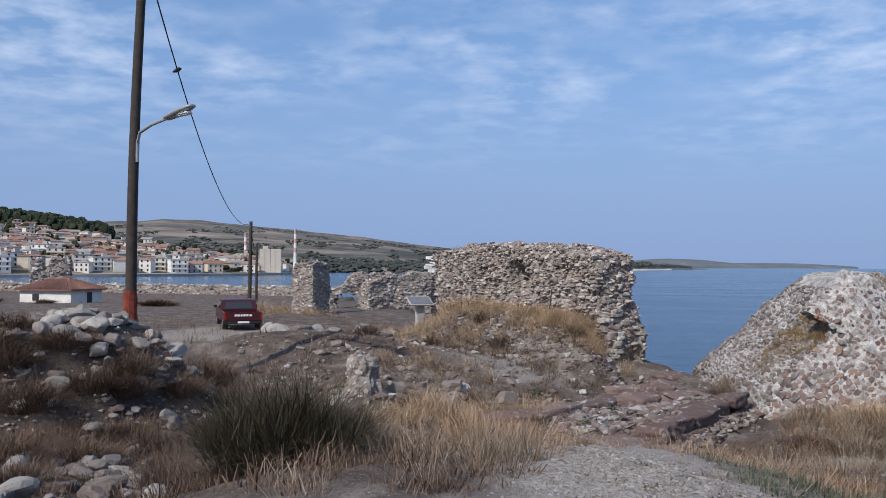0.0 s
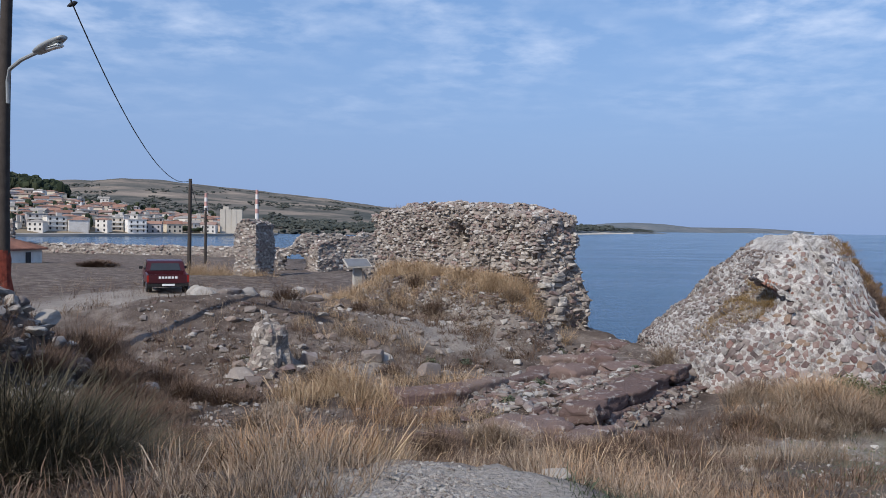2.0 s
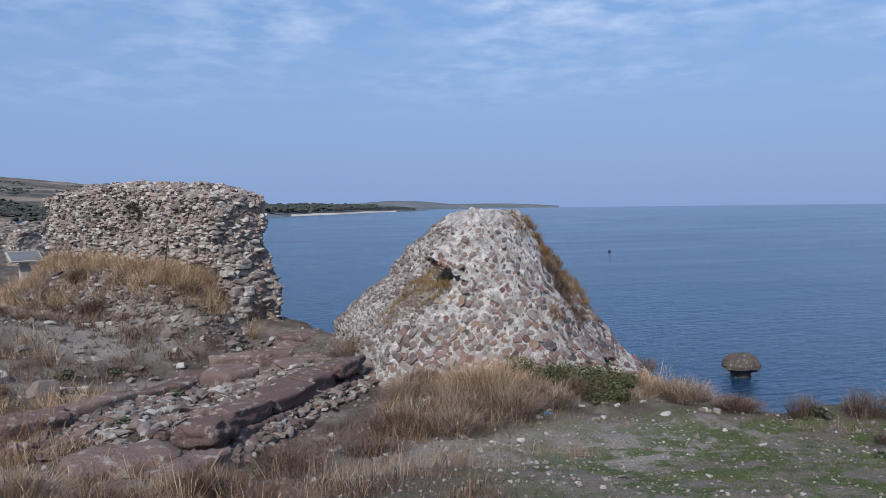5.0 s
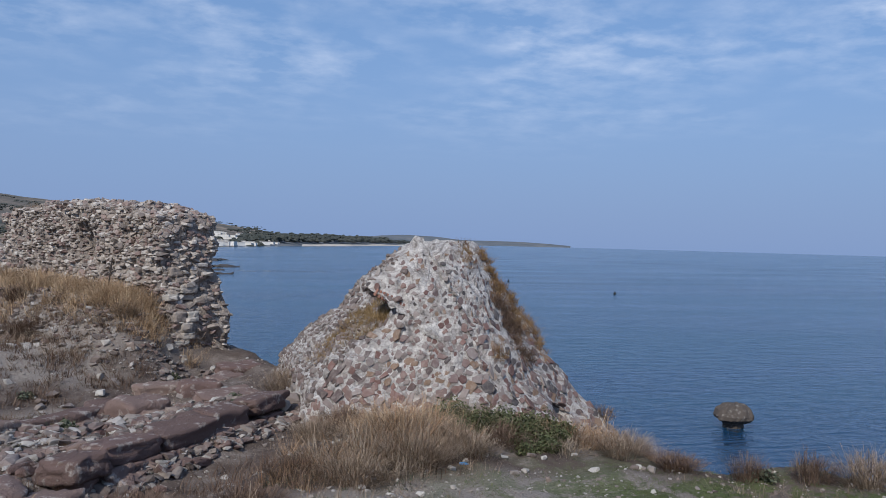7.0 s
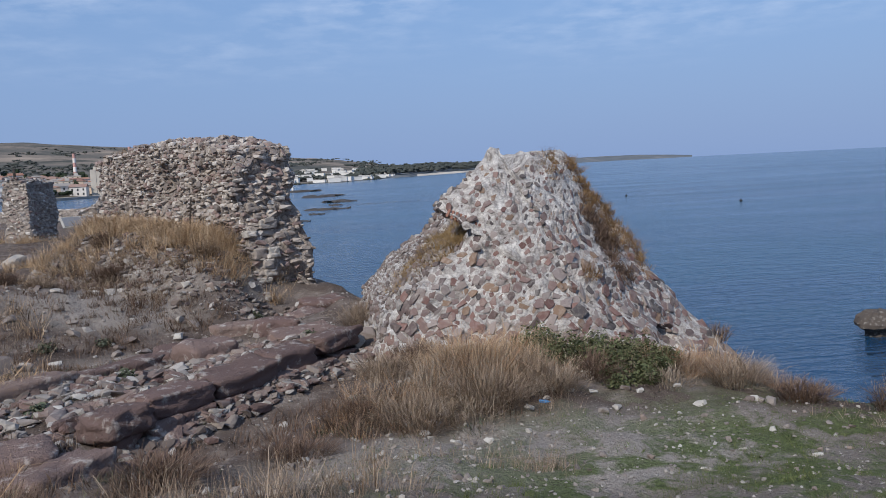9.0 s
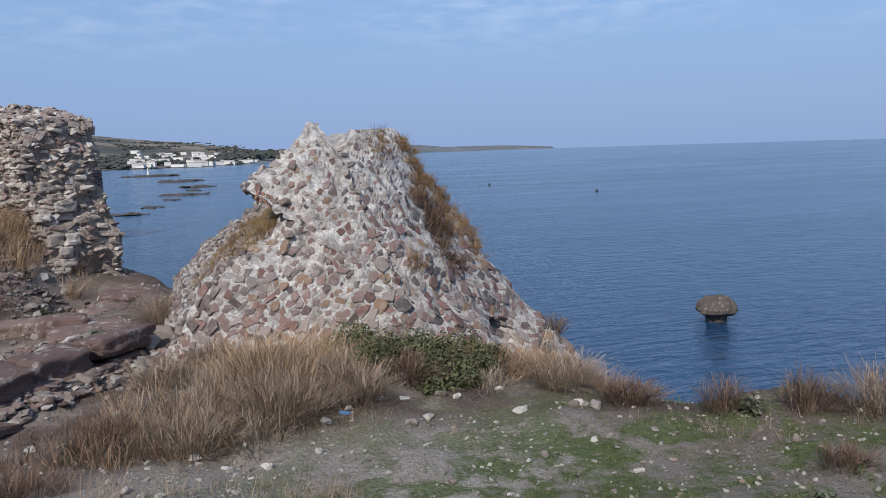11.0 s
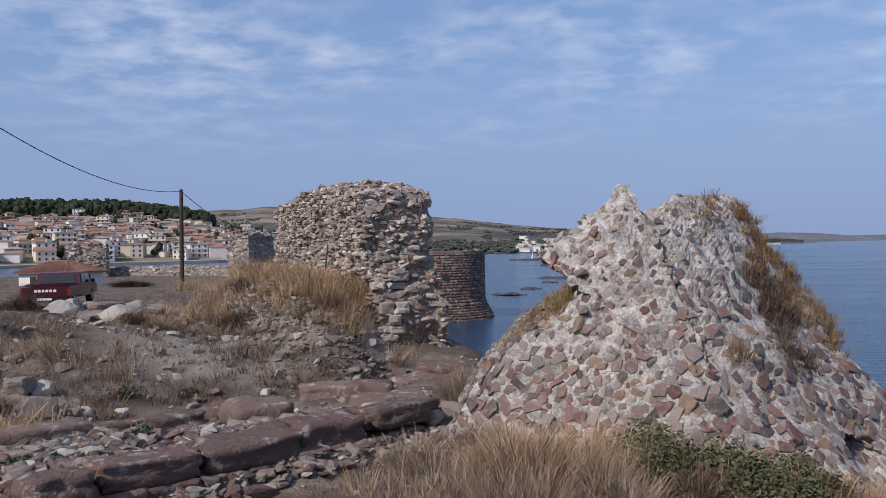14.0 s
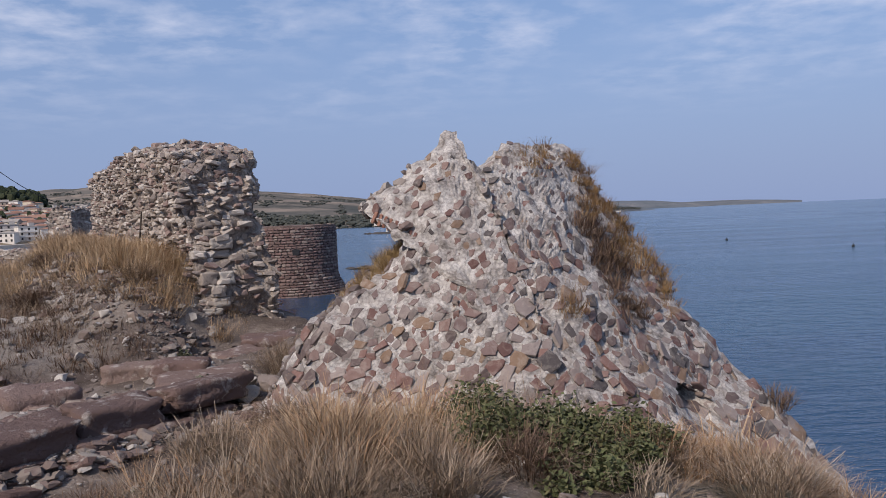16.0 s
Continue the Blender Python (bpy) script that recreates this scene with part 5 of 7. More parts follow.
for _ in range(520):
    az = rh.uniform(4.5, 17.2)
    d = HL_NEAR(az) + rh.uniform(40, 250)
    sp.append((*polar(az, d), SEA + 2 + (d * math.tan(radians(HL_CREST(az))) + 9.5) * ((d - HL_NEAR(az)) / 300) ** 0.8, rh.uniform(4, 8), rh.uniform(3, 6) * (1 if az < 14.5 else 0.4)))
clump_field("shore_trees", sp, M_HILLTREE, "dark trees along the far shore", 3)
sp = []
for _ in range(6500):
    az = rh.uniform(-36, 7)
    d0_, d1_ = FH_NEAR(az), FH_FAR(az)
    d = d0_ + (d1_ - d0_) * (0.03 + 0.7 * rh.random() ** 1.8)
    if noise.noise(Vector((az * 0.5, d * 0.004, 5))) < 0.12:
        continue
    sp.append((*polar(az, d), shore_z(az, d) + 0.5, rh.uniform(2.5, 6), rh.uniform(1.8, 3.4)))
clump_field("hill_trees", sp, M_HILLTREE, "dark scrub and trees dotted over the hills", 4, per=3)
# white buildings on the far shore
bm = bmesh.new()
box(bm, 0, 0, 3, 30, 16, 9)
shed = thing("shore_building", bm, M_WHITE, "long white building on the far shore", "building", "buildings on the far shore")
bm = bmesh.new()
box(bm, 0, 0, 7.8, 31, 17, 0.7)
part("roof", bm, M_FLATROOF, shed)
firstb = True
for k in range(90):
    az = rh.uniform(-1.2, 7.0)
    d = FH_NEAR(az) + 15 + 320 * rh.random() ** 1.6
    m = pose(*polar(az, d), shore_z(az, d) + 1.5, 0, 0, -az + rh.uniform(-25, 25)) @ Matrix.Diagonal((rh.uniform(0.12, 0.42), 0.4, rh.uniform(0.25, 0.45), 1))
    if firstb:
        shed.matrix_basis = m
        firstb = False
    else:
        o = copy_thing(shed, Matrix.Identity(4))
        o.matrix_basis = m


def chimney(az, d, top_deg):
    x, y = polar(az, d)
    H = d * math.tan(radians(top_deg)) + 1.6
    ob = tagged(new("power_station_chimney"), "tall red and white banded power station chimney", "chimney", "power station chimneys")
    ob.location = (x, y, SEA + 2)
    n = 9
    h = (H - SEA - 2) / n
    for k in range(n):
        b = bmesh.new()
        tube(b, [(0, 0, k * h), (0, 0, (k + 1) * h)], [1.75 - 0.06 * k, 1.69 - 0.06 * k], 16)
        part("band", b, M_STACKRED if k % 2 == 0 and k > 2 else M_STACKWHITE, ob)


chimney(-10.45, 720, 2.34)
chimney(-13.85, 760, 2.02)
ob = tagged(new("grain_silo"), "tall pale concrete silo block by the harbour", "silo")
ob.matrix_basis = pose(*polar(-12.15, 640), SEA + 1.5, 0, 0, 12)
for k in range(4):
    b = bmesh.new()
    box(b, -6.2 + 4.15 * k, 0, 9.3, 4.1, 11, 18.6, 0.25)
    part("silo_cell", b, M_SILO, ob)
b = bmesh.new()
box(b, -4, 0, 19.6, 4, 5, 2.4)
part("roof_house", b, M_SILO, ob)

# reefs, rock and marks in the sea


def reef(name, x, y, sx, sy, seed, label, h=0.8):
    b = bmesh.new()
    bmesh.ops.create_icosphere(b, subdivisions=3, radius=1)
    for v in b.verts:
        v.co.z *= 0.5 * (h / 0.4) / (h / 0.4)
    bmesh.ops.transform(b, matrix=Matrix.Diagonal((sx, sy, h, 1)), verts=b.verts)
    roughen(b, min(sx, sy) * 0.55, 0.9 / min(sx, sy), seed, 0.9)
    for v in b.verts:
        v.co.z = max(-1, min(h * 0.75, v.co.z * 0.5))
    ob = thing(name, b, M_REEF, label, "reef", "reefs off the tower")
    ob.location = (x, y, SEA - 0.05)
    return ob


reef("reef", 2.5, 150, 1.4, 0.9, 11, "low dark reef awash in the sea", 0.6)
reef("reef", 9.2, 190, 1.6, 2.4, 12, "low dark reef awash in the sea", 0.6)
reef("reef", 15.5, 236, 2.0, 3.2, 13, "low dark reef awash in the sea", 0.6)
reef("reef", 1.5, 146, 3.2, 1.6, 1, "low dark reef awash in the sea", 0.7)
reef("reef", 5.4, 164, 2.0, 3.5, 2, "low dark reef awash in the sea", 0.7)
reef("reef", 12.5, 212, 5.5, 4, 3, "low dark reef awash in the sea", 0.7)
reef("reef", 17.5, 262, 5.5, 7, 4, "low dark reef awash in the sea", 0.8)
reef("reef", 14, 330, 8, 10, 5, "long low dark reef awash in the sea", 0.9)
reef("reef", 4, 440, 14, 9, 6, "long low dark reef awash in the sea", 1.3)
bm = bmesh.new()
tube(bm, [(0, 0, 0), (0, 0, 2.2), (0, 0, 2.3), (0, 0, 4.2)], [0.6, 0.5, 0.28, 0.2], 12)
ob = thing("sea_mark", bm, M_WHITE, "small white sea mark standing on the reef", "sea mark")
ob.location = (2, 440, SEA + 0.4)
bm = bmesh.new()
prof = [(0.6, -1.2), (0.62, -0.1), (0.55, 0.14), (0.6, 0.3), (0.85, 0.42), (1.06, 0.56), (1.1, 0.74), (0.92, 1.08), (0.6, 1.36), (0.3, 1.46), (0.08, 1.49)]
loft(bm, [[Vector((r * 1.0 * math.cos(2 * math.pi * k / 36), r * 0.85 * math.sin(2 * math.pi * k / 36), z)) for k in range(36)] for r, z in prof])
roughen(bm, 0.13, 1.5, 4.0, 0.7)
ob = thing("mushroom_rock", bm, mat_stone("sea_rock", [(0.085, 0.072, 0.063), (0.105, 0.088, 0.076)], lichen=0.4), "mushroom-shaped grey rock undercut by the sea", "rock")
ob.location = (33.0, 39.2, SEA + 0.02)
ob.scale = (1, 1, 0.88)
for x_, y_ in ((84, 190), (88, 145)):
    bm = bmesh.new()
    bmesh.ops.create_icosphere(bm, subdivisions=2, radius=0.3)
    tube(bm, [(0, 0, 0.2), (0, 0, 0.55)], [0.08, 0.06], 8)
    thing("buoy", bm, M_WIRE, "small dark buoy floating on the sea", "buoy", "buoys").location = (x_, y_, SEA + 0.1)

# ---- hut ----
hut = tagged(new("hut"), "low white hut with a hipped terracotta tile roof", "hut")
hut.matrix_basis = pose(-35.3, 74.3, -2.85, 0, 0, -14) @ Matrix.Diagonal((0.82, 0.82, 1.0, 1))
W_, D_, H_ = 6.6, 5.2, 1.75
b = bmesh.new()
box(b, 0, 0, H_ / 2 - 0.3, W_, D_, H_ + 0.6)
part("wall", b, M_WHITE, hut)
b = bmesh.new()
e = 0.45
base = [b.verts.new((sx * (W_ / 2 + e), sy * (D_ / 2 + e), H_ + q)) for q in (0.0, 0.1) for sx, sy in ((-1, -1), (1, -1), (1, 1), (-1, 1))]
for k in range(4):
    b.faces.new((base[k], base[(k + 1) % 4], base[4 + (k + 1) % 4], base[4 + k]))
b.faces.new(base[3::-1])
ra, rb_ = b.verts.new((-0.9, 0, H_ + 1.15)), b.verts.new((0.9, 0, H_ + 1.15))
b.faces.new((base[4], base[5], rb_, ra))
b.faces.new((base[5], base[6], rb_))
b.faces.new((base[6], base[7], ra, rb_))
b.faces.new((base[7], base[4], ra))
roof = part("roof", b, M_ROOF, hut, "weathered terracotta tile roof")
# rows of tiles on the two visible slopes
tl = bmesh.new()
tube(tl, [(0, 0, 0), (0, 0, 1)], [0.09, 0.07], 6, True)
tile_me = mesh_of("tile", tl, M_ROOF)
for k in range(24):
    x = -W_ / 2 - 0.3 + (W_ + 0.6) * k / 23
    xt = max(-0.9, min(0.9, x * 0.26))
    p0, p1 = Vector((x, -D_ / 2 - e, H_ + 0.12)), Vector((xt + (x - xt) * 0.15, -0.35, H_ + 1.0))
    o = new("tile", tile_me)
    o.parent = roof
    o.matrix_basis = Matrix.Translation(p0) @ (p1 - p0).to_track_quat('Z', 'Y').to_matrix().to_4x4() @ Matrix.Diagonal((1, 1, (p1 - p0).length, 1))
for k in range(18):
    y = -D_ / 2 - 0.3 + (D_ + 0.6) * k / 17
    p0, p1 = Vector((W_ / 2 + e, y, H_ + 0.12)), Vector((1.2, y * 0.15, H_ + 1.0))
    o = new("tile", tile_me)
    o.parent = roof
    o.matrix_basis = Matrix.Translation(p0) @ (p1 - p0).to_track_quat('Z', 'Y').to_matrix().to_4x4() @ Matrix.Diagonal((1, 1, (p1 - p0).length, 1))
for x, y, sx, sy, sz, z in ((-1.2, -D_ / 2, 0.8, 0.12, 0.6, 1.15), (W_ / 2, 0.4, 0.12, 0.75, 1.15, 1.0)):
    b = bmesh.new()
    box(b, x, y, z, sx + 0.02, sy, sz)
    part("window", b, M_SHUT, hut, "dark window opening")

# ---- poles and cable ----


def pole(name, x, y, base, top, r, label, lean=(0, 0), bend=0.0):
    b = bmesh.new()
    n = 12
    pts = [(lean[0] * k / n + bend * math.sin(math.pi * k / n), lean[1] * k / n, base + (top - base) * k / n) for k in range(n + 1)]
    tube(b, pts, [r * (1.0 - 0.28 * k / n) for k in range(n + 1)], 12)
    ob = thing(name, b, M_POLE, label, "pole", smooth=True)
    ob.location = (x, y, 0)
    return ob


p1 = pole("utility_pole", -5.33, 13.75, -0.6, 7.3, 0.10, "dark wooden utility pole with a street lamp and orange-painted foot", (0.14, 0), -0.07)
p1.matrix_basis = pose(-6.24, 16.09, -0.27) @ Matrix.Scale(1.17, 4)
b = bmesh.new()
tube(b, [(0, 0, -0.2), (0, 0, 0.15), (0, 0, 0.3), (-0.01, 0, 0.5), (-0.015, 0, 0.7), (-0.02, 0, 0.95), (-0.03, 0, 1.1)], [0.23, 0.2, 0.165, 0.135, 0.118, 0.110, 0.102], 18)
roughen(b, 0.022, 6, 2.0, 0.7)
part("painted_foot", b, M_ORANGE, p1, "orange-red painted and netted foot")
b = bmesh.new()
tube(b, [(0.08, -0.05, 3.3), (0.09, -0.08, 3.62), (0.16, -0.16, 3.79), (0.45, -0.42, 3.88), (0.85, -0.75, 3.94)], [0.028] * 5, 8)
part("lamp_arm", b, M_LAMP, p1, "curved grey steel bracket")
b = bmesh.new()
lp = []
q0, q1 = Vector((0.82, -0.72, 3.94)), Vector((1.38, -1.2, 4.05))
for k in range(8):
    t = k / 7
    c = q0 + (q1 - q0) * t
    w = 0.045 + 0.065 * math.sin(math.pi * min(1, t * 0.75 + 0.18))
    side = Vector((0.65, 0.76, 0))
    lp.append([c + side * (w * math.cos(a)) + Vector((0, 0, 0.5 * w * math.sin(a))) for a in [2 * math.pi * j / 14 for j in range(14)]])
loft(b, lp)
head = part("lamp_head", b, M_LAMP, p1, "grey street lamp housing", True)
b = bmesh.new()
m = (q0 + q1) / 2 + Vector((0.08, -0.07, -0.045))
box(b, m.x, m.y, m.z, 0.38, 0.12, 0.05, 0.02, Matrix.Rotation(math.atan2(q1.y - q0.y, q1.x - q0.x), 4, 'Z'))
part("lens", b, mat_plain("lamp_lens", (0.6, 0.62, 0.6), 0.2, 0.05), head, "clear lamp lens")
pole("utility_pole", -11.6, 48.1, -1.8, 4.05, 0.13, "thin dark utility pole beyond the road", (0.05, 0))
pole("utility_pole", -18.6, 80.0, -3.0, 3.0, 0.15, "thin dark utility pole near the ruins", (0.0, 0))
pole("utility_pole", -47.5, 82.5, -3.2, 1.5, 0.15, "thin dark utility pole by the hut", (0.0, 0))


def cable(a, b_, sag, r=0.012):
    pts = []
    for k in range(33):
        t = k / 32
        p = Vector(a) + (Vector(b_) - Vector(a)) * t
        p.z -= 4 * sag * t * (1 - t)
        pts.append(p)
    bb = bmesh.new()
    tube(bb, pts, [r] * 33, 6)
    thing("cable", bb, M_WIRE, "black overhead cable sagging between poles", "cable", "overhead cables")


cable((-6.08, 16.09, 7.8), (-11.56, 48.1, 3.95), 1.75, 0.016)
cable((-11.56, 48.1, 3.95), (-18.6, 80.0, 2.95), 0.9, 0.02)
cable((-6.08, 16.09, 8.03), (3.0, -20.0, 8.4), 1.0, 0.016)

# tapered black lump, bird-like, on the cable; a clamp is made up here
b = bmesh.new()
tube(b, [(-0.14, 0, 0), (-0.07, 0, 0.01), (0.0, 0, 0.02), (0.06, 0, 0.035), (0.11, 0, 0.03)], [0.012, 0.045, 0.06, 0.045, 0.012], 10)
cq = Vector((-6.08, 16.09, 7.8)).lerp(Vector((-11.56, 48.1, 3.95)), 0.1355)
clamp = thing("cable_lump", b, M_WIRE, "black bird-like lump on the overhead cable", "cable clamp", smooth=True)
clamp.matrix_basis = pose(cq.x, cq.y, cq.z - 7.0 * 0.1355 * 0.8645 + 0.03, 0, -20, 15)

# ---- pickup ----


def pickup():
    t = tagged(new("pickup_truck"), "dark red extended-cab pickup truck seen from behind", "pickup truck")
    b = bmesh.new()
    # lower body with load bed
    box(b, 0, -1.62, 0.72, 1.66, 0.06, 0.44, 0.02)
    tail = part("tailgate", b, M_PAINT, t, "dark red tailgate")
    for k, (x, w) in enumerate(((-0.33, .085), (-0.205, .10), (-0.075, .085), (0.05, .10), (0.18, .085), (0.32, .10))):
        bb = bmesh.new()
        box(bb, x, -1.655, 0.79, w, 0.012, 0.11, 0.004)
        part("letter_bar", bb, M_WHITEPAINT, tail, "white bar")
    b = bmesh.new()
    for s in (-1, 1):
        loft(b, [[Vector((s * 0.83, y, z)) for y, z in ()] or [Vector((s * x, y, z)) for x, y, z in ((0.76, -1.62, 0.42), (0.83, -1.62, 0.5), (0.83, -1.62, 0.92), (0.78, -1.62, 0.95), (0.74, -1.62, 0.92))],
                 [Vector((s * x, y, z)) for x, y, z in ((0.76, 0.2, 0.42), (0.84, 0.2, 0.5), (0.84, 0.2, 0.93), (0.79, 0.2, 0.96), (0.75, 0.2, 0.93))]])
    box(b, 0, -0.7, 0.5, 1.5, 1.84, 0.08)
    box(b, 0, 0.2, 0.75, 1.6, 0.06, 0.5)
    part("load_bed", b, M_PAINT, t)
    b = bmesh.new()
    prof = [(0.2, 0.4), (0.2, 0.98), (0.4, 1.44), (0.52, 1.51), (1.5, 1.53), (1.75, 1.44), (2.25, 1.02), (3.1, 0.94), (3.28, 0.8), (3.3, 0.42)]
    secs = []
    for x, k in ((-0.83, 0.86), (-0.8, 1.0), (-0.72, 1.0), (0.72, 1.0), (0.8, 1.0), (0.83, 0.86)):
        secs.append([Vector((x * (1 - 0.14 * max(0, (z - 0.95) / 0.67)), y, z)) for y, z in prof])
    loft(b, secs)
    cab = part("cab", b, M_PAINT, t)
    b = bmesh.new()
    q = [Vector((x, y, z)) for x, y, z in ((-0.64, 0.205, 1.02), (0.64, 0.205, 1.02), (0.56, 0.36, 1.38), (-0.56, 0.36, 1.38))]
    loft(b, [q, [p + Vector((0, -0.015, 0.004)) for p in q]])
    part("rear_window", b, M_GLASS, cab, "dark rear window")
    for s in (-1, 1):
        for y0, y1 in ((0.52, 0.98), (1.05, 1.75)):
            b = bmesh.new()
            q = [Vector((s * 0.826, y0 - (0.12 if y0 < 0.6 else 0), 1.02)), Vector((s * 0.826, y1 + (0.3 if y1 > 1.5 else 0), 1.02)), Vector((s * 0.765, y1, 1.42)), Vector((s * 0.765, y0, 1.42))]
            loft(b, [q, [p + Vector((s * 0.012, 0, 0)) for p in q]])
            part("side_window", b, M_GLASS, cab, "dark side window")
        b = bmesh.new()
        box(b, s * 0.95, 1.85, 1.08, 0.16, 0.09, 0.15, 0.02)
        part("mirror", b, M_WIRE, cab, "black door mirror")
        b = bmesh.new()
        box(b, s * 0.79, -1.645, 0.73, 0.1, 0.03, 0.34, 0.01)
        part("tail_lamp", b, M_LIGHTRED, t, "red tail lamp")
    b = bmesh.new()
    box(b, 0, -1.74, 0.42, 1.6, 0.12, 0.15, 0.03)
    bump_ = part("rear_bumper", b, M_TYRE, t, "black rear bumper")
    b = bmesh.new()
    box(b, 0.0, -1.807, 0.44, 0.5, 0.015, 0.1, 0.003)
    part("number_plate", b, M_WHITEPAINT, bump_, "pale number plate")
    for x, y in ((-0.72, -0.9), (0.72, -0.9), (-0.72, 2.35), (0.72, 2.35)):
        b = bmesh.new()
        tube(b, [(x - 0.11, y, 0.34), (x - 0.09, y, 0.34), (x + 0.09, y, 0.34), (x + 0.11, y, 0.34)], [0.29, 0.34, 0.34, 0.29], 20)
        wh = part("wheel", b, M_TYRE, t, "black tyre")
        b = bmesh.new()
        s = 1 if x > 0 else -1
        tube(b, [(x + s * 0.105, y, 0.34), (x + s * 0.125, y, 0.34)], [0.19, 0.15], 16)
        part("rim", b, M_CHROME, wh, "steel rim")
    return t


truck = pickup()
truck.matrix_basis = pose(-7.9, 31.2, gz(-7.9, 31.2) - 0.02, 0, 0, 20) @ Matrix.Diagonal((0.84, 0.84, 0.71, 1))

# ---- information board ----
board = tagged(new("information_board"), "slanted information panel on a pale stand in dry grass", "information board")
board.matrix_basis = pose(-0.85, 29.9, max(gz(-0.85, 29.9), -0.62), 0, 0, 25)
b = bmesh.new()
box(b, 0, 0, 0.05, 0.3, 0.22, 1.4, 0.02)
part("stand", b, M_SIGNPOST, board)
b = bmesh.new()
box(b, 0, 0, 0.82, 0.95, 0.62, 0.05, 0.01, Matrix.Rotation(radians(28), 4, 'X'))
frame_ = part("panel_frame", b, M_SIGNPOST, board, "pale panel frame")
b = bmesh.new()
box(b, 0, -0.014, 0.848, 0.85, 0.52, 0.012, 0.002, Matrix.Rotation(radians(28), 4, 'X'))
part("panel", b, M_SIGN, frame_, "dark printed panel")

# ---- footing of big red blocks and the rubble behind it ----
KA, KB = Vector((3.35, 13.15, 0)), Vector((6.15, 16.75, 0))
kd = (KB - KA).normalized()
kn = Vector((-kd.y, kd.x, 0))
kang = math.atan2(kd.y, kd.x)
footing = tagged(new("wall_footing"), "low footing of worn reddish sandstone blocks in rubble", "ruin")
rk = random.Random(31)
blk = stone_meshes("block", M_RED, WORN, True)
u, k = 0.0, 0
while u < (KB - KA).length:
    w = rk.uniform(0.6, 1.15)
    c = KA + kd * (u + w / 2) + kn * rk.uniform(-0.05, 0.05)
    h = rk.uniform(0.24, 0.33)
    ob = new("block", blk[k % len(blk)])
    ob.parent = footing
    ob.matrix_basis = Matrix.Translation((c.x, c.y, -1.05 - h / 2 + rk.uniform(-0.05, 0.03))) @ Matrix.Rotation(kang + rk.uniform(-.12, .12), 4, 'Z') @ Matrix.Rotation(rk.uniform(-.15, .15), 4, 'X') @ Matrix.Rotation(rk.uniform(-.06, .06), 4, 'Y') @ Matrix.Diagonal((w * 0.92, rk.uniform(0.45, 0.62), h * rk.uniform(1.0, 1.2), 1))
    u += w
    k += 1
u = 0.1
while u < (KB - KA).length - 0.2:
    w = rk.uniform(0.28, 0.6)
    c = KA + kd * (u + w / 2) - kn * rk.uniform(-0.02, 0.08)
    ob = new("block", blk[k % len(blk)])
    ob.parent = footing
    ob.matrix_basis = Matrix.Translation((c.x, c.y, -1.42)) @ Matrix.Rotation(kang + rk.uniform(-.1, .1), 4, 'Z') @ Matrix.Diagonal((w * 0.93, 0.5, rk.uniform(0.18, 0.28), 1))
    u += w
    k += 1
for x, y, z, w, d, h, t in ((4.1, 16.75, -0.98, 0.75, 0.6, 0.5, 0.7), (3.75, 17.2, -0.98, 0.9, 0.45, 0.4, 0.2), (5.05, 18.9, -1.22, 0.75, 0.5, 0.42, 0.1), (4.35, 19.2, -1.2, 0.85, 0.45, 0.34, 0.3), (5.5, 18.2, -1.3, 1.1, 0.5, 0.18, 0.5), (3.0, 16.0, -1.22, 1.3, 0.4, 0.3, 0.75), (2.1, 15.2, -1.25, 1.1, 0.45, 0.3, 0.8), (1.3, 14.3, -1.3, 1.2, 0.5, 0.35, 0.4), (2.6, 12.6, -1.35, 1.1, 0.7, 0.4, 0.3), (3.3, 12.2, -1.4, 0.9, 0.6, 0.35, 1.0), (0.0, 11.2, -1.2, 0.8, 0.45, 0.3, 0.2), (1.2, 11.6, -1.22, 0.75, 0.4, 0.25, 0.5), (5.9, 21.0, -1.45, 0.9, 0.5, 0.35, 0.4), (5.55, 20.2, -1.4, 0.8, 0.45, 0.3, 0.9)):
    ob = tagged(new("sandstone_block", blk[k % len(blk)]), "worn reddish sandstone block half sunk in the ground", "stone block", "loose sandstone blocks")
    ob.matrix_basis = Matrix.Translation((x, y, top_z(x, y) + h * 0.06)) @ Matrix.Rotation(t, 4, 'Z') @ Matrix.Rotation(rk.uniform(-.2, .2), 4, 'X') @ Matrix.Diagonal((w, d * 1.1, h, 1))
    k += 1

pale = stone_meshes("stone", M_PALE)
boulders = stone_meshes("boulder", mat_stone("boulder_stone", [(0.31, 0.285, 0.26), (0.24, 0.215, 0.195), (0.36, 0.335, 0.305), (0.20, 0.17, 0.155)], lichen=0.35, speck=(0.5, 0.48, 0.45)), ROCKS)
slope_rock = stone_meshes("stone", mat_stone("slope_stone", [(0.24, 0.22, 0.205), (0.17, 0.15, 0.14), (0.30, 0.28, 0.26), (0.15, 0.12, 0.11)], lichen=0.3), ROCKS)
rubst = stone_meshes("stone", M_RUB)


strewn = []


def strew(x, y, s, rr, sink=0.25):
    sz = (s * rr.uniform(0.9, 1.4), s * rr.uniform(0.7, 1.0), s * 0.6 * rr.uniform(0.7, 1.2))
    strewn.append(Matrix.Translation((x, y, top_z(x, y) + sz[2] * (0.5 - sink))) @ Euler((rr.uniform(-.3, .3), rr.uniform(-.3, .3), rr.uniform(0, 6.3))).to_matrix().to_4x4() @ Matrix.Diagonal((*sz, 1)))


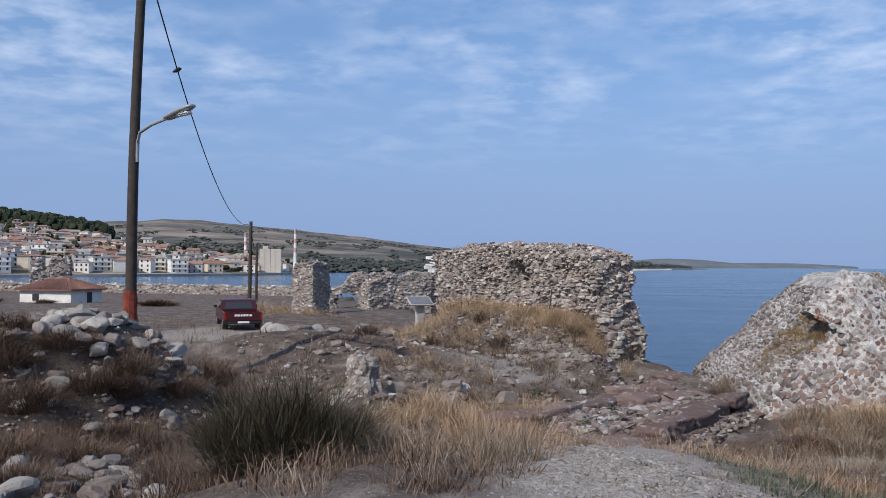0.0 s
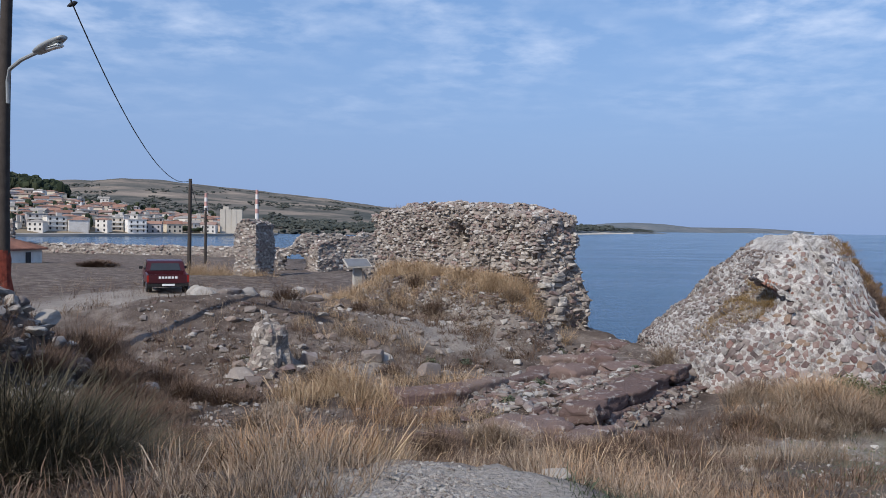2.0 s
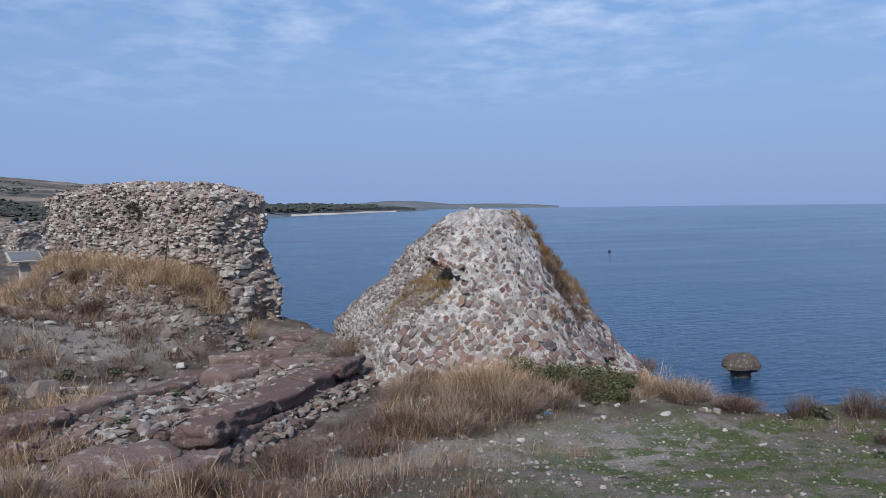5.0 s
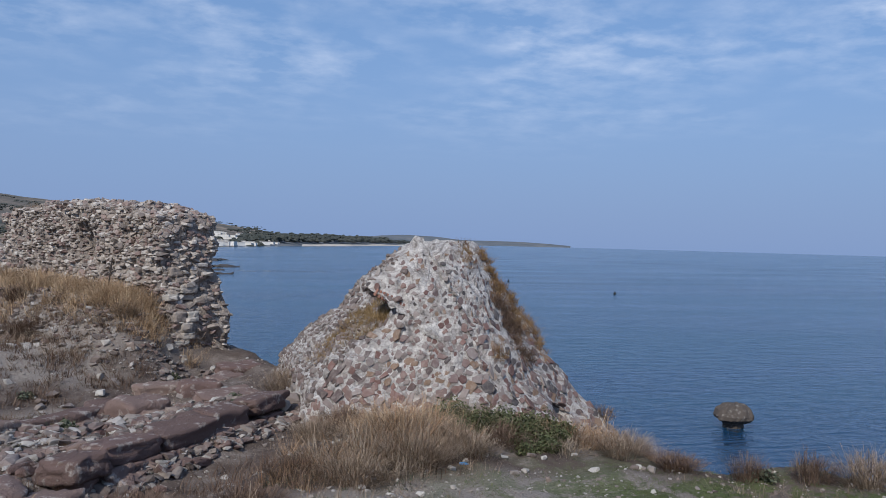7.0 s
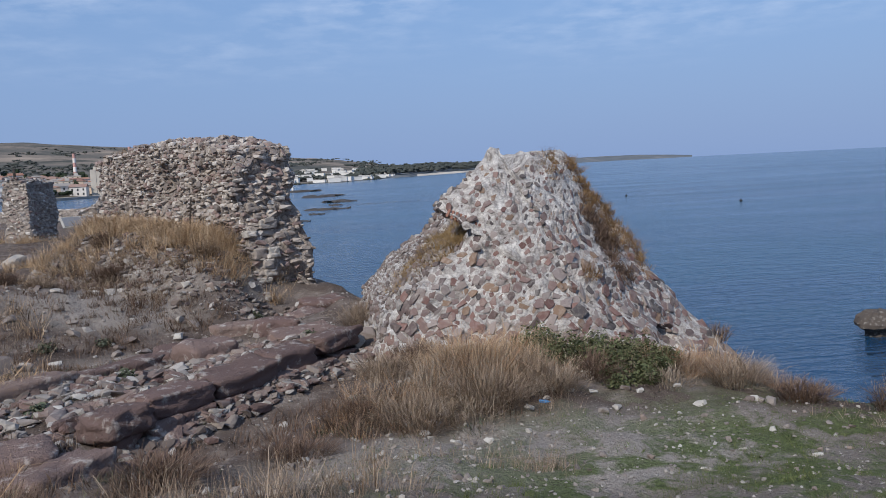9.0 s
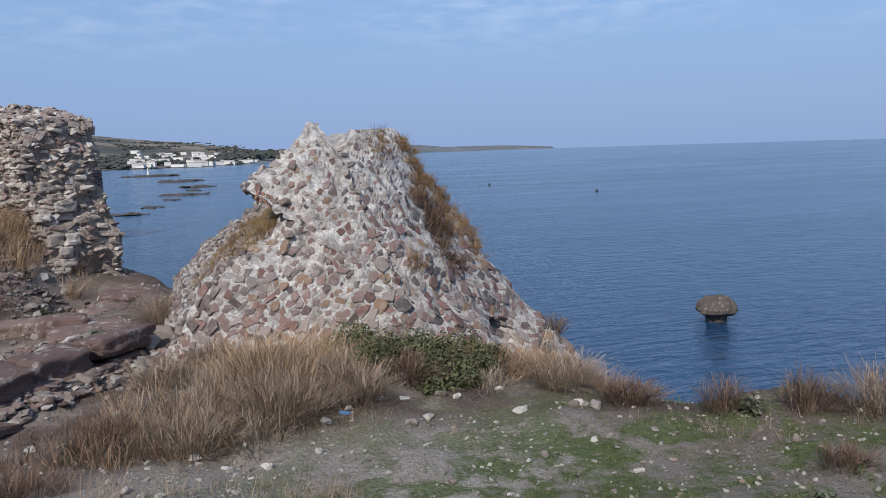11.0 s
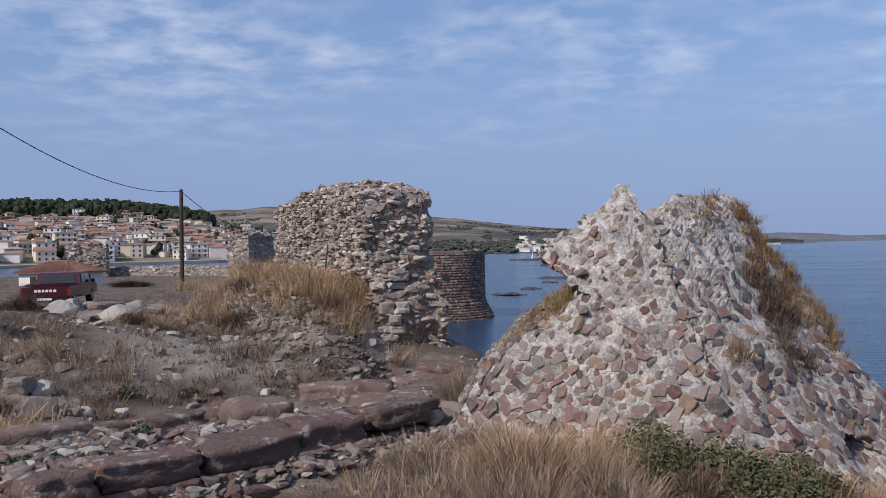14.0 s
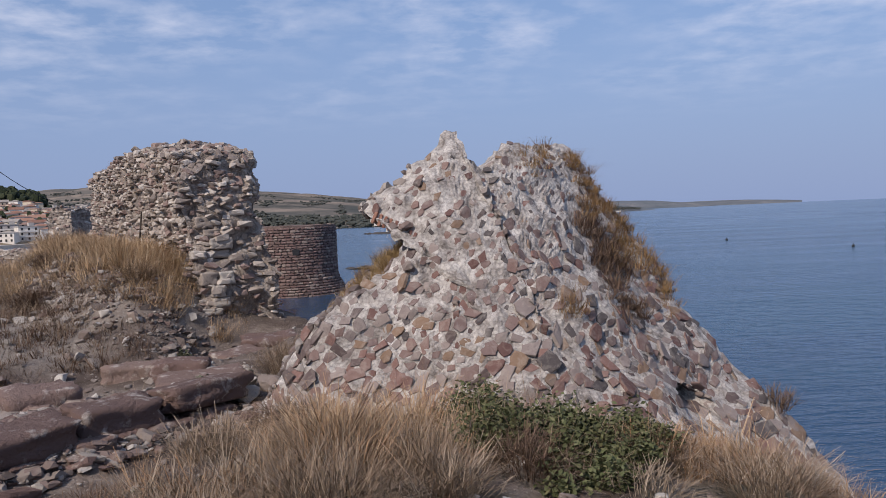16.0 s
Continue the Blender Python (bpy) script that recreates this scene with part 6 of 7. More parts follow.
def lay_stone(x, y, s, meshes, label, group, rr, name="loose_stone", sink=0.2, flat=0.65):
    ob = tagged(new(name, meshes[rr.randrange(len(meshes))]), label, "stone", group)
    sz = (s * rr.uniform(0.9, 1.4), s * rr.uniform(0.7, 1.0), s * flat * rr.uniform(0.7, 1.2))
    ob.matrix_basis = Matrix.Translation((x, y, top_z(x, y) + sz[2] * (0.5 - sink))) @ Euler((rr.uniform(-.3, .3), rr.uniform(-.3, .3), rr.uniform(0, 6.3))).to_matrix().to_4x4() @ Matrix.Diagonal((*sz, 1))


rs = random.Random(41)
for _ in range(85):
    u, v = rs.uniform(0.1, 4.5), rs.uniform(0.35, 1.7)
    c = KA + kd * u + kn * v
    lay_stone(c.x, c.y, rs.uniform(0.09, 0.27), pale if rs.random() < 0.7 else rubst, "pale flat rubble stone behind the footing", "rubble of the footing", rs, flat=0.4)
for _ in range(95):
    a, r = rs.uniform(0, 6.3), rs.random() ** 0.5
    x, y = -4.2 + 2.7 * r * math.cos(a), 10.3 + 2.7 * r * math.sin(a)
    lay_stone(x, y, rs.uniform(0.08, 0.28), slope_rock, "grey rubble stone on the stony slope", "rubble on the slope", rs)
for _ in range(60):
    a, r = rs.uniform(0, 6.3), rs.random() ** 0.5
    x, y = -6.6 + 2.0 * r * math.cos(a), 15.0 + 1.8 * r * math.sin(a)
    lay_stone(x, y, rs.uniform(0.16, 0.5), boulders, "pale boulder heaped round the pole", "boulders round the pole", rs, "boulder")
for x, y, s in ((-6.4, 29.6, 0.55), (-6.0, 30.1, 0.50), (-5.2, 29.5, 0.85), (-4.8, 30.2, 0.80), (-4.1, 30.4, 0.50), (-3.2, 31.3, 0.85), (-2.7, 31.6, 0.55), (-1.9, 30.3, 0.40), (-5.3, 24.4, 0.65), (-4.35, 24.0, 0.7), (-3.6, 24.5, 0.75), (-2.6, 25.4, 0.6), (-1.9, 25.9, 0.5), (-4.9, 23.3, 0.5), (-3.0, 23.6, 0.45), (-5.75, 28.1, 0.85), (-6.6, 27.6, 0.45), (-4.6, 28.0, 0.6), (-4.1, 27.4, 0.5), (-5.9, 27.2, 0.4), (-3.9, 15.2, 0.6), (-3.2, 14.4, 0.35)):
    lay_stone(x, y, s, boulders, "large pale boulder beside the dirt road", "boulders by the road", rs, "boulder")
for _ in range(14):
    x, y = -1.65 + rs.gauss(0, 0.42), 16.5 + rs.gauss(0, 0.5)
    lay_stone(x, y, rs.uniform(0.15, 0.4), pale if rs.random() < 0.6 else rubst, "stone of a crumbled lump of masonry", "crumbled masonry lump", rs, sink=0.1)
for _ in range(110):
    strew(rs.uniform(-3, 5.5), rs.uniform(17.2, 21.5), rs.uniform(0.06, 0.28), rs)
for _ in range(45):
    x, y = rs.uniform(6.6, 10.4), rs.uniform(12.0, 13.9)
    lay_stone(x, y, rs.uniform(0.05, 0.13), pale, "small pale stone at the edge of the grass", "stones before the fragment", rs)
for _ in range(120):
    strew(rs.uniform(5.5, 12.4), rs.uniform(7.6, 12.2), rs.uniform(0.03, 0.085), rs)
v, f = joined_stones(strewn)
tagged(new("small_stones", raw_mesh("small_stones", v, f, M_PALE_I)), "small pale stones strewn over the slope and turf", "stones", kind="stuff")
for x, y, s in ((1.35, 16.5, 0.4), (1.6, 16.8, 0.3), (0.25, 17.7, 0.45), (0.5, 17.9, 0.3), (-0.9, 10.3, 0.3), (-0.2, 10.0, 0.22), (1.75, 6.0, 0.14), (6.3, 16.9, 0.35), (6.5, 17.2, 0.3), (6.2, 17.4, 0.25)):
    lay_stone(x, y, s, boulders, "white stone block lying in the grass", "white stones", rs)

for _ in range(70):
    x, y = rs.uniform(-5.6, -2.4), rs.uniform(6.6, 9.6)
    lay_stone(x, y, rs.uniform(0.1, 0.34), slope_rock, "grey rubble stone on the stony slope", "rubble on the slope", rs)
for _ in range(48):
    x, y = -6.1 + rs.gauss(0, 0.85), 13.3 + rs.gauss(0, 0.6)
    lay_stone(x, y, rs.uniform(0.12, 0.36), boulders, "pale boulder heaped round the pole", "boulders round the pole", rs, "boulder", 0.1)
# stump of masonry standing in the dry grass
bm = bmesh.new()
loft(bm, [[Vector((r * math.cos(2 * math.pi * k / 28), 0.9 * r * math.sin(2 * math.pi * k / 28), z)) for k in range(28)] for r, z in ((0.42, -0.3), (0.40, 0.0), (0.36, 0.2), (0.33, 0.4), (0.30, 0.58), (0.24, 0.72), (0.14, 0.8))])
roughen(bm, 0.16, 2.6, 6.0, 0.7)
stump_places = scatter_on(bm, random.Random(4), 0.11, lambda c, n: c.z > 0.0, 500)
stump = thing("masonry_stump", bm, M_WALL, "small crumbled stump of mortared rubble in dry grass", "ruin")
set_stones(stump, "stone", stump_places, stone_meshes("stone", M_WST, FACETS), M_WST_I, None, random.Random(4), 200, (0, -1, 0.5), 0.25, 0.0, "", FACETS, 0.9)
stump.location = (-1.62, 16.5, top_z(-1.62, 16.5) - 0.1)

# gravel
items = []
rp = random.Random(55)
for _ in range(15000):
    q = rp.random() if _ < 11000 else 0.1
    if q < 0.3:
        y = min(6.3, 4.3 + rp.gauss(0, 1.0))
        x = 1.25 - 0.06 * y + rp.gauss(0, 1) * (0.75 - 0.10 * y)
    elif q < 0.6:
        x, y = rp.uniform(5.0, 12.6), rp.uniform(7.2, 12.8)
    elif q < 0.75:
        x, y = rp.uniform(-7, -1), rp.uniform(8, 14)
    else:
        x, y = rp.uniform(-4, 7), rp.uniform(9, 22)
    s = (0.006 + 0.017 * rp.random() ** 4 if q < 0.3 else 0.009 + 0.032 * rp.random() ** 3) + (0.07 if q > 0.6 else 0) * rp.random() ** 2
    items.append(Matrix.Translation((x, y, top_z(x, y) + s * 0.12)) @ Euler((rp.uniform(-.4, .4), rp.uniform(-.4, .4), rp.uniform(0, 6.3))).to_matrix().to_4x4() @ Matrix.Diagonal((s * 1.3, s, s * 0.7, 1)))
v, f = joined_stones(items)
tagged(new("gravel", raw_mesh("gravel", v, f, M_PEB)), "pale gravel and small stones strewn on the ground", "gravel", kind="stuff")

# broken red blocks tumbled along the footing
broken = stone_meshes("broken_block", M_RED, BLOCKS[:4] + STONES[:4])
for _ in range(100):
    c = KA + kd * rp.uniform(-1.2, 5.0) + kn * (rp.uniform(0.45, 2.0) if rp.random() < 0.75 else rp.uniform(-0.6, -0.36))
    s = rp.uniform(0.08, 0.24)
    ob = tagged(new("broken_block", broken[rp.randrange(8)]), "broken piece of reddish sandstone beside the footing", "stone", "broken blocks by the footing")
    ob.matrix_basis = Matrix.Translation((c.x, c.y, top_z(c.x, c.y) + s * 0.15)) @ Euler((rp.uniform(-.3, .3), rp.uniform(-.3, .3), kang + rp.uniform(-.9, .9))).to_matrix().to_4x4() @ Matrix.Diagonal((s * rp.uniform(1.1, 1.9), s, s * rp.uniform(0.5, 0.8), 1))

# broken rubble on the bed behind the footing, on the earth face below the wall and in the hollow
items = []
for _ in range(5600):
    q = rp.random()
    if q < 0.35:
        c = KA + kd * rp.uniform(-0.3, 5.0) + kn * rp.uniform(0.2, 2.2)
        x, y = c.x, c.y
    elif q < 0.68:
        t = rp.random()
        x, y = 4.7 - 5.0 * t + rp.gauss(0, 0.5), 20.9 + 3.6 * t + rp.gauss(0, 0.6)
    elif q < 0.8:
        x, y = -3.6 + rp.gauss(0, 1.7), 11.6 + rp.gauss(0, 1.8)
    elif q < 0.9:
        x, y = rp.uniform(-5, 0), rp.uniform(15, 20)
    else:
        c = KA + kd * rp.uniform(0, 4.6) - kn * rp.uniform(0.25, 0.5)
        x, y = c.x, c.y
    s = 0.04 + 0.14 * rp.random() ** 3
    items.append(Matrix.Translation((x, y, top_z(x, y) + s * 0.15)) @ Euler((rp.uniform(-.4, .4), rp.uniform(-.4, .4), rp.uniform(0, 6.3))).to_matrix().to_4x4() @ Matrix.Diagonal((s * 1.4, s, s * 0.6, 1)))
v, f = joined_stones(items)
tagged(new("rubble", raw_mesh("rubble", v, f, mat_stone("rubble_bits", [(0.27, 0.25, 0.23), (0.17, 0.135, 0.125), (0.12, 0.10, 0.092), (0.22, 0.19, 0.17), (0.15, 0.11, 0.10), (0.36, 0.34, 0.32)], True, lichen=0.2))), "broken grey rubble strewn between the blocks", "rubble", kind="stuff")

# ---- grass ----
rgx = random.Random(61)


def zone(out, cx, cy, rx, ry, n, h, spread=0.12, count=16, turn=0.0, edge=None):
    for _ in range(n):
        a, r = rgx.uniform(0, 6.3), rgx.random() ** 0.5
        u, v = rx * r * math.cos(a), ry * r * math.sin(a)
        x, y = cx + u * math.cos(turn) - v * math.sin(turn), cy + u * math.sin(turn) + v * math.cos(turn)
        if edge is not None and noise.noise(Vector((x * 0.9, y * 0.9, edge))) < -0.08:
            continue
        lump = noise.noise(Vector((x * 1.4, y * 1.4, 7.0))) + 0.5 * noise.noise(Vector((x * 3.3, y * 3.3, 2.0)))
        if lump < -0.22:
            continue
        out.append((x, y, top_z(x, y), h * (0.95 + 0.75 * lump) * rgx.uniform(0.6, 1.2), spread * rgx.uniform(0.6, 1.4), count * rgx.uniform(0.6, 1.4)))


gold, straw, brown, turf, rust = [], [], [], [], []
zone(gold, 2.3, 24.6, 3.7, 1.1, 430, 0.46, 0.13, 22, -0.95)
zone(gold, 3.9, 23.1, 0.8, 0.6, 70, 0.5, 0.12, 22)
zone(gold, 0.6, 25.2, 2.8, 1.3, 340, 0.4, 0.14, 20, -0.95)
zone(gold, -0.8, 24.0, 1.6, 1.3, 120, 0.34, 0.14, 16, 0, 33.0)
zone(straw, -0.35, 4.7, 0.75, 0.8, 110, 0.22, 0.1, 10)
zone(brown, -0.2, 4.6, 0.7, 0.9, 150, 0.14, 0.1, 12)
zone(straw, 0.2, 5.9, 0.75, 0.5, 120, 0.22, 0.09, 12)
zone(gold, 0.3, 6.9, 1.2, 0.7, 170, 0.34, 0.11, 16)
zone(straw, 2.2, 6.9, 1.3, 0.7, 220, 0.34, 0.11, 16)
zone(brown, 3.4, 7.2, 1.6, 0.9, 170, 0.25, 0.13, 14)
zone(brown, 1.6, 8.4, 2.2, 1.2, 240, 0.3, 0.14, 14)
zone(gold, 2.2, 9.6, 1.8, 1.0, 55, 0.4, 0.12, 18)
zone(straw, 6.2, 10.9, 1.6, 0.8, 170, 0.26, 0.11, 13, 0, 41.0)
zone(brown, 4.4, 9.4, 1.8, 1.2, 260, 0.2, 0.13, 13, 0, 42.0)
zone(gold, -0.2, 14.3, 1.0, 0.6, 120, 0.5, 0.12, 22)
zone(gold, 7.9, 14.3, 0.7, 0.45, 80, 0.5, 0.15, 20)
zone(straw, 7.2, 14.0, 1.3, 0.7, 110, 0.3, 0.16, 14)
zone(gold, 11.1, 14.3, 0.5, 0.4, 50, 0.4, 0.13, 20)
weeds = []
zone(weeds, 2.6, 4.9, 1.0, 1.3, 150, 0.12, 0.09, 14, 0, 44.0)
zone(weeds, 2.1, 4.5, 0.5, 0.9, 260, 0.09, 0.08, 12, 0, 51.0)
zone(straw, 2.0, 4.6, 0.6, 1.0, 70, 0.16, 0.1, 9, 0, 52.0)
zone(brown, 2.7, 5.3, 0.9, 1.2, 120, 0.14, 0.1, 12, 0, 45.0)
zone(brown, -1.0, 5.4, 1.2, 1.0, 120, 0.24, 0.12, 13)
zone(straw, -0.4, 18.2, 2.0, 1.4, 130, 0.45, 0.13, 16, 0, 34.0)
zone(straw, 7.9, 14.3, 1.0, 0.5, 110, 0.5, 0.16, 16)
zone(gold, 11.0, 14.0, 0.7, 0.5, 60, 0.4, 0.13, 22)
zone(gold, -1.0, 28.0, 2.2, 2.0, 160, 0.42, 0.15, 18)
zone(gold, -10.6, 48.0, 1.6, 1.2, 70, 0.9, 0.3, 30)
zone(gold, -7.5, 47.6, 1.0, 0.8, 40, 0.6, 0.3, 30)
zone(gold, 0.5, 14.9, 1.9, 0.9, 150, 0.45, 0.12, 20, 0.2, 3.0)
zone(gold, -0.3, 19.0, 1.5, 1.0, 90, 0.42, 0.12, 18, 0, 4.0)
zone(gold, 1.9, 12.6, 1.2, 0.8, 60, 0.35, 0.12, 16)
zone(gold, 4.9, 22.2, 0.35, 0.5, 25, 0.45, 0.1, 18)
zone(gold, 7.55, 14.85, 0.75, 0.5, 130, 0.5, 0.13, 26)
zone(gold, 11.2, 15.2, 0.9, 0.6, 80, 0.42, 0.14, 22)
zone(straw, 3.7, 8.4, 1.7, 1.6, 150, 0.36, 0.12, 16, 0.2, 17.0)
zone(gold, 3.0, 9.0, 1.2, 1.0, 25, 0.36, 0.12, 16, 0, 18.0)
zone(straw, -0.4, 6.0, 0.9, 0.6, 50, 0.34, 0.1, 10)
zone(straw, -10, 40, 5, 6, 160, 0.35, 0.3, 14, 0, 46.0)
zone(brown, -6, 38, 4, 7, 150, 0.35, 0.3, 14, 0, 47.0)
zone(straw, -4, 33, 3.5, 3.5, 150, 0.34, 0.2, 14, 0, 48.0)
zone(brown, -9.0, 22.0, 3.5, 3.0, 160, 0.4, 0.2, 16, 0, 49.0)
zone(brown, -4.5, 17.2, 3.0, 1.6, 150, 0.4, 0.16, 16, 0, 50.0)
zone(straw, 0.6, 8.3, 1.6, 0.9, 110, 0.32, 0.12, 13, 0, 19.0)
zone(straw, 4.6, 10.9, 1.6, 1.0, 160, 0.34, 0.12, 14, 0, 5.0)
zone(straw, 7.3, 14.2, 1.0, 0.6, 120, 0.42, 0.14, 18)
zone(straw, -1.0, 18.6, 2.4, 1.8, 160, 0.36, 0.13, 14, 0, 6.0)
zone(straw, -5.0, 19.0, 3.0, 2.2, 150, 0.36, 0.14, 14, 0, 7.0)
zone(straw, 1.0, 26.0, 3.4, 1.4, 160, 0.38, 0.14, 16, -0.95)
zone(straw, -16, 33, 9, 9, 260, 0.4, 0.4, 16, 0, 8.0)
zone(straw, -26, 60, 18, 18, 380, 0.5, 0.7, 18, 0, 9.0)
zone(straw, 0.0, 12.0, 8.0, 6.0, 420, 0.2, 0.1, 9, 0, 10.0)
zone(straw, 3.0, 19.0, 5.0, 3.5, 160, 0.2, 0.1, 9, 0, 11.0)
zone(straw, 11.8, 11.3, 1.5, 0.7, 60, 0.24, 0.1, 10, -0.4)
zone(brown, -3.5, 13.0, 4.0, 3.5, 330, 0.24, 0.14, 13, 0, 12.0)
zone(brown, 2.0, 11.5, 3.5, 2.6, 260, 0.2, 0.13, 12, 0, 13.0)
zone(brown, 6.2, 13.6, 1.7, 0.9, 80, 0.24, 0.13, 12)
zone(brown, 1.0, 17.6, 3.0, 2.0, 150, 0.22, 0.12, 12, 0, 14.0)
zone(brown, -6.0, 9.5, 2.5, 3.0, 130, 0.24, 0.14, 13, 0, 15.0)
zone(turf, 7.0, 13.6, 1.2, 0.5, 160, 0.09, 0.1, 12, 0, 21.0)
for _ in range(10500):
    x, y = 9.4 + rgx.gauss(0, 2.3), 9.6 + rgx.gauss(0, 1.9)
    if noise.noise(Vector((x * 0.9, y * 0.9, 2.0))) + 0.5 * noise.noise(Vector((x * 2.7, y * 2.7, 5.0))) < -0.04 or y > 12.8:
        continue
    turf.append((x, y, top_z(x, y), rgx.uniform(0.035, 0.085), rgx.uniform(0.04, 0.09), rgx.uniform(8, 16)))
zone(turf, 2.9, 3.6, 1.0, 1.4, 320, 0.07, 0.08, 12, 0, 16.0)
zone(brown, -3.6, 9.2, 3.2, 2.6, 520, 0.26, 0.15, 18, 0, 22.0)
zone(brown, -4.0, 12.5, 3.5, 2.5, 420, 0.26, 0.15, 18, 0, 31.0)
zone(brown, -2.0, 14.5, 2.6, 2.0, 240, 0.24, 0.14, 16, 0, 32.0)
zone(brown, 0.5, 19.8, 3.5, 1.8, 200, 0.2, 0.12, 12, 0, 23.0)
zone(brown, 3.0, 21.6, 2.6, 1.0, 120, 0.22, 0.12, 12, -0.6, 24.0)
zone(straw, 2.5, 21.2, 3.0, 1.2, 120, 0.24, 0.12, 10, -0.6, 25.0)
zone(brown, -4.5, 18.0, 3.5, 2.4, 220, 0.24, 0.14, 13, 0, 26.0)
zone(brown, 1.5, 14.2, 2.6, 1.2, 140, 0.2, 0.12, 12, 0, 27.0)
zone(straw, -8.0, 17.5, 3.0, 3.0, 160, 0.3, 0.14, 12, 0, 28.0)
zone(brown, -9.5, 12.0, 3.0, 4.0, 200, 0.3, 0.16, 14, 0, 29.0)
zone(brown, -14, 28, 9, 9, 260, 0.45, 0.4, 16, 0, 30.0)
zone(gold, 2.3, 24.3, 3.6, 1.2, 420, 0.48, 0.13, 24, -0.98)
zone(gold, 3.6, 22.9, 1.0, 0.7, 120, 0.52, 0.12, 24)
zone(straw, 1.4, 22.9, 3.0, 1.1, 330, 0.36, 0.13, 18, -0.9)
zone(brown, 2.0, 21.9, 3.0, 1.2, 420, 0.24, 0.12, 18, -0.8)
zone(brown, 0.0, 18.5, 3.6, 2.6, 620, 0.2, 0.12, 16, 0, 61.0)
zone(brown, 2.6, 16.6, 2.6, 2.4, 420, 0.16, 0.11, 16, 0, 62.0)
zone(brown, 2.0, 11.2, 2.6, 2.2, 520, 0.22, 0.12, 18, 0, 63.0)
zone(weeds, 2.6, 15.2, 2.4, 2.4, 260, 0.12, 0.10, 14, 0, 64.0)
zone(weeds, 6.9, 12.9, 1.3, 0.6, 130, 0.14, 0.10, 14, 0, 68.0)
zone(weeds, 3.4, 11.0, 1.8, 1.4, 200, 0.12, 0.10, 14, 0, 65.0)
zone(rust, 7.3, 13.9, 1.3, 0.6, 90, 0.46, 0.13, 24)
zone(rust, 7.6, 14.6, 0.8, 0.5, 60, 0.55, 0.12, 26)
zone(rust, 6.5, 13.1, 1.2, 0.6, 45, 0.32, 0.13, 20, 0.3)
zone(straw, 6.9, 12.7, 1.4, 0.5, 90, 0.22, 0.12, 16)
zone(brown, 6.8, 13.3, 1.6, 0.7, 110, 0.24, 0.14, 18)
zone(rust, 10.6, 13.7, 0.9, 0.5, 150, 0.34, 0.12, 22, -0.3)
zone(rust, 11.4, 13.2, 0.7, 0.4, 90, 0.28, 0.12, 20, -0.4)
zone(straw, 0.3, 5.2, 0.5, 0.5, 130, 0.26, 0.1, 14)
zone(rust, 0.1, 5.9, 0.6, 0.45, 90, 0.3, 0.1, 18)
zone(straw, 2.1, 5.7, 0.6, 0.5, 110, 0.28, 0.1, 14)
zone(rust, 2.6, 6.3, 0.9, 0.5, 110, 0.3, 0.11, 18)
zone(rust, 1.0, 13.6, 1.2, 0.8, 110, 0.4, 0.13, 20, 0, 66.0)
zone(rust, -1.6, 9.0, 1.2, 0.8, 110, 0.36, 0.13, 20, 0, 67.0)
blades("rust_grass", rust, M_RUSTGRASS, "rust-brown dry grass in thick tufts", "dry grass", 14, 0.0042)
blades("golden_grass", gold, M_GOLD, "tall golden dry grass in dense tufts", "dry grass", 1, 0.0048)
blades("straw_grass", straw, M_STRAW, "pale straw-coloured dry grass", "dry grass", 2, 0.0032)
blades("brown_scrub", brown, M_BROWN, "low brown withered scrub", "scrub", 3, 0.007)
blades("low_weeds", weeds, M_GREYWEED, "low grey-green weeds beside the gravel path", "weeds", 9, 0.007)
blades("turf", turf, M_TURF, "short green turf in broken patches", "grass", 4, 0.005)

# ---- bushes ----


def dry_bush(x, y, h, r, n, material, label, seed, width=0.004, name="dry_bush"):
    rr = random.Random(seed)
    b = bmesh.new()
    twigs(b, rr, (0, 0, 0), h, r, n, width, 3)
    ob = thing(name, b, material, label, "bush", "dry bushes")
    ob.location = (x, y, top_z(x, y) - 0.04)
    return ob


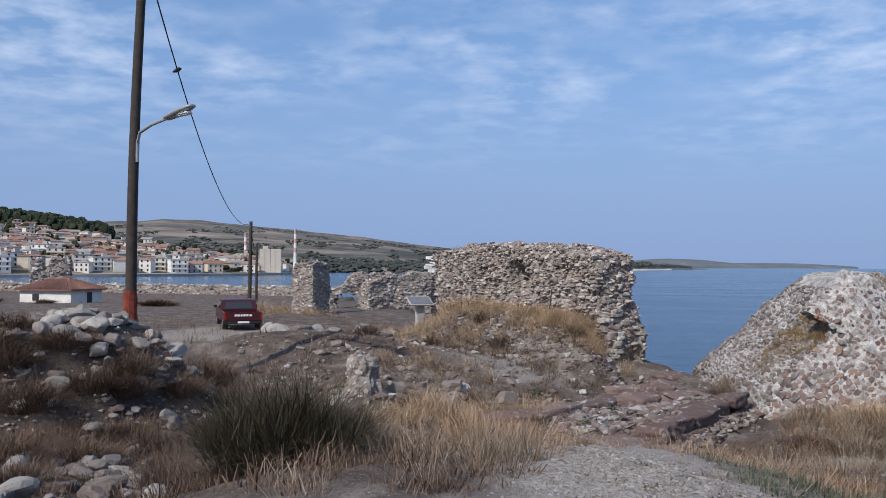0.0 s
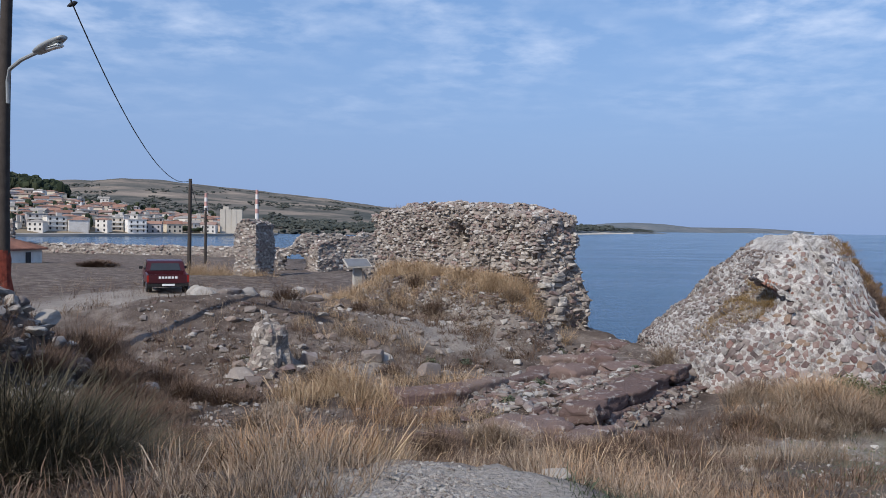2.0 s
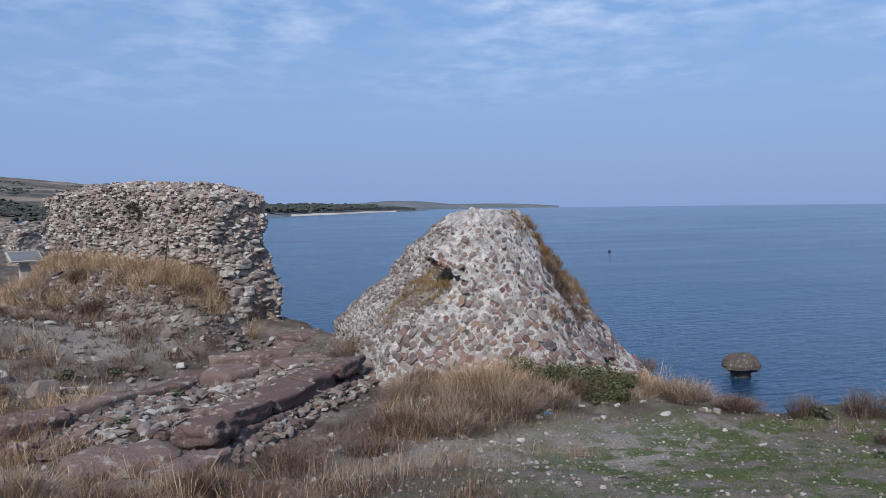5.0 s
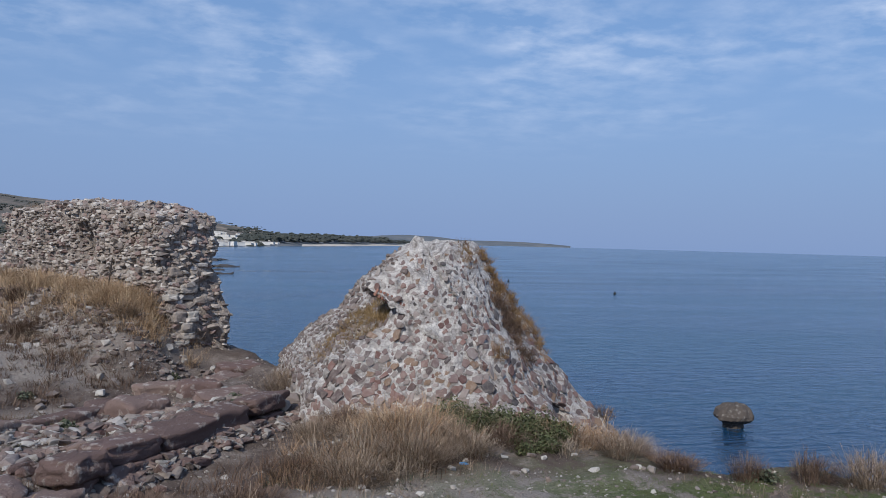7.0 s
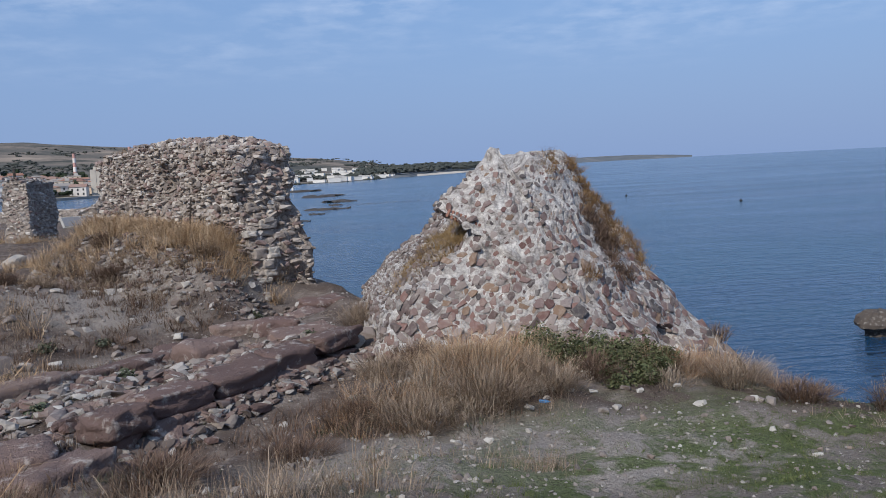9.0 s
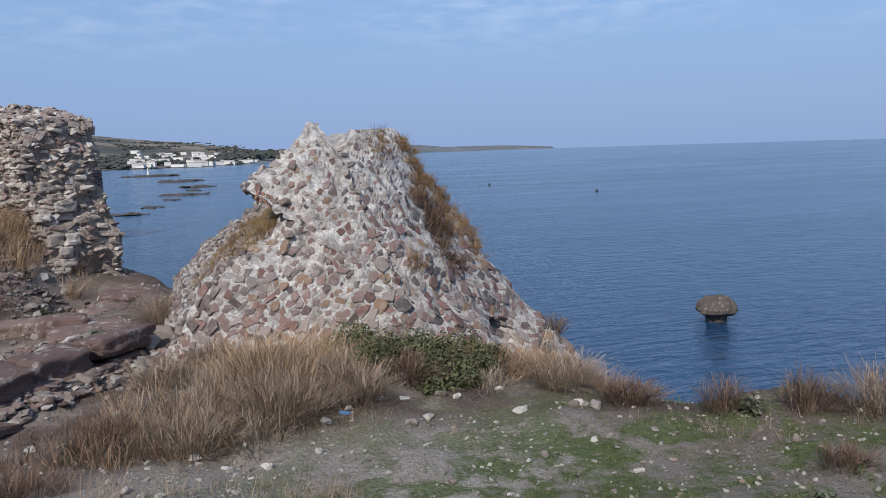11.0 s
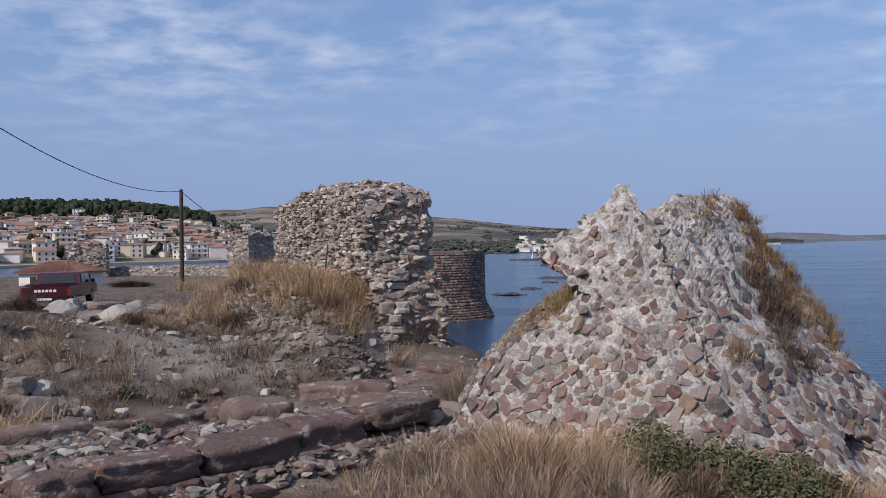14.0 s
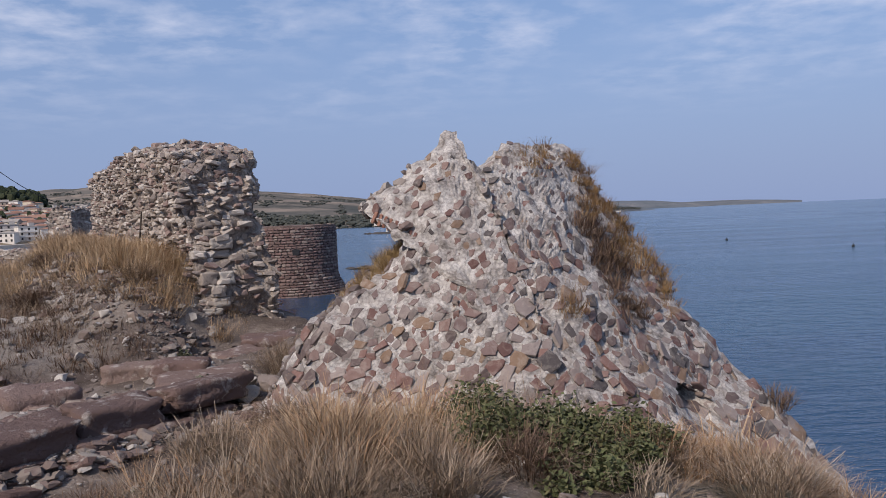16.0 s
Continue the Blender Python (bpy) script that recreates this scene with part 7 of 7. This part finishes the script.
dry_bush(-1.1, 5.6, 0.82, 0.75, 2300, M_BROOM, "dark green broom bush with dense thin upright stalks", 1, 0.0035, "broom_bush")
dry_bush(-1.0, 6.7, 0.62, 0.7, 1800, M_BROOM, "dark green broom bush with dense thin upright stalks", 2, 0.0035, "broom_bush")
for i, (x, y, h, r, n) in enumerate(((-4.45, 15.2, 0.85, 0.8, 700), (-3.8, 14.9, 0.65, 0.6, 400), (-4.9, 12.6, 0.5, 0.6, 300), (-7.4, 10.8, 0.7, 0.8, 400), (-6.0, 14.6, 0.4, 0.5, 200), (-5.0, 9.4, 0.5, 0.6, 300), (-4.2, 8.0, 0.45, 0.5, 240), (-6.2, 9.0, 0.5, 0.6, 260), (-3.6, 11.9, 0.45, 0.5, 240), (-1.9, 14.0, 0.4, 0.5, 220), (-0.6, 15.8, 0.4, 0.45, 220), (0.6, 16.6, 0.35, 0.4, 200), (2.9, 10.4, 0.35, 0.4, 220), (4.3, 11.6, 0.35, 0.5, 240), (5.4, 12.2, 0.35, 0.5, 240), (-6.9, 12.2, 0.6, 0.6, 300), (-5.9, 11.5, 0.65, 0.7, 350), (-3.2, 13.3, 0.5, 0.5, 260), (-2.4, 12.7, 0.45, 0.45, 240), (-2.95, 10.9, 0.34, 0.3, 220), (-0.9, 13.1, 0.4, 0.4, 220), (-8.2, 14.0, 0.6, 0.7, 260), (-4.8, 12.3, 0.42, 0.45, 340), (-2.5, 14.2, 0.5, 0.5, 420), (-3.4, 12.6, 0.5, 0.6, 420), (-2.6, 12.0, 0.55, 0.7, 520), (-1.8, 11.3, 0.4, 0.5, 340), (-3.2, 15.2, 0.7, 0.7, 480), (-5.9, 12.5, 0.4, 0.6, 420), (-7.0, 13.2, 0.4, 0.6, 420), (-5.2, 12.1, 0.5, 0.6, 420), (-6.5, 12.0, 0.5, 0.6, 420), (-4.6, 11.5, 0.45, 0.6, 400), (-5.5, 10.7, 0.5, 0.6, 420), (-3.6, 13.7, 0.5, 0.6, 420), (-2.9, 13.1, 0.4, 0.5, 360), (-4.2, 13.0, 0.45, 0.55, 400), (-6.8, 11.2, 0.5, 0.6, 420), (-1.6, 9.6, 0.4, 0.5, 320), (-2.7, 8.2, 0.4, 0.5, 320), (-1.0, 12.2, 0.4, 0.5, 300), (7.0, 15.2, 0.55, 0.5, 300), (7.35, 14.2, 0.5, 0.6, 340), (8.1, 13.9, 0.5, 0.6, 340), (6.5, 14.6, 0.45, 0.5, 260), (8.9, 13.8, 0.4, 0.5, 260), (9.9, 13.9, 0.4, 0.45, 240), (6.5, 18.4, 0.55, 0.5, 240), (6.9, 18.8, 0.5, 0.5, 200), (10.7, 12.3, 0.32, 0.4, 220), (11.4, 11.8, 0.42, 0.35, 120), (12.0, 11.4, 0.5, 0.35, 110), (12.6, 11.1, 0.55, 0.6, 260), (13.2, 10.3, 0.5, 0.6, 220), (11.2, 10.2, 0.3, 0.3, 90), (-2.0, 21.0, 0.45, 0.5, 260), (0.4, 21.6, 0.35, 0.4, 200), (1.2, 24.0, 0.5, 0.45, 220), (-0.3, 22.0, 0.4, 0.4, 220), (6.7, 12.9, 0.5, 0.6, 260), (7.5, 13.1, 0.55, 0.6, 300), (6.0, 13.3, 0.4, 0.5, 220), (8.2, 13.4, 0.5, 0.5, 240), (10.4, 13.1, 0.45, 0.5, 220), (3.6, 22.0, 0.4, 0.4, 220), (1.6, 22.4, 0.5, 0.5, 260), (2.9, 9.5, 0.42, 0.5, 380), (3.4, 10.3, 0.4, 0.5, 360), (2.1, 9.2, 0.4, 0.5, 360), (3.9, 9.7, 0.32, 0.45, 320), (0.6, 9.6, 0.4, 0.5, 340), (1.2, 10.3, 0.45, 0.5, 380), (1.9, 10.7, 0.45, 0.5, 380), (0.2, 10.7, 0.4, 0.5, 320), (2.5, 10.1, 0.4, 0.5, 340), (1.5, 9.3, 0.35, 0.45, 300), (-1.0, 10.4, 0.4, 0.5, 320), (-3.0, 9.0, 0.5, 0.55, 380), (-4.4, 9.9, 0.5, 0.6, 380), (-2.2, 7.6, 0.4, 0.5, 320), (-4.9, 7.3, 0.75, 0.6, 420), (-3.9, 10.9, 0.55, 0.5, 420), (-8.8, 20, 0.8, 0.9, 360), (-12, 24, 0.8, 1.0, 360), (-39, 68.5, 0.9, 1.6, 400), (-34.5, 69.5, 0.5, 1.2, 300), (-22, 62, 0.7, 2.0, 400), (-43, 70, 1.2, 2.0, 500))):
    dry_bush(x, y, h, r, n * 2, M_STRAW if (i % 4 == 0 and x > -3) or (6 < x < 11 and i % 4 != 1) else M_BROWN, "withered brown bush of fine dry twigs", 100 + i, 0.0035 if y < 40 else 0.02)
for i, (x, y, r) in enumerate(((4.35, 16.9, 0.22), (3.25, 15.5, 0.2), (5.6, 17.7, 0.2), (2.55, 14.3, 0.2), (2.2, 13.2, 0.25), (1.4, 18.4, 0.25), (2.2, 18.9, 0.2), (4.6, 20.6, 0.18), (3.8, 13.9, 0.16), (-2.2, 17.2, 0.2), (10.4, 9.6, 0.16), (11.5, 11.6, 0.2))):
    b = bmesh.new()
    leaves(b, random.Random(200 + i), (0, 0, 0), (r, r, r * 0.8), 260, 0.05, 0.3)
    ob = thing("weed_cushion", b, M_GREYWEED, "small grey-green weed growing between stones", "weed", "weeds between the stones")
    ob.location = (x, y, top_z(x, y))
creeper = tagged(new("green_creeper"), "fresh green creeper spreading at the foot of the fragment", "plant")
creeper.location = (9.1, 14.4, top_z(9.1, 14.4))
for i, (x, y, rx, ry, rz, n) in enumerate(((8.6, 15.2, 0.5, 0.4, 0.62, 1500), (9.0, 14.75, 0.65, 0.5, 0.6, 2100), (9.55, 14.5, 0.65, 0.5, 0.5, 1800), (9.05, 14.1, 0.7, 0.45, 0.42, 1700), (9.6, 13.85, 0.6, 0.45, 0.36, 1300), (9.2, 13.5, 0.5, 0.35, 0.26, 800))):
    b = bmesh.new()
    c = Vector((x, y, top_z(x, y) + 0.02)) - creeper.location
    rl = random.Random(300 + i)
    for q in range(7):
        a = rl.uniform(0, 6.3)
        o = Vector((rx * 0.55 * math.cos(a), ry * 0.55 * math.sin(a), rz * rl.uniform(-0.1, 0.25)))
        k = rl.uniform(0.35, 0.62)
        leaves(b, rl, c + o, (rx * k * 1.15, ry * k * 1.15, rz * k * 1.5), int(n * 0.36), 0.046, 0.25)
    part("leaf_clump", b, M_LEAF, creeper)
    b = bmesh.new()
    twigs(b, rl, c, rz * 1.15, rx * 1.2, 70, 0.003, 2)
    part("stem", b, M_STRAW, creeper, "dry straw-coloured stems")
# tufts rooted on the fragment
tuf = []
rr = random.Random(9)


def on_front(x, z):
    hit = FRAG_TREE.ray_cast(Vector((x, 5, z)), Vector((0, 1, 0)))
    return hit[0]


for x, z, r, n in ((10.35, 1.25, 0.14, 14), (10.5, 0.95, 0.18, 22), (10.72, 0.6, 0.22, 32), (10.9, 0.25, 0.25, 36), (11.1, -0.1, 0.25, 32), (11.3, -0.45, 0.2, 20), (10.35, 0.6, 0.16, 14), (9.62, 1.15, 0.1, 8), (9.9, 1.38, 0.12, 8), (9.75, -0.42, 0.1, 8), (10.6, -0.1, 0.14, 10)):
    for _ in range(n):
        p = on_front(x + rr.gauss(0, r * 0.7), z + rr.gauss(0, r * 0.7))
        if p:
            tuf.append((p.x, p.y, p.z, rr.uniform(0.09, 0.23), 0.11, 42))
blades("russet_tufts", tuf, M_RUSSET, "russet and yellow grass tufts rooted on the fragment", "grass tufts", 5, 0.0045)
tuf = []
for x, z, r, n in ((10.25, 0.35, 0.15, 20), (10.35, 0.05, 0.18, 26), (10.45, -0.3, 0.18, 24), (10.55, -0.6, 0.14, 12), (10.6, 0.1, 0.16, 14)):
    for _ in range(n):
        p = on_front(x + rr.gauss(0, r * 0.7), z + rr.gauss(0, r * 0.7))
        if p:
            tuf.append((p.x, p.y, p.z, rr.uniform(0.08, 0.22), 0.11, 46))
blades("brown_tufts", tuf, M_BROWN, "dark brown withered plants hanging on the fragment", "grass tufts", 6, 0.007)
tuf = []
for _ in range(240):
    t = rr.random()
    x, y = 7.15 + 1.15 * t + rr.gauss(0, 0.12), 17.2 + rr.uniform(0.0, 1.3)
    hit = FRAG_TREE.ray_cast(Vector((x, y, 6)), Vector((0, 0, -1)))
    if hit[0] and hit[0].z < 0.75:
        tuf.append((*hit[0], rr.uniform(0.08, 0.22) * (0.6 + 0.6 * t), 0.1, 34))
for _ in range(60):
    x, y = 8.0 + rr.gauss(0, 0.12), 17.0 + rr.gauss(0, 0.12)
    hit = FRAG_TREE.ray_cast(Vector((x, y, 0.45)), Vector((0, 0, -1)))
    if hit[0]:
        tuf.append((*hit[0], rr.uniform(0.12, 0.28), 0.08, 24))
blades("olive_tufts", tuf, M_OLIVE, "golden-green grass on the rear slope of the fragment", "grass tufts", 7, 0.004)
tuf = []
for _ in range(120):
    u = rr.uniform(3.5, 9.6)
    p = Vector((5.44, 23.02, wall_top(u) + 0.02)) + wd * u - Vector((0.879, 0.477, 0)) * rr.uniform(0.2, 1.1)
    tuf.append((*p, rr.uniform(0.1, 0.22), 0.1, 16))
blades("wall_top_grass", tuf, M_STRAW, "dry grass growing along the wall's top", "grass tufts", 8, 0.006)
for i, (x, y, h, r) in enumerate(((6.9, 13.5, 0.6, 0.6), (7.5, 13.3, 0.55, 0.6), (7.9, 13.8, 0.6, 0.5), (6.3, 13.5, 0.5, 0.5), (7.2, 12.7, 0.4, 0.5), (8.3, 13.2, 0.4, 0.45), (10.6, 13.5, 0.45, 0.5), (11.3, 13.4, 0.45, 0.45), (9.6, 13.2, 0.35, 0.4))):
    dry_bush(x, y, h, r, 110, M_TWIG, "bleached tangle of bare dry twigs before the fragment", 400 + i, 0.0042)
spr = dry_bush(12.3, 17.0, 0.42, 0.3, 160, M_BROWN, "withered brown sprig rooted on the fragment's edge", 77)
spr.location.z = -1.85
# litter
b = bmesh.new()
tube(b, [(0, 0, 0), (0, 0, 0.14), (0, 0, 0.17), (0, 0, 0.2)], [0.032, 0.032, 0.014, 0.014], 12)
bt = thing("plastic_bottle", b, M_BLUE, "small blue plastic bottle lying by the stones", "bottle")
bt.matrix_basis = pose(8.0, 12.95, top_z(8.0, 12.95) + 0.02, 90, 0, 60) @ Matrix.Diagonal((0.6, 0.6, 0.6, 1))
b = bmesh.new()
tube(b, [(0, 0, 0), (0.1, 0.02, 0.9)], [0.02, 0.015], 6)
thing("stake", b, M_POLE, "thin dark stake leaning in the golden grass", "stake").location = (3.1, 23.5, gz(3.1, 23.5))
